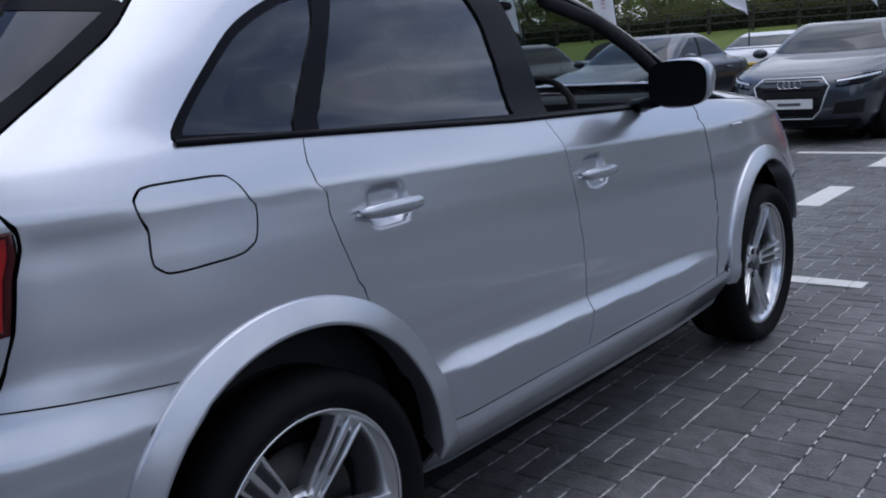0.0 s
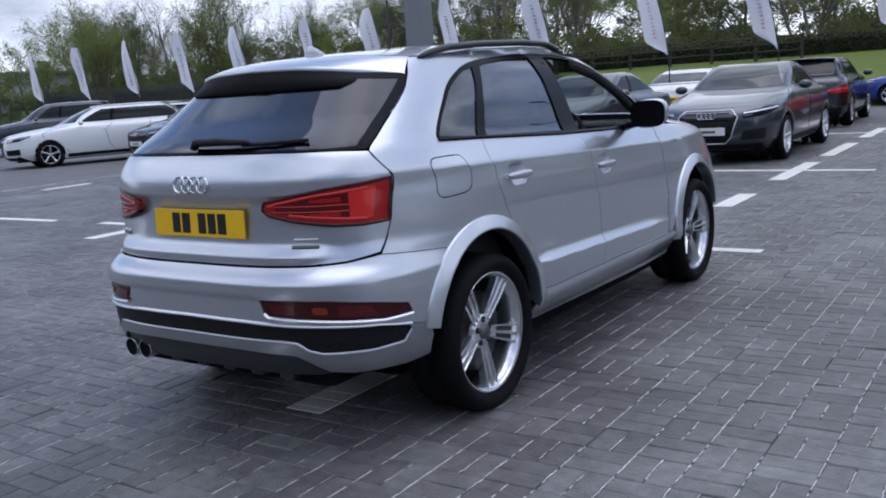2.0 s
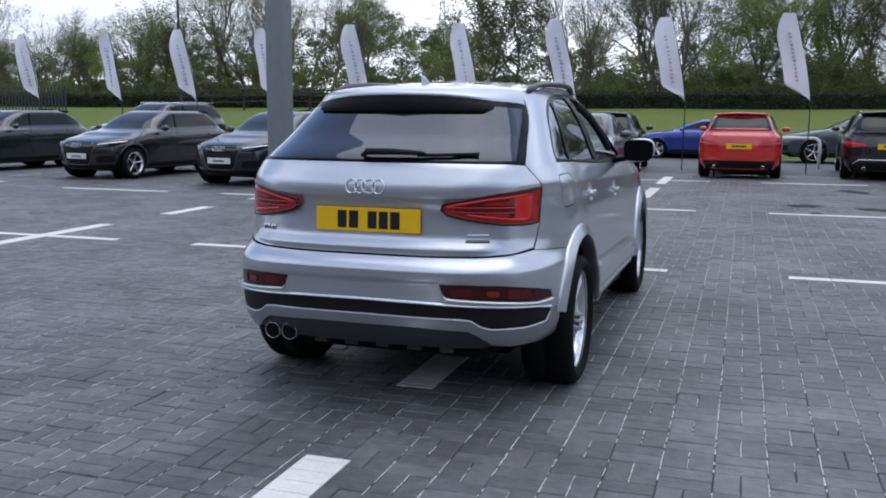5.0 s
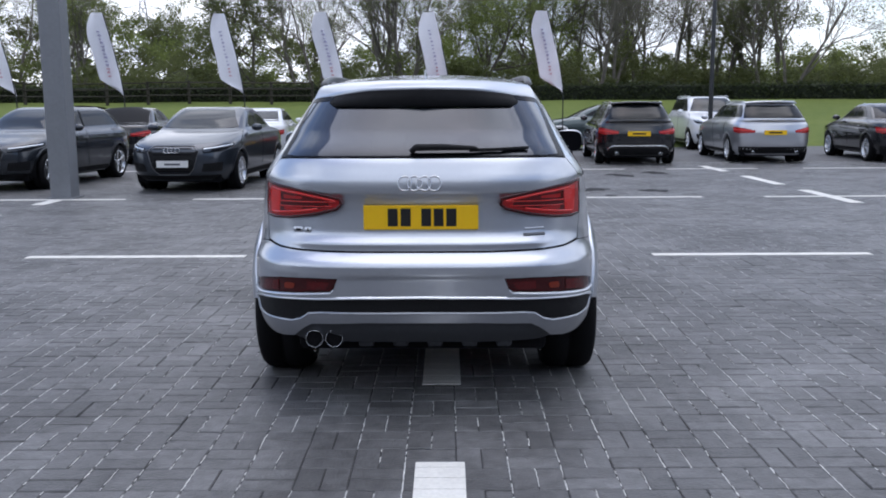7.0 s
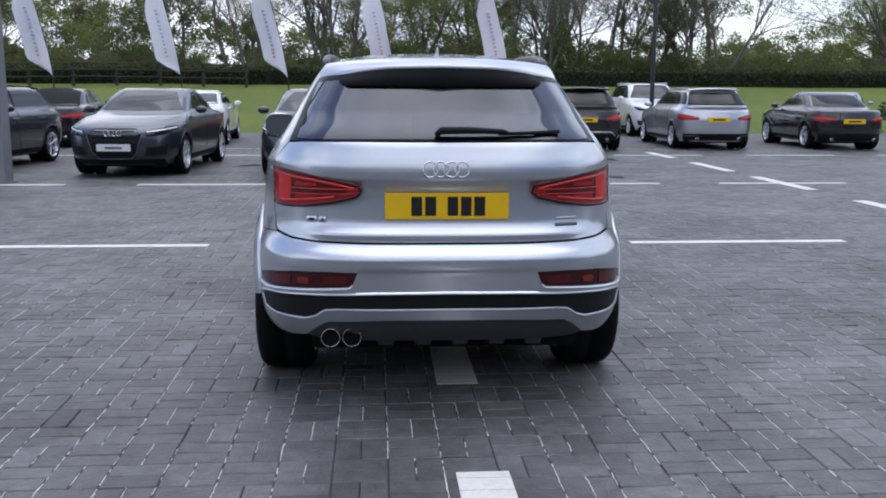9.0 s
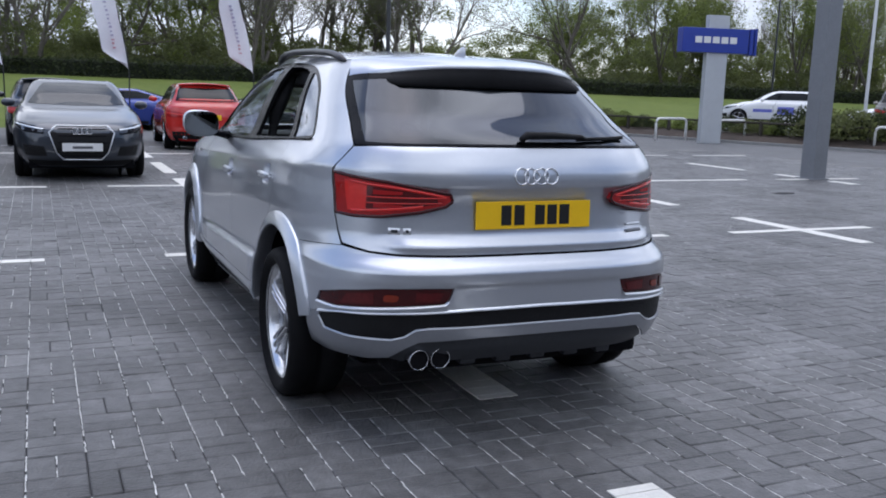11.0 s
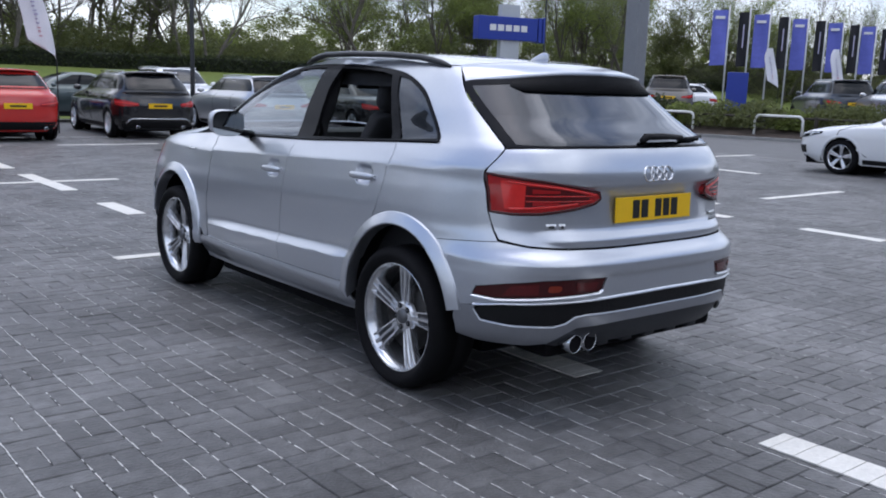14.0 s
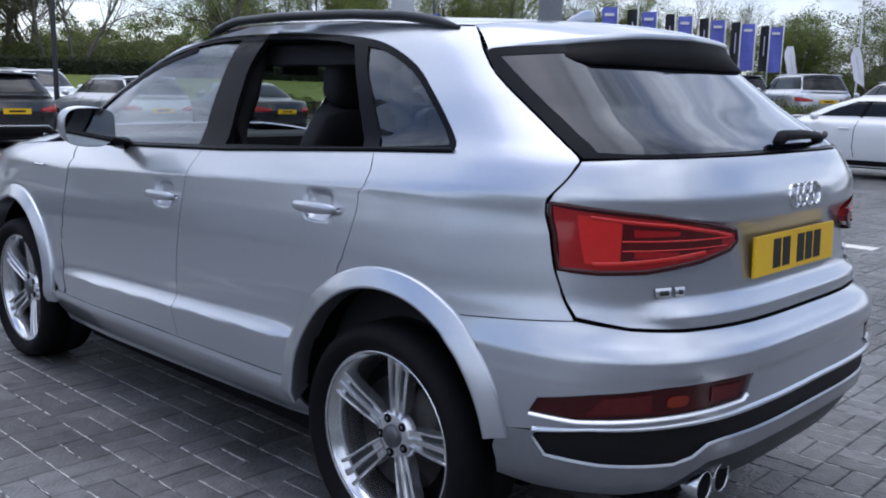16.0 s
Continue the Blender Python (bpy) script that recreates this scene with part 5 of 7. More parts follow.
# ---- parked cars ----
SCREEN = material("windscreen_glass", (0.018, 0.022, 0.024), 0.05, 0.0, 0.0, vary=0.3, scale=2, ior=1.5, spec=0.38)
DARK_GLASS = material("car_glass", (0.008, 0.010, 0.012), 0.04, 0.0, 0.0, vary=0.2, scale=3, ior=1.5, spec=0.26)
KINDS = {
    # front end, height, wheelbase, waist, screen base, screen top, rear glass base, rear glass top, half width
    "saloon": (3.62, 1.42, 2.65, 0.97, 2.30, 1.45, -0.02, 0.62, 0.89),
    "hatchback": (3.32, 1.43, 2.58, 0.97, 2.15, 1.38, -0.60, -0.18, 0.88),
    "estate": (3.95, 1.47, 2.90, 0.99, 2.52, 1.66, -0.74, -0.32, 0.93),
    "suv": (3.80, 1.66, 2.80, 1.10, 2.45, 1.66, -0.70, -0.36, 0.94),
    "coupe": (3.80, 1.38, 2.76, 0.95, 2.36, 1.50, -0.30, 0.62, 0.92),
    "convertible": (3.60, 1.40, 2.65, 0.97, 2.30, 1.50, 0.02, 0.55, 0.90),
}
PAINTS = {
    "white": material("white_car_paint", (0.78, 0.79, 0.80), 0.25, 0.0, 1.0, vary=0.02, scale=30),
    "grey": material("grey_car_paint", (0.036, 0.044, 0.058), 0.28, 0.6, 1.0, vary=0.06, scale=60),
    "dark grey": material("dark_grey_car_paint", (0.020, 0.025, 0.033), 0.27, 0.5, 1.0, vary=0.06, scale=60),
    "black": material("black_car_paint", (0.008, 0.008, 0.010), 0.22, 0.0, 1.0, vary=0.1, scale=30),
    "silver": material("silver_grey_car_paint", (0.55, 0.56, 0.59), 0.28, 0.8, 1.0, vary=0.04, scale=60),
    "red": material("red_car_paint", (0.52, 0.022, 0.016), 0.25, 0.0, 1.0, vary=0.06, scale=30),
    "blue": material("blue_car_paint", (0.018, 0.045, 0.26), 0.25, 0.3, 1.0, vary=0.06, scale=30),
    "pale blue": material("pale_blue_car_paint", (0.24, 0.32, 0.42), 0.28, 0.5, 1.0, vary=0.05, scale=40),
    "grey green": material("grey_green_car_paint", (0.060, 0.085, 0.088), 0.28, 0.5, 1.0, vary=0.05, scale=40),
    "bronze": material("bronze_car_paint", (0.22, 0.20, 0.175), 0.30, 0.6, 1.0, vary=0.05, scale=40),
}
SOFT_TOP = material("soft_top_cloth", (0.014, 0.014, 0.015), 0.85, vary=0.2, scale=30, bump=0.3, bump_scale=200)


def parked_car(kind, paint, x, y, turn, label, z=0.0, plate="yellow", stripe=False):
    """A car whose rear axle stands at (x, y) and which looks along its own +y, turned by that many degrees."""
    F, H, WB, belt, s0, s1, r0, r1, W = KINDS[kind]
    mat = PAINTS[paint]
    car = new(kind + "_car" if kind not in ("suv",) else "suv_car")
    tagged(car, label, "car", "parked cars")
    deck = r0 > -0.4
    top = H - 0.055
    rows = [
        (0.20, W - 0.10, -0.68, F - 0.18, 3.2, 7.0),
        (0.34, W - 0.04, -0.79, F - 0.04, 3.3, 7.5),
        (0.52, W - 0.01, -0.82, F, 3.3, 7.5),
        (0.70, W, -0.82, F - 0.02, 3.3, 7.0),
        (belt - 0.16, W - 0.005, -0.80, F - 0.20, 3.3, 7.0),
        (belt - 0.07, W - 0.02, -0.78, F - 0.62, 3.3, 7.0),
        (belt - 0.02, W - 0.05, -0.74, s0 + 0.42, 3.3, 7.0),
        (belt + 0.03, W - 0.10, r0 - 0.14 if deck else (r0 - 0.06), s0 + 0.04, 3.3, 7.5),
        (belt + 0.10, W - 0.14, r0 - 0.02, s0 - 0.12, 3.4, 7.5),
        ((belt + top) / 2 + 0.06, W - 0.21, (r0 + r1) / 2 - 0.02, (s0 + s1) / 2 - 0.02, 3.4, 7.5),
        (top, W - 0.31, r1, s1, 3.4, 7.5),
        (top + 0.03, W - 0.38, r1 + 0.12, s1 - 0.12, 3.4, 7.5),
    ]
    B = Shape(rows, (r1 + s1) / 2 + 0.1, kink=0.7)
    # body skin: open where the wheels stand
    us = np.concatenate([np.linspace(0, B.S[-1], 74)])
    zs = np.unique(np.concatenate([[r[0] for r in rows], np.linspace(0.20, top + 0.03, 24)]))
    vs, fs, cols = [], [], len(us)
    for zz in zs:
        P = B.at(us, np.full(cols, zz))
        vs += [tuple(p) for p in P] + [(-p[0], p[1], p[2]) for p in P]
    n = 2 * cols
    ar = 0.375
    for i in range(len(zs) - 1):
        for sgn in (0, cols):
            for k in range(cols - 1):
                q = (i * n + sgn + k, i * n + sgn + k + 1, (i + 1) * n + sgn + k + 1, (i + 1) * n + sgn + k)
                cy, cz = sum(vs[a][1] for a in q) / 4, sum(vs[a][2] for a in q) / 4
                cx = abs(sum(vs[a][0] for a in q) / 4)
                if cx > 0.5 and min(math.hypot(cy, cz - 0.33), math.hypot(cy - WB, cz - 0.33)) < ar:
                    continue
                fs.append(q if sgn == 0 else q[::-1])
    base = (len(zs) - 1) * n
    for k in range(cols - 1):
        fs.append((base + k, base + k + 1, base + cols + k + 1, base + cols + k))
    mesh_ob("body", vs, fs, mat, car, paint + " body shell")
    for side in (1, -1):
        for cy in (0.0, WB):
            vs2, fs2 = [], []
            for k in range(23):
                a = radians(-12 + 204 * k / 22)
                for r, o in ((ar + 0.055, -0.004), (ar + 0.02, 0.008), (ar - 0.01, 0.006), (ar - 0.012, -0.05)):
                    s, zz = B.sy(cy + r * math.cos(a), max(0.205, 0.33 + r * math.sin(a)), side)
                    p = B.at(s, zz)[0] + B.normal(np.array([s]), np.array([zz]))[0] * o
                    vs2.append(p)
            for k in range(22):
                for q in range(3):
                    fs2.append((k * 4 + q, k * 4 + q + 1, k * 4 + 5 + q, k * 4 + 4 + q))
            mesh_ob("arch_trim", vs2, fs2, BLACK_MATT if kind == "suv" and paint != "white" else mat, car)
            v, f = lathe_data([(ar + 0.03, 0.26), (ar + 0.03, 0.0), (0.02, 0.0)], 24)
            mesh_ob("wheel_well", [(side * (W - 0.34 + px), cy + py, 0.34 + pz) for px, py, pz in v], [q for q in f if max(v[a][2] for a in q) > -0.1], UNDER, car)
            wheel_thing(car, side * (W - 0.125), cy, 0.325, side, 0.325, 0.22, 0.232, 5, kind in ("suv", "coupe"), ALLOY, False, 10 + 20 * cy)
    box_ob("floor_pan", -W + 0.2, W - 0.2, -0.6, F - 0.3, 0.17, 0.32, UNDER, car)
    gk = dict(gap=0, thick=0, step=0.09, lift=0.004)
    tk = dict(gap=0, thick=0, step=0.09, lift=0.007)
    m0, m1 = belt + 0.075, top - 0.045
    yf = lambda zz: float(B.get(2, zz))
    yb = lambda zz: float(B.get(1, zz))
    for side in (1, -1):
        a0, a1 = yf(m0) - 0.34, yf(m1) - 0.30
        c0, c1 = yb(m0) + (0.42 if deck else 0.26), yb(m1) + (0.30 if deck else 0.22)
        mid = (WB * 0.42)
        if kind == "convertible":
            c0, c1 = c0 + 0.35, c1 + 0.25
        sg = [(a0, m0), ((a0 + a1) / 2 + 0.03, (m0 + m1) / 2), (a1, m1), ((a1 + c1) / 2, m1 + 0.012), (c1, m1), ((c0 + c1) / 2 - 0.02, (m0 + m1) / 2 + 0.03), (c0, m0 + 0.02)]
        B.panel("side_window", [B.sy(yy, zz, side) for yy, zz in sg], DARK_GLASS, car, "dark side glass", **gk)
        B.strip("pillar", [B.sy(mid + 0.08, m0, side), B.sy(mid - 0.02, m1, side)], 0.035, BLACK_TRIM, car, "", lift=0.006, high=0.003)
        for yy in (mid + 0.10, mid - 0.92, WB - 0.52):
            B.strip("door_gap", [B.sy(yy, m0 - 0.06, side), B.sy(yy + 0.02, 0.36, side)], 0.006, UNDER, car, "", lift=0.001, high=0.002)
        for yy in (mid + 0.30, mid - 0.66):
            B.strip("door_handle", [B.sy(yy - 0.10, belt - 0.12, side), B.sy(yy + 0.10, belt - 0.12, side)], 0.014, mat, car, "", lift=0.016, high=0.012)
        B.panel("sill", [B.sy(yy, zz, side) for yy, zz in ((0.42, 0.31), (WB - 0.42, 0.31), (WB - 0.42, 0.22), (0.42, 0.22))], BLACK_MATT, car, "black sill", **gk)
        bm = bmesh.new()
        bmesh.ops.create_uvsphere(bm, u_segments=14, v_segments=8, radius=1)
        for v in bm.verts:
            xx, y2, z2 = v.co
            v.co = Vector((side * (W + 0.06 + 0.10 * xx), s0 - 0.42 + 0.07 * y2, belt + 0.07 + 0.065 * z2))
        part("door_mirror", bm, mat, car, "", True)
        # lamps
        f0 = belt - 0.23
        hl = [B.sx(side * (W - 0.42), f0 - 0.01, True), B.sx(side * (W - 0.40), f0 - 0.085, True), B.sx(side * (W - 0.16), f0 - 0.06, True), B.sy(F - 0.62, f0 + 0.02, side), B.sy(F - 0.66, f0 + 0.065, side), B.sx(side * (W - 0.18), f0 + 0.045, True)]
        lamp = B.panel("headlamp", hl, BLACK_TRIM, car, "dark headlamp with bright inner band", **tk)
        B.strip("light_band", [B.sx(side * (W - 0.40), f0 - 0.02, True), B.sx(side * (W - 0.17), f0 + 0.015, True), B.sy(F - 0.60, f0 + 0.04, side)], 0.014, LAMP_CLEAR, lamp, "", lift=0.009, high=0.003)
        B.panel("side_intake", [B.sx(side * (W - 0.44), 0.36, True), B.sx(side * (W - 0.40), 0.49, True), B.sx(side * (W - 0.14), 0.51, True), B.sx(side * (W - 0.17), 0.36, True)], GRILLE_MAT, car, "black bumper intake", **gk)
        t0 = belt - 0.22
        tl = [B.sx(side * (W - 0.48), t0 + 0.01), B.sx(side * (W - 0.20), t0 + 0.075), B.sy(-0.42, t0 + 0.09, side), B.sy(-0.47, t0 - 0.03, side), B.sx(side * (W - 0.17), t0 - 0.06), B.sx(side * (W - 0.46), t0 - 0.045)]
        tlo = B.panel("tail_lamp", tl, LAMP_RED, car, "red tail lamp", **tk)
        B.strip("light_bar", [B.sx(side * (W - 0.44), t0 - 0.012), B.sx(side * (W - 0.17), t0 + 0.02), B.sy(-0.47, t0 + 0.03, side)], 0.014, LAMP_BRIGHT, tlo, "", lift=0.010, high=0.003)
        if kind in ("suv", "estate"):
            tube_ob("roof_rail", [(side * (W - 0.34), yy, top + 0.035 + 0.02 * math.sin(math.pi * t)) for t, yy in ((0, r1 + 0.1), (0.2, r1 + 0.4), (0.5, (r1 + s1) / 2), (0.8, s1 - 0.4), (1, s1 - 0.1))], 0.014, SATIN if paint != "black" else CHROME, car, "", 6)
    # front: screen, grille, plate, rings
    fx = W - 0.25
    both = lambda pts: [(side * abs(B.sx(px, pz, True)[0]), pz) for px, pz in pts]
    half_screen = [(0.0, m0 - 0.03), (fx + 0.04, m0), (fx - 0.06, (m0 + m1) / 2), (fx - 0.18, m1 + 0.02), (0.0, m1 + 0.035)]
    for side in (1, -1):
        B.panel("windscreen", both([(side * a, b) for a, b in half_screen]), SCREEN, car, "glossy windscreen", **gk)
        g0 = belt - 0.20
        B.panel("grille", both([(0.0, g0), (side * 0.33, g0), (side * 0.42, g0 - 0.09), (side * 0.33, 0.40), (side * 0.24, 0.31), (0.0, 0.31)]), GRILLE_MAT, car, "black mesh grille", **gk)
        B.strip("grille_frame", both([(0.0, g0), (side * 0.33, g0), (side * 0.42, g0 - 0.09), (side * 0.33, 0.40), (side * 0.24, 0.31), (0.0, 0.31)]), 0.009 if plate == "bright frame" else 0.006, SATIN if plate == "bright frame" else ALLOY_DARK, car, "thin grille frame", lift=0.006, high=0.005)
        for k in range(5):
            zz = 0.36 + (g0 - 0.40) * k / 4
            B.strip("grille_slat", both([(0.0, zz), (side * 0.31, zz)]), 0.006, BLACK_TRIM, car, "", lift=0.006, high=0.004)
        B.panel("lower_lip", both([(0.0, 0.29), (side * (W - 0.2), 0.30), (side * (W - 0.22), 0.22), (0.0, 0.22)]), BLACK_MATT, car, "", **gk)
    fp = box_ob("number_plate", -0.26, 0.26, F + 0.008, F + 0.022, 0.43, 0.54, PLATE_W, car, "white dealer plate with dark bar", 0.003)
    box_ob("dark_bar", -0.13, 0.13, F + 0.021, F + 0.025, 0.465, 0.498, ALLOY_DARK, fp)
    for i in range(4):
        v, f = lathe_data([(0.036, 0.0), (0.045, 0.006), (0.045, -0.006)], 20, True)
        mesh_ob("ring", [(0.062 * (i - 1.5) + py, F + 0.012 + px, belt - 0.265 + pz) for px, py, pz in v], f, CHROME, car, "chrome ring")
    # rear: glass, plate, lower bumper
    hr = [(0.0 - fx - 0.02, m0), (-fx + 0.09, m1 - 0.01), (fx - 0.09, m1 - 0.01), (fx + 0.02, m0)]
    rg = [B.sx(px, pz) for px, pz in hr]
    B.panel("rear_window", rg, DARK_GLASS, car, "dark rear window", **gk)
    if not deck:
        vs, fs = [], []
        for k in range(13):
            xx = (W - 0.33) * (k / 6 - 1)
            yy = r1 - 0.13 + 0.12 * (abs(xx) / (W - 0.33)) ** 2
            zt = top + 0.055 - 0.03 * (abs(xx) / (W - 0.33)) ** 2
            vs += [(xx, r1 + 0.22, zt + 0.006), (xx, yy, zt - 0.012), (xx, yy + 0.01, zt - 0.035), (xx, r1 + 0.05, zt - 0.04)]
        for k in range(12):
            for q in range(3):
                fs.append((k * 4 + q, k * 4 + q + 1, k * 4 + 5 + q, k * 4 + 4 + q))
        mesh_ob("roof_spoiler", vs, fs, mat, car, "roof spoiler")
    B.panel("rear_valance", [B.sx(px, pz) for px, pz in ((-W + 0.14, 0.40), (W - 0.14, 0.40), (W - 0.18, 0.24), (-W + 0.18, 0.24))], BLACK_MATT, car, "black rear valance", **gk)
    if plate == "trim":
        B.strip("valance_trim", [B.sx(px, pz) for px, pz in ((-W + 0.22, 0.36), (-W + 0.34, 0.45), (0.0, 0.45), (W - 0.34, 0.45), (W - 0.22, 0.36))], 0.012, CHROME, car, "chrome valance trim", lift=0.012)
    pz = belt - 0.26 if not deck else belt - 0.27
    rp = box_ob("number_plate", -0.26, 0.26, -0.838, -0.826, pz - 0.055, pz + 0.055, PLATE_Y, car, "yellow rear plate with dark bar", 0.003)
    box_ob("dark_bar", -0.15, 0.15, -0.841, -0.837, pz - 0.018, pz + 0.018, INK, rp)
    for px in (-0.5, 0.5):
        v, f = lathe_data([(0.028, 0.0), (0.036, 0.0), (0.036, 0.06)], 12)
        mesh_ob("tail_pipe", [(px + py, -0.83 + q, 0.27 + r) for q, py, r in v], f, CHROME, car)
    if kind == "convertible":
        vs, fs = [], []
        for j in range(9):
            t = j / 8
            yy = r0 - 0.1 + (s1 + 0.05 - r0) * t
            for k in range(13):
                a = k / 6 - 1
                hw = np.interp(t, [0, 0.3, 1], [W - 0.20, W - 0.28, W - 0.31])
                hh = np.interp(t, [0, 0.15, 0.35, 0.8, 1], [belt + 0.05, belt + 0.24, H - 0.01, H + 0.005, H - 0.03])
                vs.append((a * hw, yy, hh - 0.10 * abs(a) ** 3))
        for j in range(8):
            for k in range(12):
                fs.append((j * 13 + k, j * 13 + k + 1, j * 13 + 14 + k, j * 13 + 13 + k))
        mesh_ob("soft_top", vs, fs, SOFT_TOP, car, "black folded cloth roof")
    if stripe:
        for side in (1, -1):
            B.panel("door_sticker", [B.sy(yy, zz, side) for yy, zz in ((0.55, 0.52), (0.55, 0.80), (1.15, 0.80), (1.15, 0.52))], FLAG_BLUE, car, "pale blue door sticker", **tk)
            B.panel("door_sticker", [B.sy(yy, zz, side) for yy, zz in ((1.35, 0.58), (1.35, 0.70), (2.05, 0.70), (2.05, 0.58))], FLAG_BLUE, car, "pale blue door sticker", **tk)
    car.matrix_basis = pose(x, y, z, 0, 0, turn)
    return car


FLAG_BLUE = material("blue_cloth", (0.13, 0.15, 0.52), 0.7, vary=0.15, scale=4, bump=0.15, bump_scale=8)


def front_in(kind, paint, x, nose, label, turn=180, **k):
    """A car that looks towards the silver car, its nose at y = nose."""
    F = KINDS[kind][0]
    a = radians(turn)
    return parked_car(kind, paint, x + math.sin(a) * F, nose - math.cos(a) * F, turn, label, **k)


front_in("saloon", "grey", -1.27, 9.55, "grey saloon with bright grille frame, facing the paving", plate="bright frame")
front_in("saloon", "grey", -4.35, 9.85, "grey saloon with wide grille beside a post", turn=177)
front_in("hatchback", "dark grey", -7.70, 10.25, "dark grey hatchback parked behind the grey post", turn=174)
front_in("hatchback", "black", -11.35, 10.75, "black hatchback parked nose out on the paving", turn=174)
front_in("hatchback", "dark grey", -15.7, 11.1, "dark grey hatchback among the far parked cars", turn=172)
front_in("estate", "white", -19.6, 9.95, "white estate car parked nose out", turn=154)
front_in("suv", "grey", -27.2, 13.7, "grey SUV behind the white estate", turn=152)
front_in("estate", "dark grey", -27.9, 17.6, "dark grey estate near the boundary fence", turn=152)
parked_car("hatchback", "white", -24.9, 20.2, -70, "white hatchback near the boundary fence")
front_in("suv", "black", -15.2, 16.2, "black SUV in the second parked row", turn=172)
parked_car("hatchback", "red", 1.55, 16.75, -2, "bright red hatchback parked with its tail outwards")
parked_car("estate", "black", 4.58, 17.1, -3, "black estate with chrome valance trim, tail outwards", plate="trim")
parked_car("estate", "silver", 7.85, 17.45, -3, "silver grey estate parked tail outwards")
parked_car("saloon", "black", 11.15, 17.35, -4, "black saloon parked tail outwards by the lawn")
parked_car("convertible", "black", -8.05, 18.0, 4, "black convertible with its cloth roof closed")
parked_car("coupe", "white", -4.95, 19.0, 3, "white coupe parked tail outwards")
parked_car("hatchback", "dark grey", -1.55, 17.3, 2, "dark grey hatchback parked tail outwards")
parked_car("coupe", "blue", 1.7, 25.4, 84, "bright blue low car standing across the row").scale = (0.95, 0.95, 0.9)
parked_car("saloon", "grey green", 6.2, 24.0, 87, "grey green saloon standing across behind the black estate")
parked_car("suv", "white", 8.6, 26.4, 178, "white SUV standing behind the silver estate")
parked_car("saloon", "pale blue", 14.6, 24.2, -30, "pale blue saloon near the lawn edge")
parked_car("coupe", "white", 14.25, 2.55, 2, "white coupe with twin-spoke wheels on the paving")
parked_car("hatchback", "white", 27.9, 25.1, 42, "white hatchback with pale blue door stickers", z=0.42, stripe=True).scale = (1.08, 1.08, 1.08)
for cx, cy, tt, paint, kind, lab in ((27.6, 20.3, -52, "bronze", "suv", "bronze SUV behind the shrub bed"), (29.9, 13.9, -42, "grey", "suv", "grey SUV behind the shrub bed"), (28.1, 10.4, -42, "silver", "suv", "silver SUV behind the shrub bed"),
                                     (28.9, 7.3, -44, "silver", "estate", "silver estate behind the shrub bed"), (31.8, 21.9, 40, "white", "hatchback", "white hatchback behind the shrub bed"), (30.0, 3.2, -44, "white", "suv", "white SUV behind the shrub bed")):
    parked_car(kind, paint, cx, cy, tt, lab, z=0.30).scale = (1.08, 1.08, 1.08)

# ---- lines, posts, flags, hedges, trees ----
for y, segs in ((3.62, ((-9.85, -7.85), (-6.9, -4.88), (-3.9, -1.82), (-0.92, 1.02), (2.04, 4.1), (4.96, 7.0), (8.1, 10.25))),
                (9.0, ((-10.2, -8.0), (-6.9, -4.85), (-3.8, -1.75), (-1.0, 1.0), (2.0, 4.0), (4.95, 6.95), (7.85, 10.0), (10.8, 12.8), (14.1, 16.3))),
                (15.1, ((-7.0, -4.9), (-3.9, -1.9), (-0.92, 0.98), (2.0, 4.0), (4.9, 6.9), (7.9, 9.9), (10.9, 12.9), (13.8, 15.5)))):
    for a, b in segs:
        marking(a, b, y - 0.065, y + 0.065)
for x, segs in ((0.065, ((-3.6, -1.43), (-0.41, 0.9), (2.65, 3.55), (3.69, 4.62), (5.8, 6.75), (7.98, 8.93), (9.07, 9.98), (10.85, 12.95), (14.05, 15.03), (15.17, 16.2))),
                (5.95, ((0.9, 1.8), (2.72, 3.55), (3.69, 4.65), (5.85, 6.75), (8.06, 8.93), (9.07, 10.05), (11.1, 13.05), (14.3, 15.03), (15.17, 16.0))),
                (-5.88, ((0.9, 1.65), (2.72, 3.55), (3.69, 4.72), (5.95, 7.0), (8.27, 8.93))),
                (11.68, ((5.95, 7.03), (8.0, 8.6), (9.4, 9.95), (10.9, 12.7))),
                (-12.4, ((6.4, 7.36), (8.8, 9.84)))):
    for a, b in segs:
        marking(x - 0.10, x + 0.10, a, b)

POST = material("grey_painted_steel", (0.20, 0.21, 0.225), 0.5, 0.2, vary=0.08, scale=3, bump=0.05, bump_scale=40)
for px, py in ((-5.90, 9.32), (11.70, 9.05)):
    p = box_ob("canopy_post", -0.165, 0.165, -0.165, 0.165, 0.0, 7.5, POST, None, "", 0.02)
    tagged(p, "tall square grey steel post on the paving", "post", "steel posts")
    box_ob("base_plate", -0.21, 0.21, -0.21, 0.21, 0.0, 0.02, POST, p, "steel base plate", 0.004)
    p.matrix_basis = pose(px, py, 0)

DARK_POLE = material("dark_pole", (0.02, 0.022, 0.024), 0.5, vary=0.1, scale=5)
for px, py, hh in ((7.8, 22.0, 9.0), (36.5, 36.5, 11.0), (-21.5, 29.5, 11.0)):
    lp = tube_ob("lamp_post", [(0, 0, -0.1), (0, 0, 1.2), (0, 0, hh)], [0.09, 0.065, 0.05], DARK_POLE, None, "", 10)
    tagged(lp, "slim dark lamp post by the lawn", "lamp post", "lamp posts")
    box_ob("lamp_head", -0.12, 0.12, -0.75, 0.05, hh - 0.04, hh + 0.06, DARK_POLE, lp, "dark lamp head", 0.02)
    lp.matrix_basis = pose(px, py, 0)

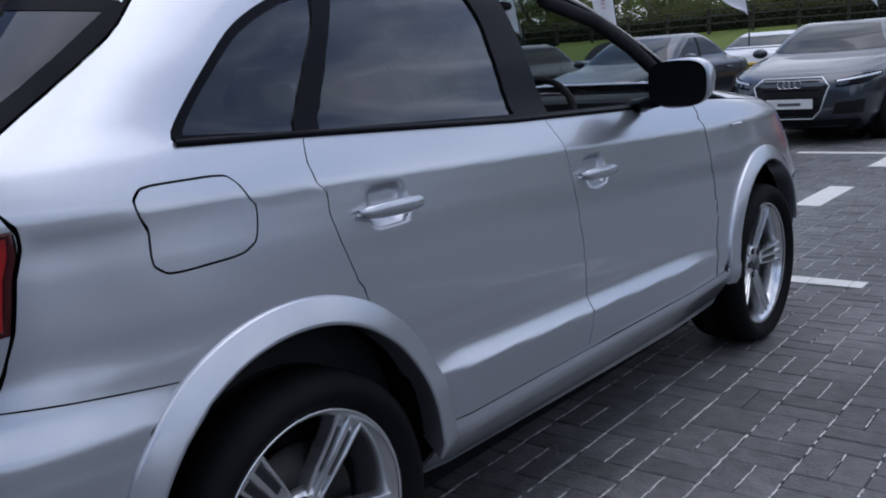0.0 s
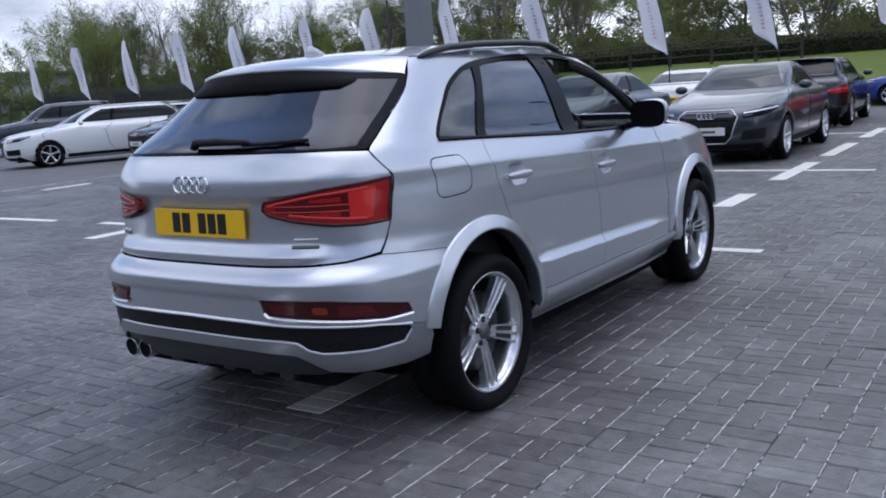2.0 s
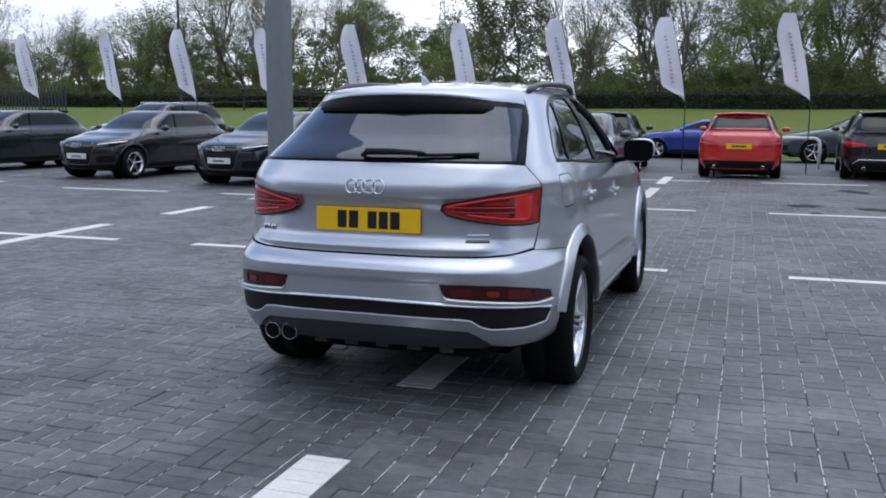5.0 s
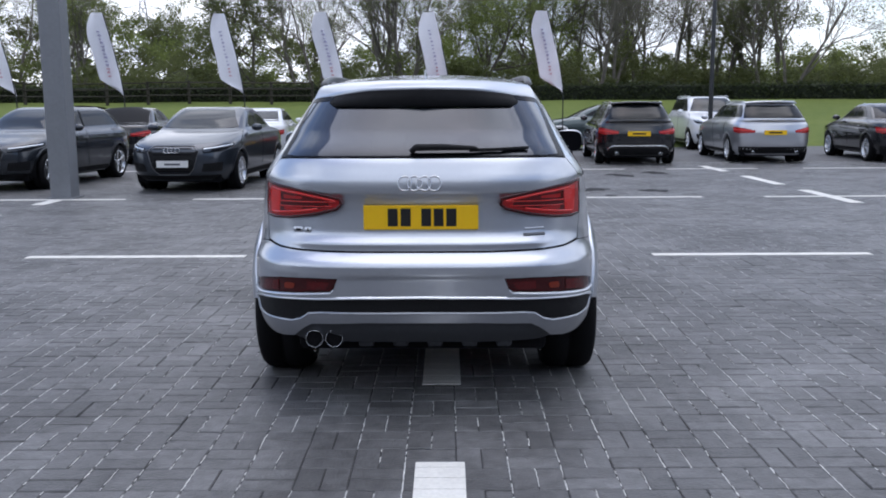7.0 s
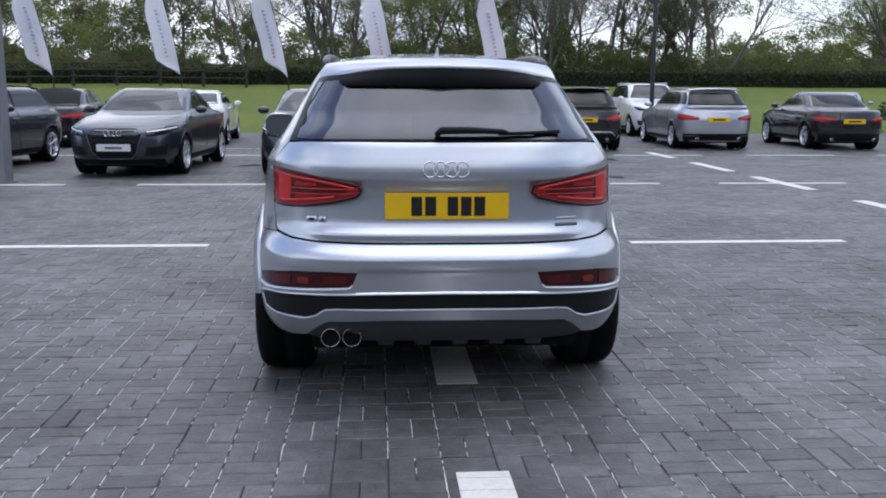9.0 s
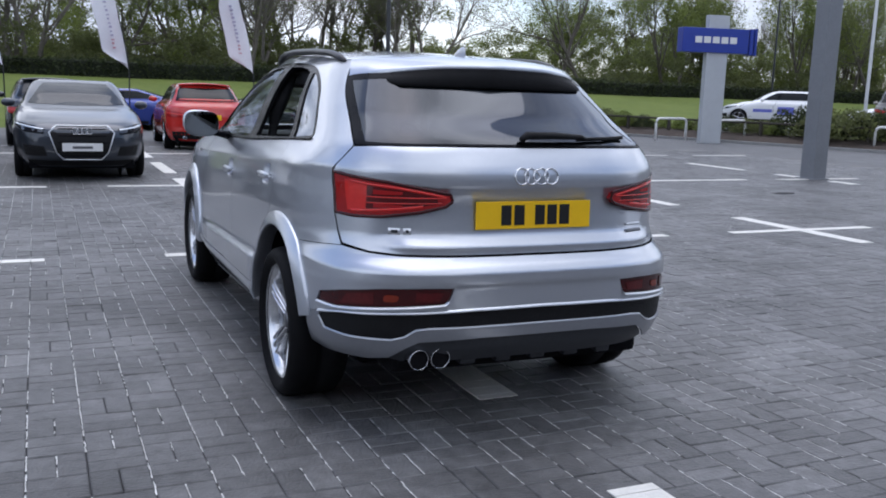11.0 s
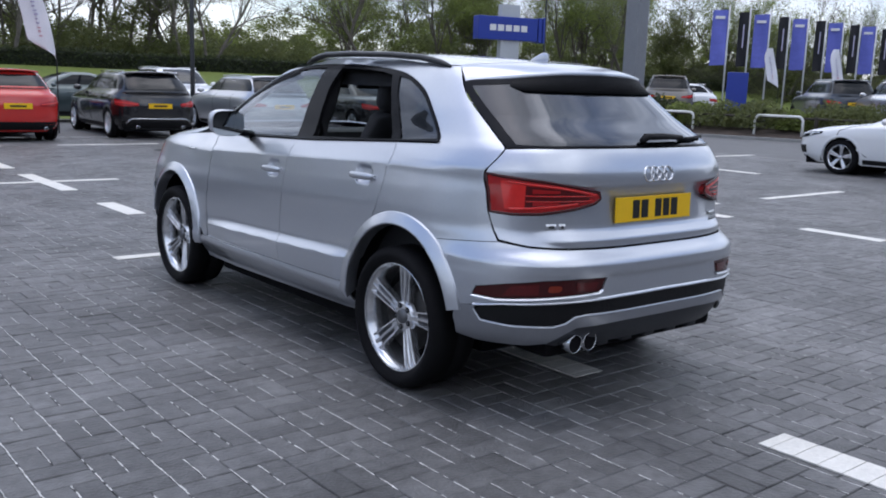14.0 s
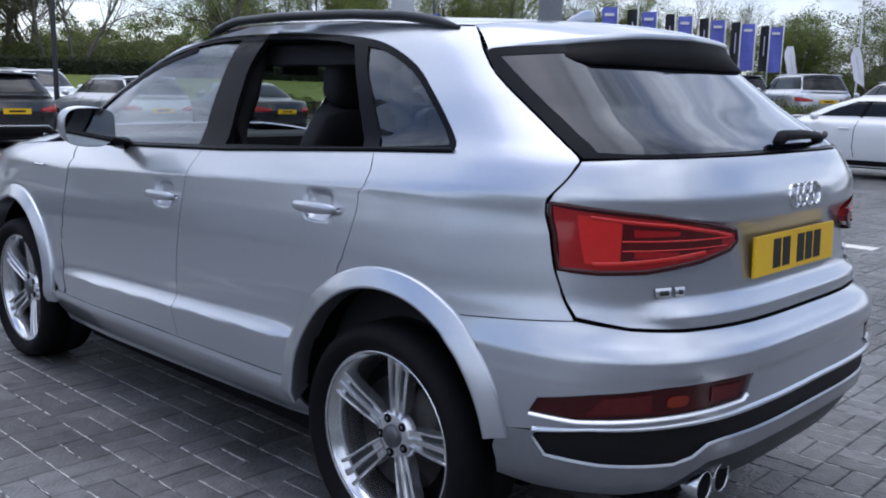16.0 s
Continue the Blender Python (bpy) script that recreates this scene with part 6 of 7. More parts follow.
PALE_STEEL = material("pale_galvanised_steel", (0.46, 0.47, 0.47), 0.45, 0.4, vary=0.06, scale=5)
for px, py, pz, hh in ((23.7, 18.6, 0.30, 8.0), (53.9, 18.4, 0.30, 6.6)):
    lp = tube_ob("lamp_post", [(0, 0, -0.1), (0, 0, 1.0), (0, 0, 1.05), (0, 0, hh)], [0.085, 0.08, 0.06, 0.045], PALE_STEEL, None, "", 10)
    tagged(lp, "slim pale steel lamp post behind the shrubs", "lamp post", "lamp posts")
    box_ob("lamp_head", -0.10, 0.10, -0.55, 0.05, hh - 0.03, hh + 0.05, PALE_STEEL, lp, "pale lamp head", 0.02)
    lp.matrix_basis = pose(px, py, pz, 0, 0, -50)

WHITE_CLOTH = material("white_cloth", (0.80, 0.80, 0.84), 0.75, vary=0.05, scale=3, bump=0.2, bump_scale=7)
PRINT = material("grey_print", (0.46, 0.44, 0.58), 0.7, vary=0.1, scale=10)
RED_PRINT = material("red_print", (0.60, 0.34, 0.38), 0.7, vary=0.1, scale=10)


def feather_flag(x, y, z=0.0, size=1.0, turn=0.0, sway=0.0, top_red=False):
    """Pole bowed to the left at its head; the cloth hangs inside the bow and ends in a point at the pole."""
    def pole(t):
        return (-0.44 * max(0.0, (t - 0.42) / 0.58) ** 1.35 + sway * t * 0.1, 3.74 * t)
    pts = [(pole(t)[0], 0, pole(t)[1]) for t in np.linspace(0, 1, 22)]
    fl = tube_ob("feather_flag", pts, [0.016] * 12 + [0.012] * 10, DARK_POLE, None, "", 6)
    tagged(fl, "white feather flag with faint printed letters", "flag", "feather flags")
    vs, fs = [], []
    for i in range(25):
        t = 0.445 + 0.555 * i / 24
        px, pz = pole(t)
        u = (t - 0.445) / 0.555
        w = 0.56 * min(1.0, 0.12 + (u / 0.16) ** 0.7) * (1.0 - 0.50 * max(0.0, (u - 0.62) / 0.38) ** 2)
        for k in range(6):
            a = k / 5
            vs.append((px - w * a, 0.05 * math.sin(3.1 * a + 5 * u + x), pz + (0.16 * a if u < 0.4 else 0.16 * a * max(0.0, 1 - (u - 0.4) / 0.6))))
    for i in range(24):
        for k in range(5):
            fs.append((i * 6 + k, i * 6 + k + 1, i * 6 + 7 + k, i * 6 + 6 + k))
    mesh_ob("cloth", vs, fs, WHITE_CLOTH, fl, "white cloth")
    for i in range(13):
        t = 0.57 + 0.0245 * i
        px, pz = pole(t)
        long = (0.030, 0.045, 0.024, 0.038)[i % 4]
        box_ob("print_bar", px - 0.285, px - 0.285 + (0.055, 0.04, 0.06)[i % 3], -0.056, 0.056, pz + 0.03, pz + 0.03 + long, PRINT if i > 2 else RED_PRINT, fl)
    fl.matrix_basis = pose(x, y, z, 0, 0, turn) @ Matrix.Diagonal((size, size, size, 1))
    return fl


for i, x in enumerate((-30.8, -28.0, -24.9, -22.2, -19.2, -16.4, -13.6, -11.0, -8.16, -5.13, -2.45, 0.17, 3.05)):
    feather_flag(x, 18.6 + (0.25 if i % 2 else 0.0), 0, 1.0, (-6, 4, -3, 7, 0)[i % 5], (0.2, -0.4, 0.5)[i % 3])

# sign pylon: plain white bars stand for its lettering
SIGN_BLUE = material("blue_sign_face", (0.020, 0.045, 0.30), 0.35, 0.0, 0.4, vary=0.06, scale=4)
SIGN_GREY = material("pale_grey_cladding", (0.46, 0.48, 0.50), 0.5, 0.2, vary=0.05, scale=3)
pyl = box_ob("sign_pylon", -0.37, 0.37, -0.13, 0.13, 0.0, 4.25, SIGN_GREY, None, "", 0.01)
tagged(pyl, "pale grey sign pylon with a blue sign box", "sign")
sb = box_ob("sign_box", -1.30, 1.05, -0.22, 0.22, 3.02, 3.82, SIGN_BLUE, pyl, "blue sign box with white bars", 0.02)
box_ob("side_fin", 1.09, 1.22, -0.24, 0.24, 3.00, 3.84, SIGN_BLUE, pyl, "blue end fin", 0.01)
box_ob("side_fin", 1.26, 1.34, -0.26, 0.26, 2.98, 3.86, SIGN_BLUE, pyl, "blue end fin", 0.01)
for k in range(5):
    box_ob("white_bar", -0.86 + k * 0.31, -0.62 + k * 0.31, -0.235, -0.215, 3.33, 3.54, PLATE_W, sb, "white bar")
pyl.matrix_basis = pose(19.15, 20.95, 0, 0, 0, -14)

# hoop barriers, timber rail, shrub bed
WHITE_STEEL = material("white_painted_steel", (0.72, 0.72, 0.70), 0.4, vary=0.06, scale=10)
TIMBER = material("weathered_timber", (0.050, 0.044, 0.035), 0.85, vary=0.3, scale=4, bump=0.4, bump_scale=50)
BED_DIR = Vector((3.75, -11.2, 0)).normalized()
BED_OUT = Vector((-BED_DIR.y, BED_DIR.x, 0))


def hoop(x, y, turn, w=1.5, h=0.78):
    r = 0.16
    pts = [(-w / 2, 0, -0.05), (-w / 2, 0, h - r)]
    pts += [(-w / 2 + r - r * math.cos(a), 0, h - r + r * math.sin(a)) for a in np.linspace(0.3, math.pi / 2, 4)]
    pts += [(-p[0], 0, p[2]) for p in pts[::-1]]
    o = tube_ob("hoop_barrier", pts, 0.042, WHITE_STEEL, None, "", 10)
    tagged(o, "white steel hoop barrier at the edge of the paving", "barrier", "hoop barriers")
    o.matrix_basis = pose(x, y, 0, 0, 0, turn)


bed_turn = math.degrees(math.atan2(BED_DIR.y, BED_DIR.x))
for x, y, tn in ((18.6, 22.3, 9), (20.7, 21.6, 12), (25.2, 22.8, 8), (22.75, 16.35, bed_turn), (23.75, 12.9, bed_turn), (25.0, 9.1, bed_turn), (2.75, 20.9, 4), (-6.6, 21.6, 4)):
    hoop(x, y, tn)

SOIL = material("bare_soil", (0.055, 0.042, 0.034), 0.95, vary=0.35, scale=2.5, bump=0.8, bump_scale=20)
LAWN = material("mown_grass", (0.085, 0.125, 0.016), 0.9, vary=0.0, scale=0.35, bump=0.9, bump_scale=30, color2=(0.135, 0.170, 0.028), random=0.001)
KERB = material("concrete_kerb", (0.26, 0.26, 0.25), 0.8, vary=0.12, scale=5, bump=0.3, bump_scale=60)


def heights_sheet(name, xs, ys, fn, mat, label, cat):
    vs, fs = [], []
    for yy in ys:
        for xx in xs:
            vs.append((xx, yy, fn(xx, yy)))
    n = len(xs)
    for j in range(len(ys) - 1):
        for i in range(n - 1):
            fs.append((j * n + i, j * n + i + 1, (j + 1) * n + i + 1, (j + 1) * n + i))
    o = mesh_ob(name, vs, fs, mat)
    tagged(o, label, cat, kind="structure")
    return o


def bank(x, y):
    r = np.interp(y, [23.4, 24.2, 30.0, 37.0, 120.0], [-0.05, 0.06, 0.75, 1.62, 2.0])
    return float(r + 0.04 * math.sin(0.7 * x) * math.sin(0.5 * y))


heights_sheet("grass_bank", np.linspace(-90, 110, 101), np.concatenate([np.linspace(25.2, 40, 20), [60, 120]]), lambda x, y: bank(x, y - 1.6), LAWN, "mown green grass bank behind the car park", "grass")
# bed along the right-hand edge and the yard behind it
a0 = Vector((17.6, 28.8, 0))
bed_v, bed_f = [], []
for i in range(24):
    p = a0 + BED_DIR * (i * 1.6)
    for k, (o, z) in enumerate(((0.35, 0.01), (0.5, 0.10), (1.1, 0.24), (2.2, 0.34), (3.0, 0.30))):
        q = p + BED_OUT * o
        bed_v.append((q.x, q.y, z + (0.03 * math.sin(i * 2.1 + k) if k > 1 else 0)))
for i in range(23):
    for k in range(4):
        bed_f.append((i * 5 + k, i * 5 + k + 1, i * 5 + 6 + k, i * 5 + 5 + k))
tagged(mesh_ob("soil_bed", bed_v, bed_f, SOIL), "bare brown soil bed along the paving edge", "soil bed", kind="structure")
kb = bmesh.new()
p, q = a0 + BED_OUT * 0.2, a0 + BED_DIR * 36.8 + BED_OUT * 0.2
mm = Matrix.Translation(p) @ Matrix.Rotation(math.atan2(BED_DIR.y, BED_DIR.x), 4, "Z")
for i in range(40):
    add_box(kb, i * 0.92, i * 0.92 + 0.91, -0.06, 0.06, -0.1, 0.10, 0.012, mm)
tagged(part("kerb", kb, KERB), "pale concrete kerb along the soil bed", "kerb", kind="structure")
yard = [a0 + BED_OUT * 2.9 - BED_DIR * 2, a0 + BED_OUT * 2.9 + BED_DIR * 60, a0 + BED_OUT * 70 + BED_DIR * 60, a0 + BED_OUT * 70 - BED_DIR * 2]
tagged(mesh_ob("yard", [(v.x, v.y, 0.30) for v in yard], [(0, 1, 2, 3)], GROUND, smooth=False), "grey yard surface behind the shrub bed", "yard", kind="structure")
rail = new("timber_rail")
tagged(rail, "low weathered timber rail fence in the soil bed", "fence")
for i in range(16):
    p = a0 + BED_DIR * (1.0 + i * 1.9) + BED_OUT * 1.25
    box_ob("post", p.x - 0.05, p.x + 0.05, p.y - 0.05, p.y + 0.05, 0.15, 0.78, TIMBER, rail, "", 0.008)
    if i:
        tube_ob("rail", [(pp.x, pp.y, 0.72), (p.x, p.y, 0.72)], 0.045, TIMBER, rail, "", 6)
    pp = p

# leaves
LEAF_A = material("spring_leaf", (0.155, 0.195, 0.052), 0.65, vary=0.30, scale=0.22, random=0.22)
LEAF_B = material("olive_leaf", (0.112, 0.130, 0.050), 0.65, vary=0.34, scale=0.20, random=0.22)
LEAF_D = material("dark_leaf", (0.042, 0.056, 0.022), 0.65, vary=0.3, scale=0.5, random=0.25)
for leaf, tint in ((LEAF_A, (0.23, 0.28, 0.075, 1)), (LEAF_B, (0.17, 0.19, 0.07, 1)), (LEAF_D, (0.05, 0.065, 0.024, 1))):
    lt = leaf.node_tree
    tl = lt.nodes.new("ShaderNodeBsdfTranslucent")
    tl.inputs[0].default_value = tint
    ms = lt.nodes.new("ShaderNodeMixShader")
    ms.inputs[0].default_value = 0.5
    lt.links.new(lt.nodes["Principled BSDF"].outputs[0], ms.inputs[1])
    lt.links.new(tl.outputs[0], ms.inputs[2])
    lt.links.new(ms.outputs[0], lt.nodes["Material Output"].inputs[0])
TWIG = material("grey_brown_bark", (0.11, 0.098, 0.08), 0.9, vary=0.3, scale=6, bump=0.5, bump_scale=40)
TWIG_PALE = material("pale_bark", (0.15, 0.135, 0.115), 0.9, vary=0.3, scale=6, bump=0.5, bump_scale=40)


def leaf_mesh(name, centres, size, rng, mat, parent=None, label="", up=0.0):
    """Small folded leaves at the given places, each turned at random."""
    n = len(centres)
    c = np.asarray(centres)
    a = rng.normal(size=(n, 3))
    a[:, 2] *= 0.6
    a /= np.linalg.norm(a, axis=1, keepdims=True)
    b = np.cross(a, rng.normal(size=(n, 3)))
    b /= np.linalg.norm(b, axis=1, keepdims=True)
    s = size * rng.uniform(0.6, 1.3, (n, 1))
    v = np.stack([c - a * s, c + b * s * 0.55, c + a * s, c - b * s * 0.55], 1).reshape(-1, 3)
    me = bpy.data.meshes.new(name)
    me.vertices.add(4 * n)
    me.vertices.foreach_set("co", v.astype(np.float32).ravel())
    me.loops.add(4 * n)
    me.loops.foreach_set("vertex_index", np.arange(4 * n, dtype=np.int32))
    me.polygons.add(n)
    me.polygons.foreach_set("loop_start", np.arange(0, 4 * n, 4, dtype=np.int32))
    me.materials.append(mat)
    me.update(calc_edges=True)
    ob = new(name, me)
    if parent:
        ob.parent = parent
    if label:
        ob["label"] = label
    return ob


def tree(seed, height, leaves, leaf_mat, bark, spread=0.5, stems=1, size=0.11):
    rng = np.random.default_rng(seed)
    vs, fs, tips = [], [], []

    def limb(p, d, length, r, depth):
        n = 4 if depth < 2 else (3 if depth < 4 else 2)
        k = 6 if depth < 2 else 3
        pts, q = [p], p
        for i in range(n):
            d = d + Vector(rng.normal(0, 0.10 + 0.03 * depth, 3)) + Vector((0, 0, 0.05))
            d.normalize()
            q = q + d * (length / n)
            pts.append(q)
        o = len(vs)
        for i, c in enumerate(pts):
            rr = r * (1 - 0.55 * i / n)
            a = d.cross(Vector((0.3, 0.9, 0.2))).normalized()
            b = a.cross(d).normalized()
            for j in range(k):
                t = 2 * math.pi * j / k
                vs.append(c + a * rr * math.cos(t) + b * rr * math.sin(t))
        for i in range(n):
            for j in range(k):
                fs.append((o + i * k + j, o + i * k + (j + 1) % k, o + (i + 1) * k + (j + 1) % k, o + (i + 1) * k + j))
        if depth >= 5 or r < 0.008:
            tips.extend(pts[1:])
            return
        if depth >= 3:
            tips.extend(pts[2:])
        kids = int(rng.integers(2, 4)) + (2 if depth == 0 else 1)
        for c in range(kids):
            t = 0.35 + 0.65 * (c + rng.random()) / kids if depth else 0.30 + 0.70 * (c + rng.random()) / kids
            i = min(n - 1, int(t * n))
            st = pts[i].lerp(pts[i + 1], t * n - i if t * n - i <= 1 else 1)
            sd = d + Vector(rng.normal(0, spread + 0.06 * depth, 3))
            sd.z = abs(sd.z) * 0.8 + 0.15
            sd.normalize()
            limb(st, sd, length * rng.uniform(0.52, 0.74), max(0.006, r * 0.5 * (1 - 0.3 * t)), depth + 1)
        limb(pts[-1], d, length * 0.6, r * 0.42, depth + 1)

    for k in range(stems):
        d = Vector((rng.normal(0, 0.18) if stems > 1 else 0, rng.normal(0, 0.18) if stems > 1 else 0, 1)).normalized()
        limb(Vector((rng.normal(0, 0.5) if stems > 1 else 0, rng.normal(0, 0.5) if stems > 1 else 0, -0.2)), d, height * 0.42, height * (0.014 if stems > 1 else 0.018), 0)
    tr = new("tree")
    mesh_ob("trunk", vs, fs, bark, tr, "bare branching trunk")
    T = np.array([tuple(t) for t in tips])
    idx = rng.integers(0, len(T), leaves)
    leaf_mesh("crown", T[idx] + rng.normal(0, 0.16, (leaves, 3)), size, rng, leaf_mat, tr, "thin spring leaves")
    tagged(tr, "tall tree with thin green spring leaves", "tree", "background trees")
    return tr


rng = np.random.default_rng(11)
protos = [tree(1, 9.5, 15000, LEAF_A, TWIG, 0.42, 2, 0.058), tree(2, 9.0, 8000, LEAF_A, TWIG_PALE, 0.34, 3, 0.052), tree(3, 10.0, 2200, LEAF_B, TWIG_PALE, 0.30, 3, 0.052), tree(4, 8.0, 15000, LEAF_B, TWIG, 0.55, 2, 0.058), tree(5, 8.5, 14000, LEAF_A, TWIG, 0.50, 3, 0.056), tree(6, 11.0, 7500, LEAF_A, TWIG, 0.36, 2, 0.054)]
protos[2]["label"] = "tall bare tree with few spring leaves"
spots = []
for i in range(40):
    spots.append((-64 + i * 3.15 + rng.uniform(-1.2, 1.2), 41.5 + rng.uniform(0, 6.5)))
for i in range(22):
    spots.append((-70 + i * 6.3 + rng.uniform(-2, 2), 52 + rng.uniform(0, 6)))
for i in range(20):
    spots.append((58.5 + rng.uniform(0, 10), 44 - i * 2.4 + rng.uniform(-1.5, 1.5)))
for i in range(8):
    spots.append((-48 - rng.uniform(0, 12), 40 - i * 4.5 + rng.uniform(-1.5, 1.5)))
spots += [(10.2, 44.0), (12.9, 46.5), (15.2, 43.4), (17.6, 45.5), (8.4, 47.0)]
spots = [(x, y) for x, y in spots if not (20 < x < 25.5 and y > 40) and not (25.5 < x < 29.5 and y > 50) and not (-17.5 < x < -14 and y > 40)]
for n, (x, y) in enumerate(spots):
    k = int(rng.integers(0, 6))
    if 3 < x < 19 and y < 50 and n % 4:
        k = 2
    zz = bank(x, min(y, 60.0) - 1.6) if y > 25 else 0.0
    m = pose(x, y, zz, 0, 0, rng.uniform(0, 360))
    if n < 6:
        protos[n].matrix_basis = m
        continue
    s = rng.uniform(0.82, 1.15) * (0.72 if x < -36 else 1.0)
    t = copy_thing(protos[k], m)
    t.scale = (s, s, s)


def thicket(name, n, box, size, mat, label, seed, kind="stuff", cat="shrubs", bumpy=1.0):
    """Leaves gathered in many rounded clumps of uneven height."""
    r = np.random.default_rng(seed)
    x0, x1, y0, y1, z0, z1 = box
    m = max(60, n // 160)
    cx, cy = r.uniform(x0, x1, m), r.uniform(y0, y1, m)
    h = 0.62 + 0.38 * (np.sin(cx * 0.55 + seed) * 0.4 + np.sin(cx * 1.7 + 2 * seed) * 0.3 + np.sin(cx * 0.21) * 0.3) * bumpy
    cz = z0 + (z1 - z0) * h * r.random(m) ** 0.75
    rad = r.uniform(0.35, 0.95, m)
    pick = r.integers(0, m, n)
    d = r.normal(size=(n, 3))
    d /= np.linalg.norm(d, axis=1, keepdims=True)
    d *= (r.random((n, 1)) ** 0.45) * rad[pick][:, None]
    d[:, 2] *= 0.75
    c = np.stack([cx, cy, cz], 1)[pick] + d
    c[:, 2] = np.maximum(c[:, 2], z0 - 0.3)
    return tagged(leaf_mesh(name, c, size, r, mat), label, cat, kind=kind)


# undergrowth under the trees, the clipped hedge, and a box dark as its inner shade
thicket("undergrowth", 210000, (-75, 75, 41.0, 46.0, 1.5, 4.6), 0.072, LEAF_B, "dark scrubby undergrowth below the trees", 3)
thicket("undergrowth", 70000, (-75, 75, 42.0, 49.0, 2.0, 6.6), 0.066, LEAF_A, "olive undergrowth and young growth below the trees", 4)
thicket("undergrowth", 80000, (-84, -44, 50.5, 61.0, 1.5, 7.2), 0.080, LEAF_B, "low far wood behind the fence", 15)
thicket("undergrowth", 105000, (-44, 3, 50.5, 61.0, 2.0, 9.0), 0.078, LEAF_B, "far wood behind the trees", 8)
thicket("undergrowth", 30000, (3, 19, 50.5, 61.0, 2.0, 6.0), 0.078, LEAF_B, "low far wood behind the bare trees", 22)
thicket("undergrowth", 110000, (30, 75, 50.5, 61.0, 2.0, 9.0), 0.078, LEAF_B, "far wood behind the trees", 12)
thicket("undergrowth", 24000, (19, 30, 50.5, 61.0, 2.0, 6.4), 0.075, LEAF_B, "low far scrub behind the trees", 13)
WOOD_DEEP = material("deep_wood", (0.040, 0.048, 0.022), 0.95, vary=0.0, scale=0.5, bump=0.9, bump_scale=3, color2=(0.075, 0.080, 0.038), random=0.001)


def scrub_top(x, f):
    return 2.0 + 0.3 * math.sin(x * 0.31 + f) + 0.3 * math.sin(x * 0.83 + 2 * f) + 0.25 * math.sin(x * 2.1 + f) + 0.2 * math.sin(x * 4.7)


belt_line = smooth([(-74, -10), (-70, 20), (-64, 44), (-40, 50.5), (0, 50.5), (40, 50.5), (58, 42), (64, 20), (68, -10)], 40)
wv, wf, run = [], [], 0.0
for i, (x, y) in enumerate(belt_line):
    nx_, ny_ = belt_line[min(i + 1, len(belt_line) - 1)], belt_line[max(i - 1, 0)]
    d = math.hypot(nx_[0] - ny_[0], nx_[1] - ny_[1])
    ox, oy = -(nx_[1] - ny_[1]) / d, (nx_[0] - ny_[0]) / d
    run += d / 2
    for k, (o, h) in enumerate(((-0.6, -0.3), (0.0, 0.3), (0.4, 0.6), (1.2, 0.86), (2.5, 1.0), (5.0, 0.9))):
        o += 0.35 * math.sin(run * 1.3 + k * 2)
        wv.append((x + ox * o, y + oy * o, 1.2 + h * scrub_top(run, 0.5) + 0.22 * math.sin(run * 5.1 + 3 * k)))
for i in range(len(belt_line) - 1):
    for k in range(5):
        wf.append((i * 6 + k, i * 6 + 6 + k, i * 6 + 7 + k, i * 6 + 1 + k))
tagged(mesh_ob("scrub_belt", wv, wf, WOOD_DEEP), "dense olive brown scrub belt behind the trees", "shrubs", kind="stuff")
# near-black box behind the leaves paints the shade within the hedge
HEDGE_SHADE = material("hedge_inner_shade", (0.014, 0.018, 0.009), 0.95, vary=0.3, scale=1.2, bump=0.6, bump_scale=6)
hg = box_ob("hedge", -80, 90, 38.6, 39.9, 1.3, 2.28, HEDGE_SHADE, None, "", 0.1)
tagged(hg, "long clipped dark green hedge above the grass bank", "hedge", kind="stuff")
r5 = np.random.default_rng(9)
n = 30000
hx, face = r5.uniform(-70, 80, n), r5.random(n) < 0.6
leaf_mesh("hedge_leaves", np.stack([hx, np.where(face, 38.55, r5.uniform(38.5, 40.0, n)) + r5.normal(0, 0.05, n), np.where(face, r5.uniform(1.5, 2.32, n), 2.32 + r5.normal(0, 0.05, n) + 0.05 * np.sin(hx * 0.8))], 1), 0.085, r5, LEAF_D, hg, "clipped hedge foliage")
thicket("undergrowth", 120000, (56, 67, -4, 44, 0.4, 8.4), 0.075, LEAF_B, "dark scrub below the side trees", 20)
thicket("undergrowth", 60000, (-68, -52, 8, 46, 0.4, 6.6), 0.080, LEAF_B, "dark scrub below the side trees", 21)
# bushes in the bed
def bush(seed, r, h, mat, n=1500, size=0.05):
    q = np.random.default_rng(seed)
    d = q.normal(size=(n, 3))
    d /= np.linalg.norm(d, axis=1, keepdims=True)
    k = 0.72 + 0.28 * q.random((n, 1)) + 0.12 * np.sin(d[:, :1] * 5 + seed) + 0.10 * np.sin(d[:, 1:2] * 7)
    c = d * k * np.array([[r, r, h]])
    c[:, 2] = np.abs(c[:, 2]) + 0.02
    b = new("shrub")
    leaf_mesh("foliage", c, size, q, mat, b, "small dense leaves")
    stems, sf = [], []
    for i in range(7):
        a = 2 * math.pi * i / 7
        o = len(stems)
        for (rad, zz, w) in ((0.03, 0.0, 0.012), (r * 0.55, h * 0.6, 0.006)):
            for j in range(3):
                t = 2 * math.pi * j / 3
                stems.append((rad * math.cos(a) + w * math.cos(t), rad * math.sin(a) + w * math.sin(t), zz))
        for j in range(3):
            sf.append((o + j, o + (j + 1) % 3, o + 3 + (j + 1) % 3, o + 3 + j))
    mesh_ob("stems", stems, sf, TWIG, b, "thin brown stems")
    return b


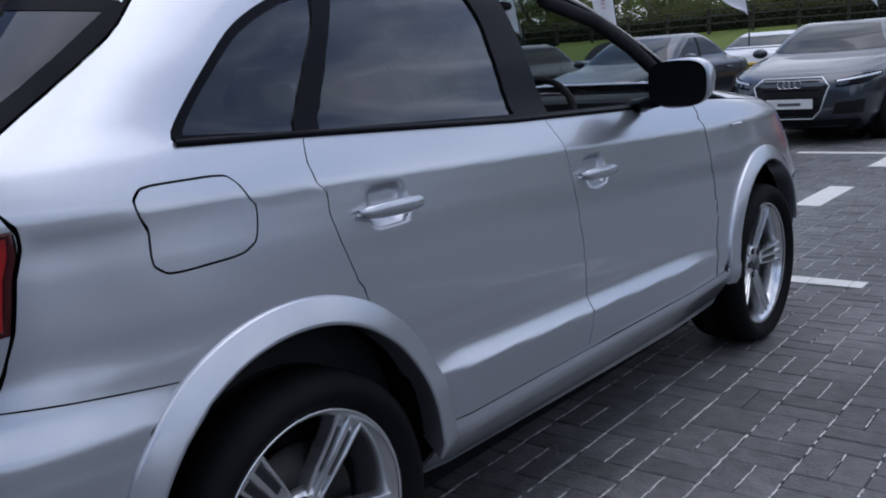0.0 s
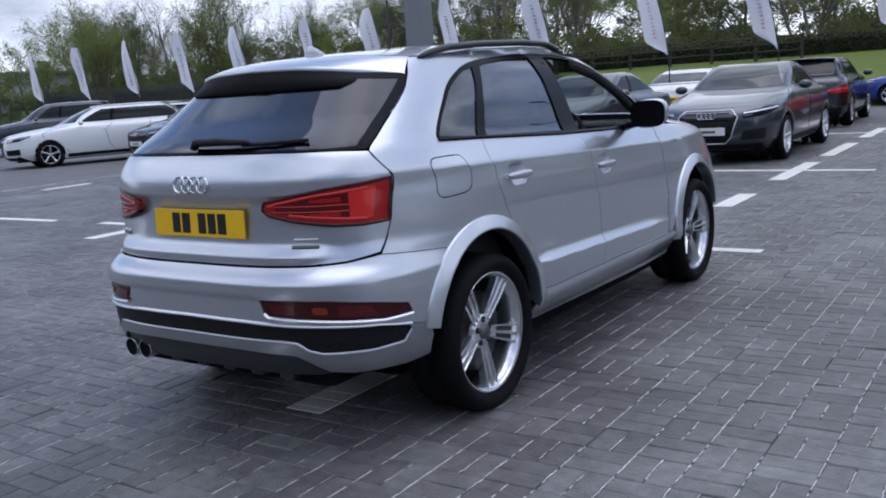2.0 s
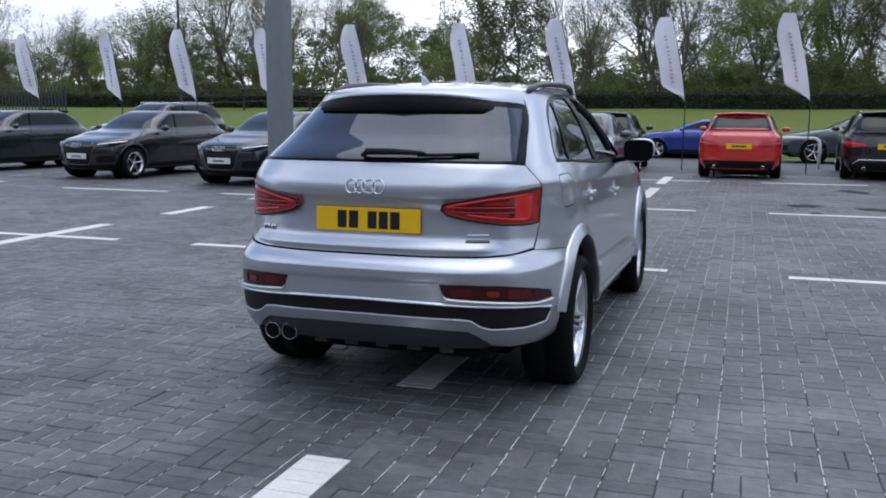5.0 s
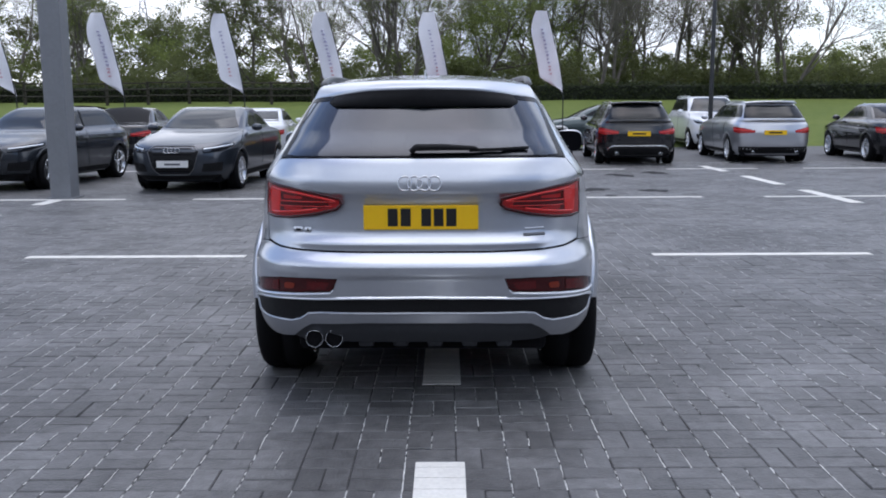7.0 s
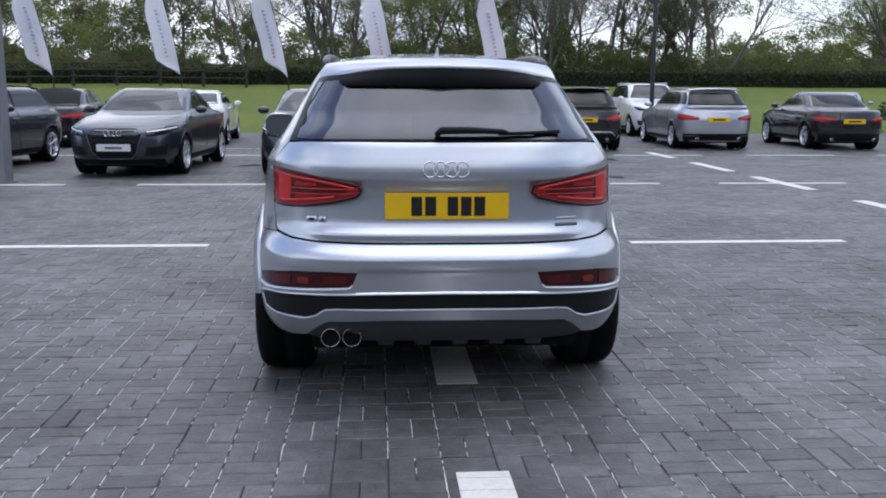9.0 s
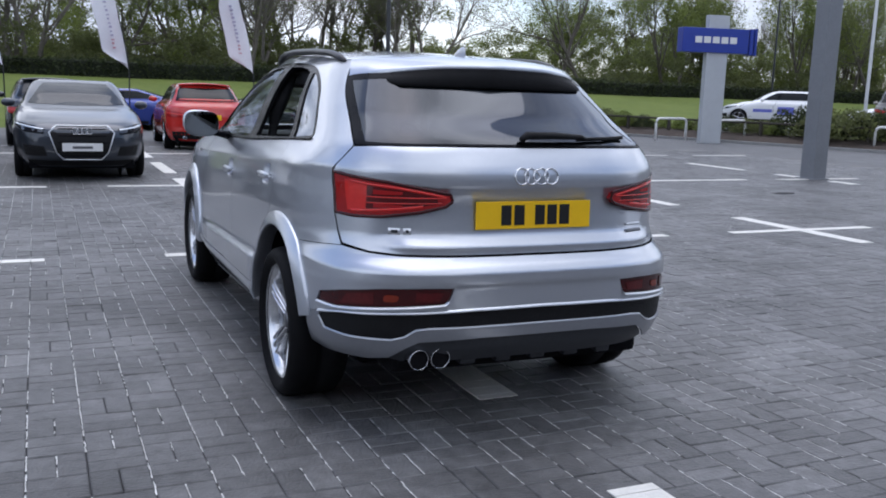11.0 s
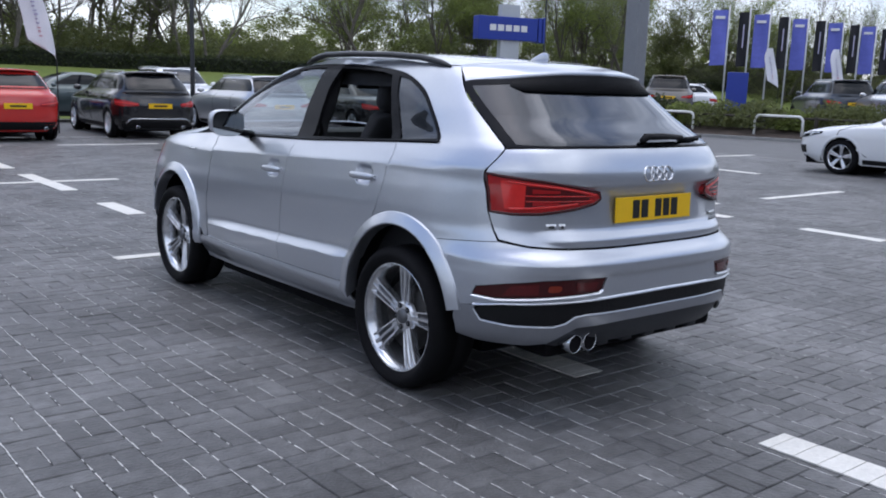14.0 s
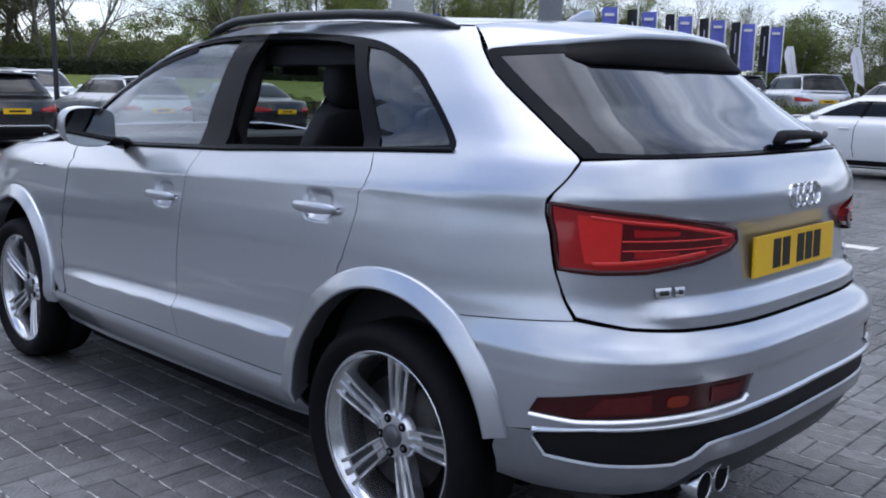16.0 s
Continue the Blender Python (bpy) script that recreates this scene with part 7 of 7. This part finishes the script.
bushes = [bush(1, 0.75, 0.72, LEAF_D), bush(2, 0.85, 0.62, LEAF_B), bush(3, 0.6, 0.55, LEAF_A)]
for i in range(64):
    k = int(rng.integers(0, 3))
    p = a0 + BED_DIR * (0.6 + i * 0.56) + BED_OUT * (1.55 + (i * 7 % 5) * 0.26)
    m = pose(p.x, p.y, 0.32, 0, 0, rng.uniform(0, 360))
    if i < 3:
        b = bushes[i]
        b.matrix_basis = m
    else:
        b = copy_thing(bushes[k], m)
        sc = rng.uniform(1.0, 1.45) * (0.55 if i < 16 else 1.0)
        b.scale = (sc, sc, sc)
    tagged(b, "low evergreen shrub in the soil bed", "shrub", "bed shrubs")
for x, y in ((9.3, 24.6), (13.6, 25.3), (15.0, 25.6), (16.2, 25.9)):
    b = copy_thing(bushes[1], pose(x, y, 0.02, 0, 0, x * 50))
    tagged(b, "low shrub at the edge of the lawn", "shrub", "bed shrubs")

# banner poles and totem in the yard
BANNER_BLACK = material("black_cloth", (0.012, 0.012, 0.016), 0.7, vary=0.2, scale=4, bump=0.15, bump_scale=8)
POLE_W = material("pale_pole", (0.55, 0.56, 0.57), 0.4, 0.4, vary=0.05, scale=5)


def banner(x, y, blue, turn):
    b = tube_ob("banner_pole", [(0, 0, 0), (0, 0, 3.0), (0, 0, 6.0)], [0.05, 0.045, 0.035], POLE_W, None, "", 8)
    tagged(b, ("blue" if blue else "black") + " tall banner on a pale pole", "flag", "banner poles")
    vs, fs = [], []
    for i in range(9):
        for k in range(6):
            a = k / 5
            vs.append((-0.05 - (0.76 if blue else 0.50) * a, 0.06 * math.sin(4 * a + i * 0.5 + x), 5.75 - 2.8 * i / 8 - 0.04 * a))
    for i in range(8):
        for k in range(5):
            fs.append((i * 6 + k, i * 6 + k + 1, i * 6 + 7 + k, i * 6 + 6 + k))
    mesh_ob("cloth", vs, fs, FLAG_BLUE if blue else BANNER_BLACK, b, "hanging cloth")
    if blue:
        box_ob("print_bar", -0.68, -0.20, -0.085, 0.085, 5.28, 5.42, PLATE_W, b, "white printed bar")
    else:
        box_ob("print_bar", -0.31, -0.25, -0.085, 0.085, 3.9, 5.1, PRINT, b, "white printed bar")
    b.matrix_basis = pose(x, y, -0.05, 0, 0, turn)


for i in range(11):
    banner(38.3 + i * 1.68, 25.0 - i * 0.14, i % 2 == 0, -54 - i)
for i in range(5):
    feather_flag(34.6 + i * 1.5, 19.6 - i * 2.3, 0.30, 0.86, -50)
tt = box_ob("totem_sign", -0.42, 0.42, -0.12, 0.12, 0.0, 2.02, SIGN_BLUE, None, "", 0.02)
tagged(tt, "plain blue totem sign among the shrubs", "sign")
tt.matrix_basis = pose(30.24, 18.85, 0.30, 0, 0, -55)

# palisade fence and a far pale shed on the left
STEEL = material("galvanised_steel", (0.06, 0.062, 0.067), 0.6, 0.3, vary=0.15, scale=6)
fence = new("palisade_fence")
tagged(fence, "grey steel palisade fence along the boundary", "fence")
pale = bmesh.new()
add_box(pale, -0.035, 0.035, -0.012, 0.012, 0.0, 2.3, 0.004)
pale_ob = part("pale", pale, STEEL, fence)
pale_ob.matrix_basis = pose(-28.0, 30.0, 0.2)
for i in range(1, 200):
    o = new("pale", pale_ob.data)
    o.parent = fence
    o.matrix_basis = pose(-28.0 - i * 0.19, 30.0, 0.2)
for zz in (0.6, 2.1):
    box_ob("rail", -65.9, -27.9, 30.014, 30.064, zz + 0.1, zz + 0.15, STEEL, fence)
SHED = material("pale_cladding", (0.52, 0.53, 0.53), 0.6, vary=0.08, scale=1.0)
shed = new("warehouse")
tagged(shed, "pale clad warehouse beyond the fence", "building")
bm = bmesh.new()
for i in range(35):
    add_box(bm, -94 + i * 0.8, -94 + i * 0.8 + 0.74, 33.9, 34.0, 0, 4.4)
part("wall", bm, SHED, shed, "ribbed pale wall")
box_ob("wall", -94, -66, 34.0, 48, 0, 4.4, SHED, shed)
box_ob("roof", -94.4, -65.6, 33.5, 48.5, 4.4, 4.7, POST, shed, "grey roof", 0.02)

field = new("field_rail_fence")
tagged(field, "weathered post and rail fence before the hedge", "fence")
for i in range(12):
    fx = -27.0 + i * 1.9
    fz = bank(fx, 36.0)
    box_ob("post", fx - 0.06, fx + 0.06, 37.54, 37.66, fz - 0.3, fz + 1.05, TIMBER, field, "", 0.01)
    if i:
        for h in (0.40, 0.70, 0.98):
            tube_ob("rail", [(fx - 1.9, 37.5, fz + h), (fx, 37.5, fz + h)], 0.034, TIMBER, field, "", 6)


def lattice_tower(x, y, h):
    """A tapered steel tower of four legs with cross braces and three pairs of arms."""
    tw = new("power_tower")
    tagged(tw, "far grey lattice power line tower beyond the trees", "tower")
    half = lambda z: 3.2 * (1 - z / h) ** 1.15 + 0.55
    lv = [h * k / 12 for k in range(13)]
    for sx_, sy_ in ((-1, -1), (1, -1), (1, 1), (-1, 1)):
        tube_ob("leg", [(sx_ * half(z), sy_ * half(z), z) for z in lv], 0.16, TOWER, tw, "", 5)
    for k in range(12):
        a, b = half(lv[k]), half(lv[k + 1])
        for m in range(4):
            r = Matrix.Rotation(m * math.pi / 2, 3, "Z")
            for sg in (-1, 1):
                tube_ob("brace", [tuple(r @ Vector((-sg * a, -a, lv[k]))), tuple(r @ Vector((sg * b, -b, lv[k + 1])))], 0.09, TOWER, tw, "", 4)
    for z, w in ((h * 0.70, 5.2), (h * 0.81, 6.4), (h * 0.92, 4.4)):
        for sg in (-1, 1):
            tube_ob("arm", [(0, 0, z + 1.3), (sg * w, 0, z)], 0.12, TOWER, tw, "", 4)
            tube_ob("arm", [(0, 0, z), (sg * w, 0, z)], 0.12, TOWER, tw, "", 4)
    tw.matrix_basis = pose(x, y, 0, 0, 0, 20)


# pale grey puts the haze of distance into the steel's colour
TOWER = material("hazed_tower_steel", (0.30, 0.31, 0.33), 0.6, 0.2, vary=0.08, scale=1)
lattice_tower(-102.0, 309.0, 42.0)
make_paving()
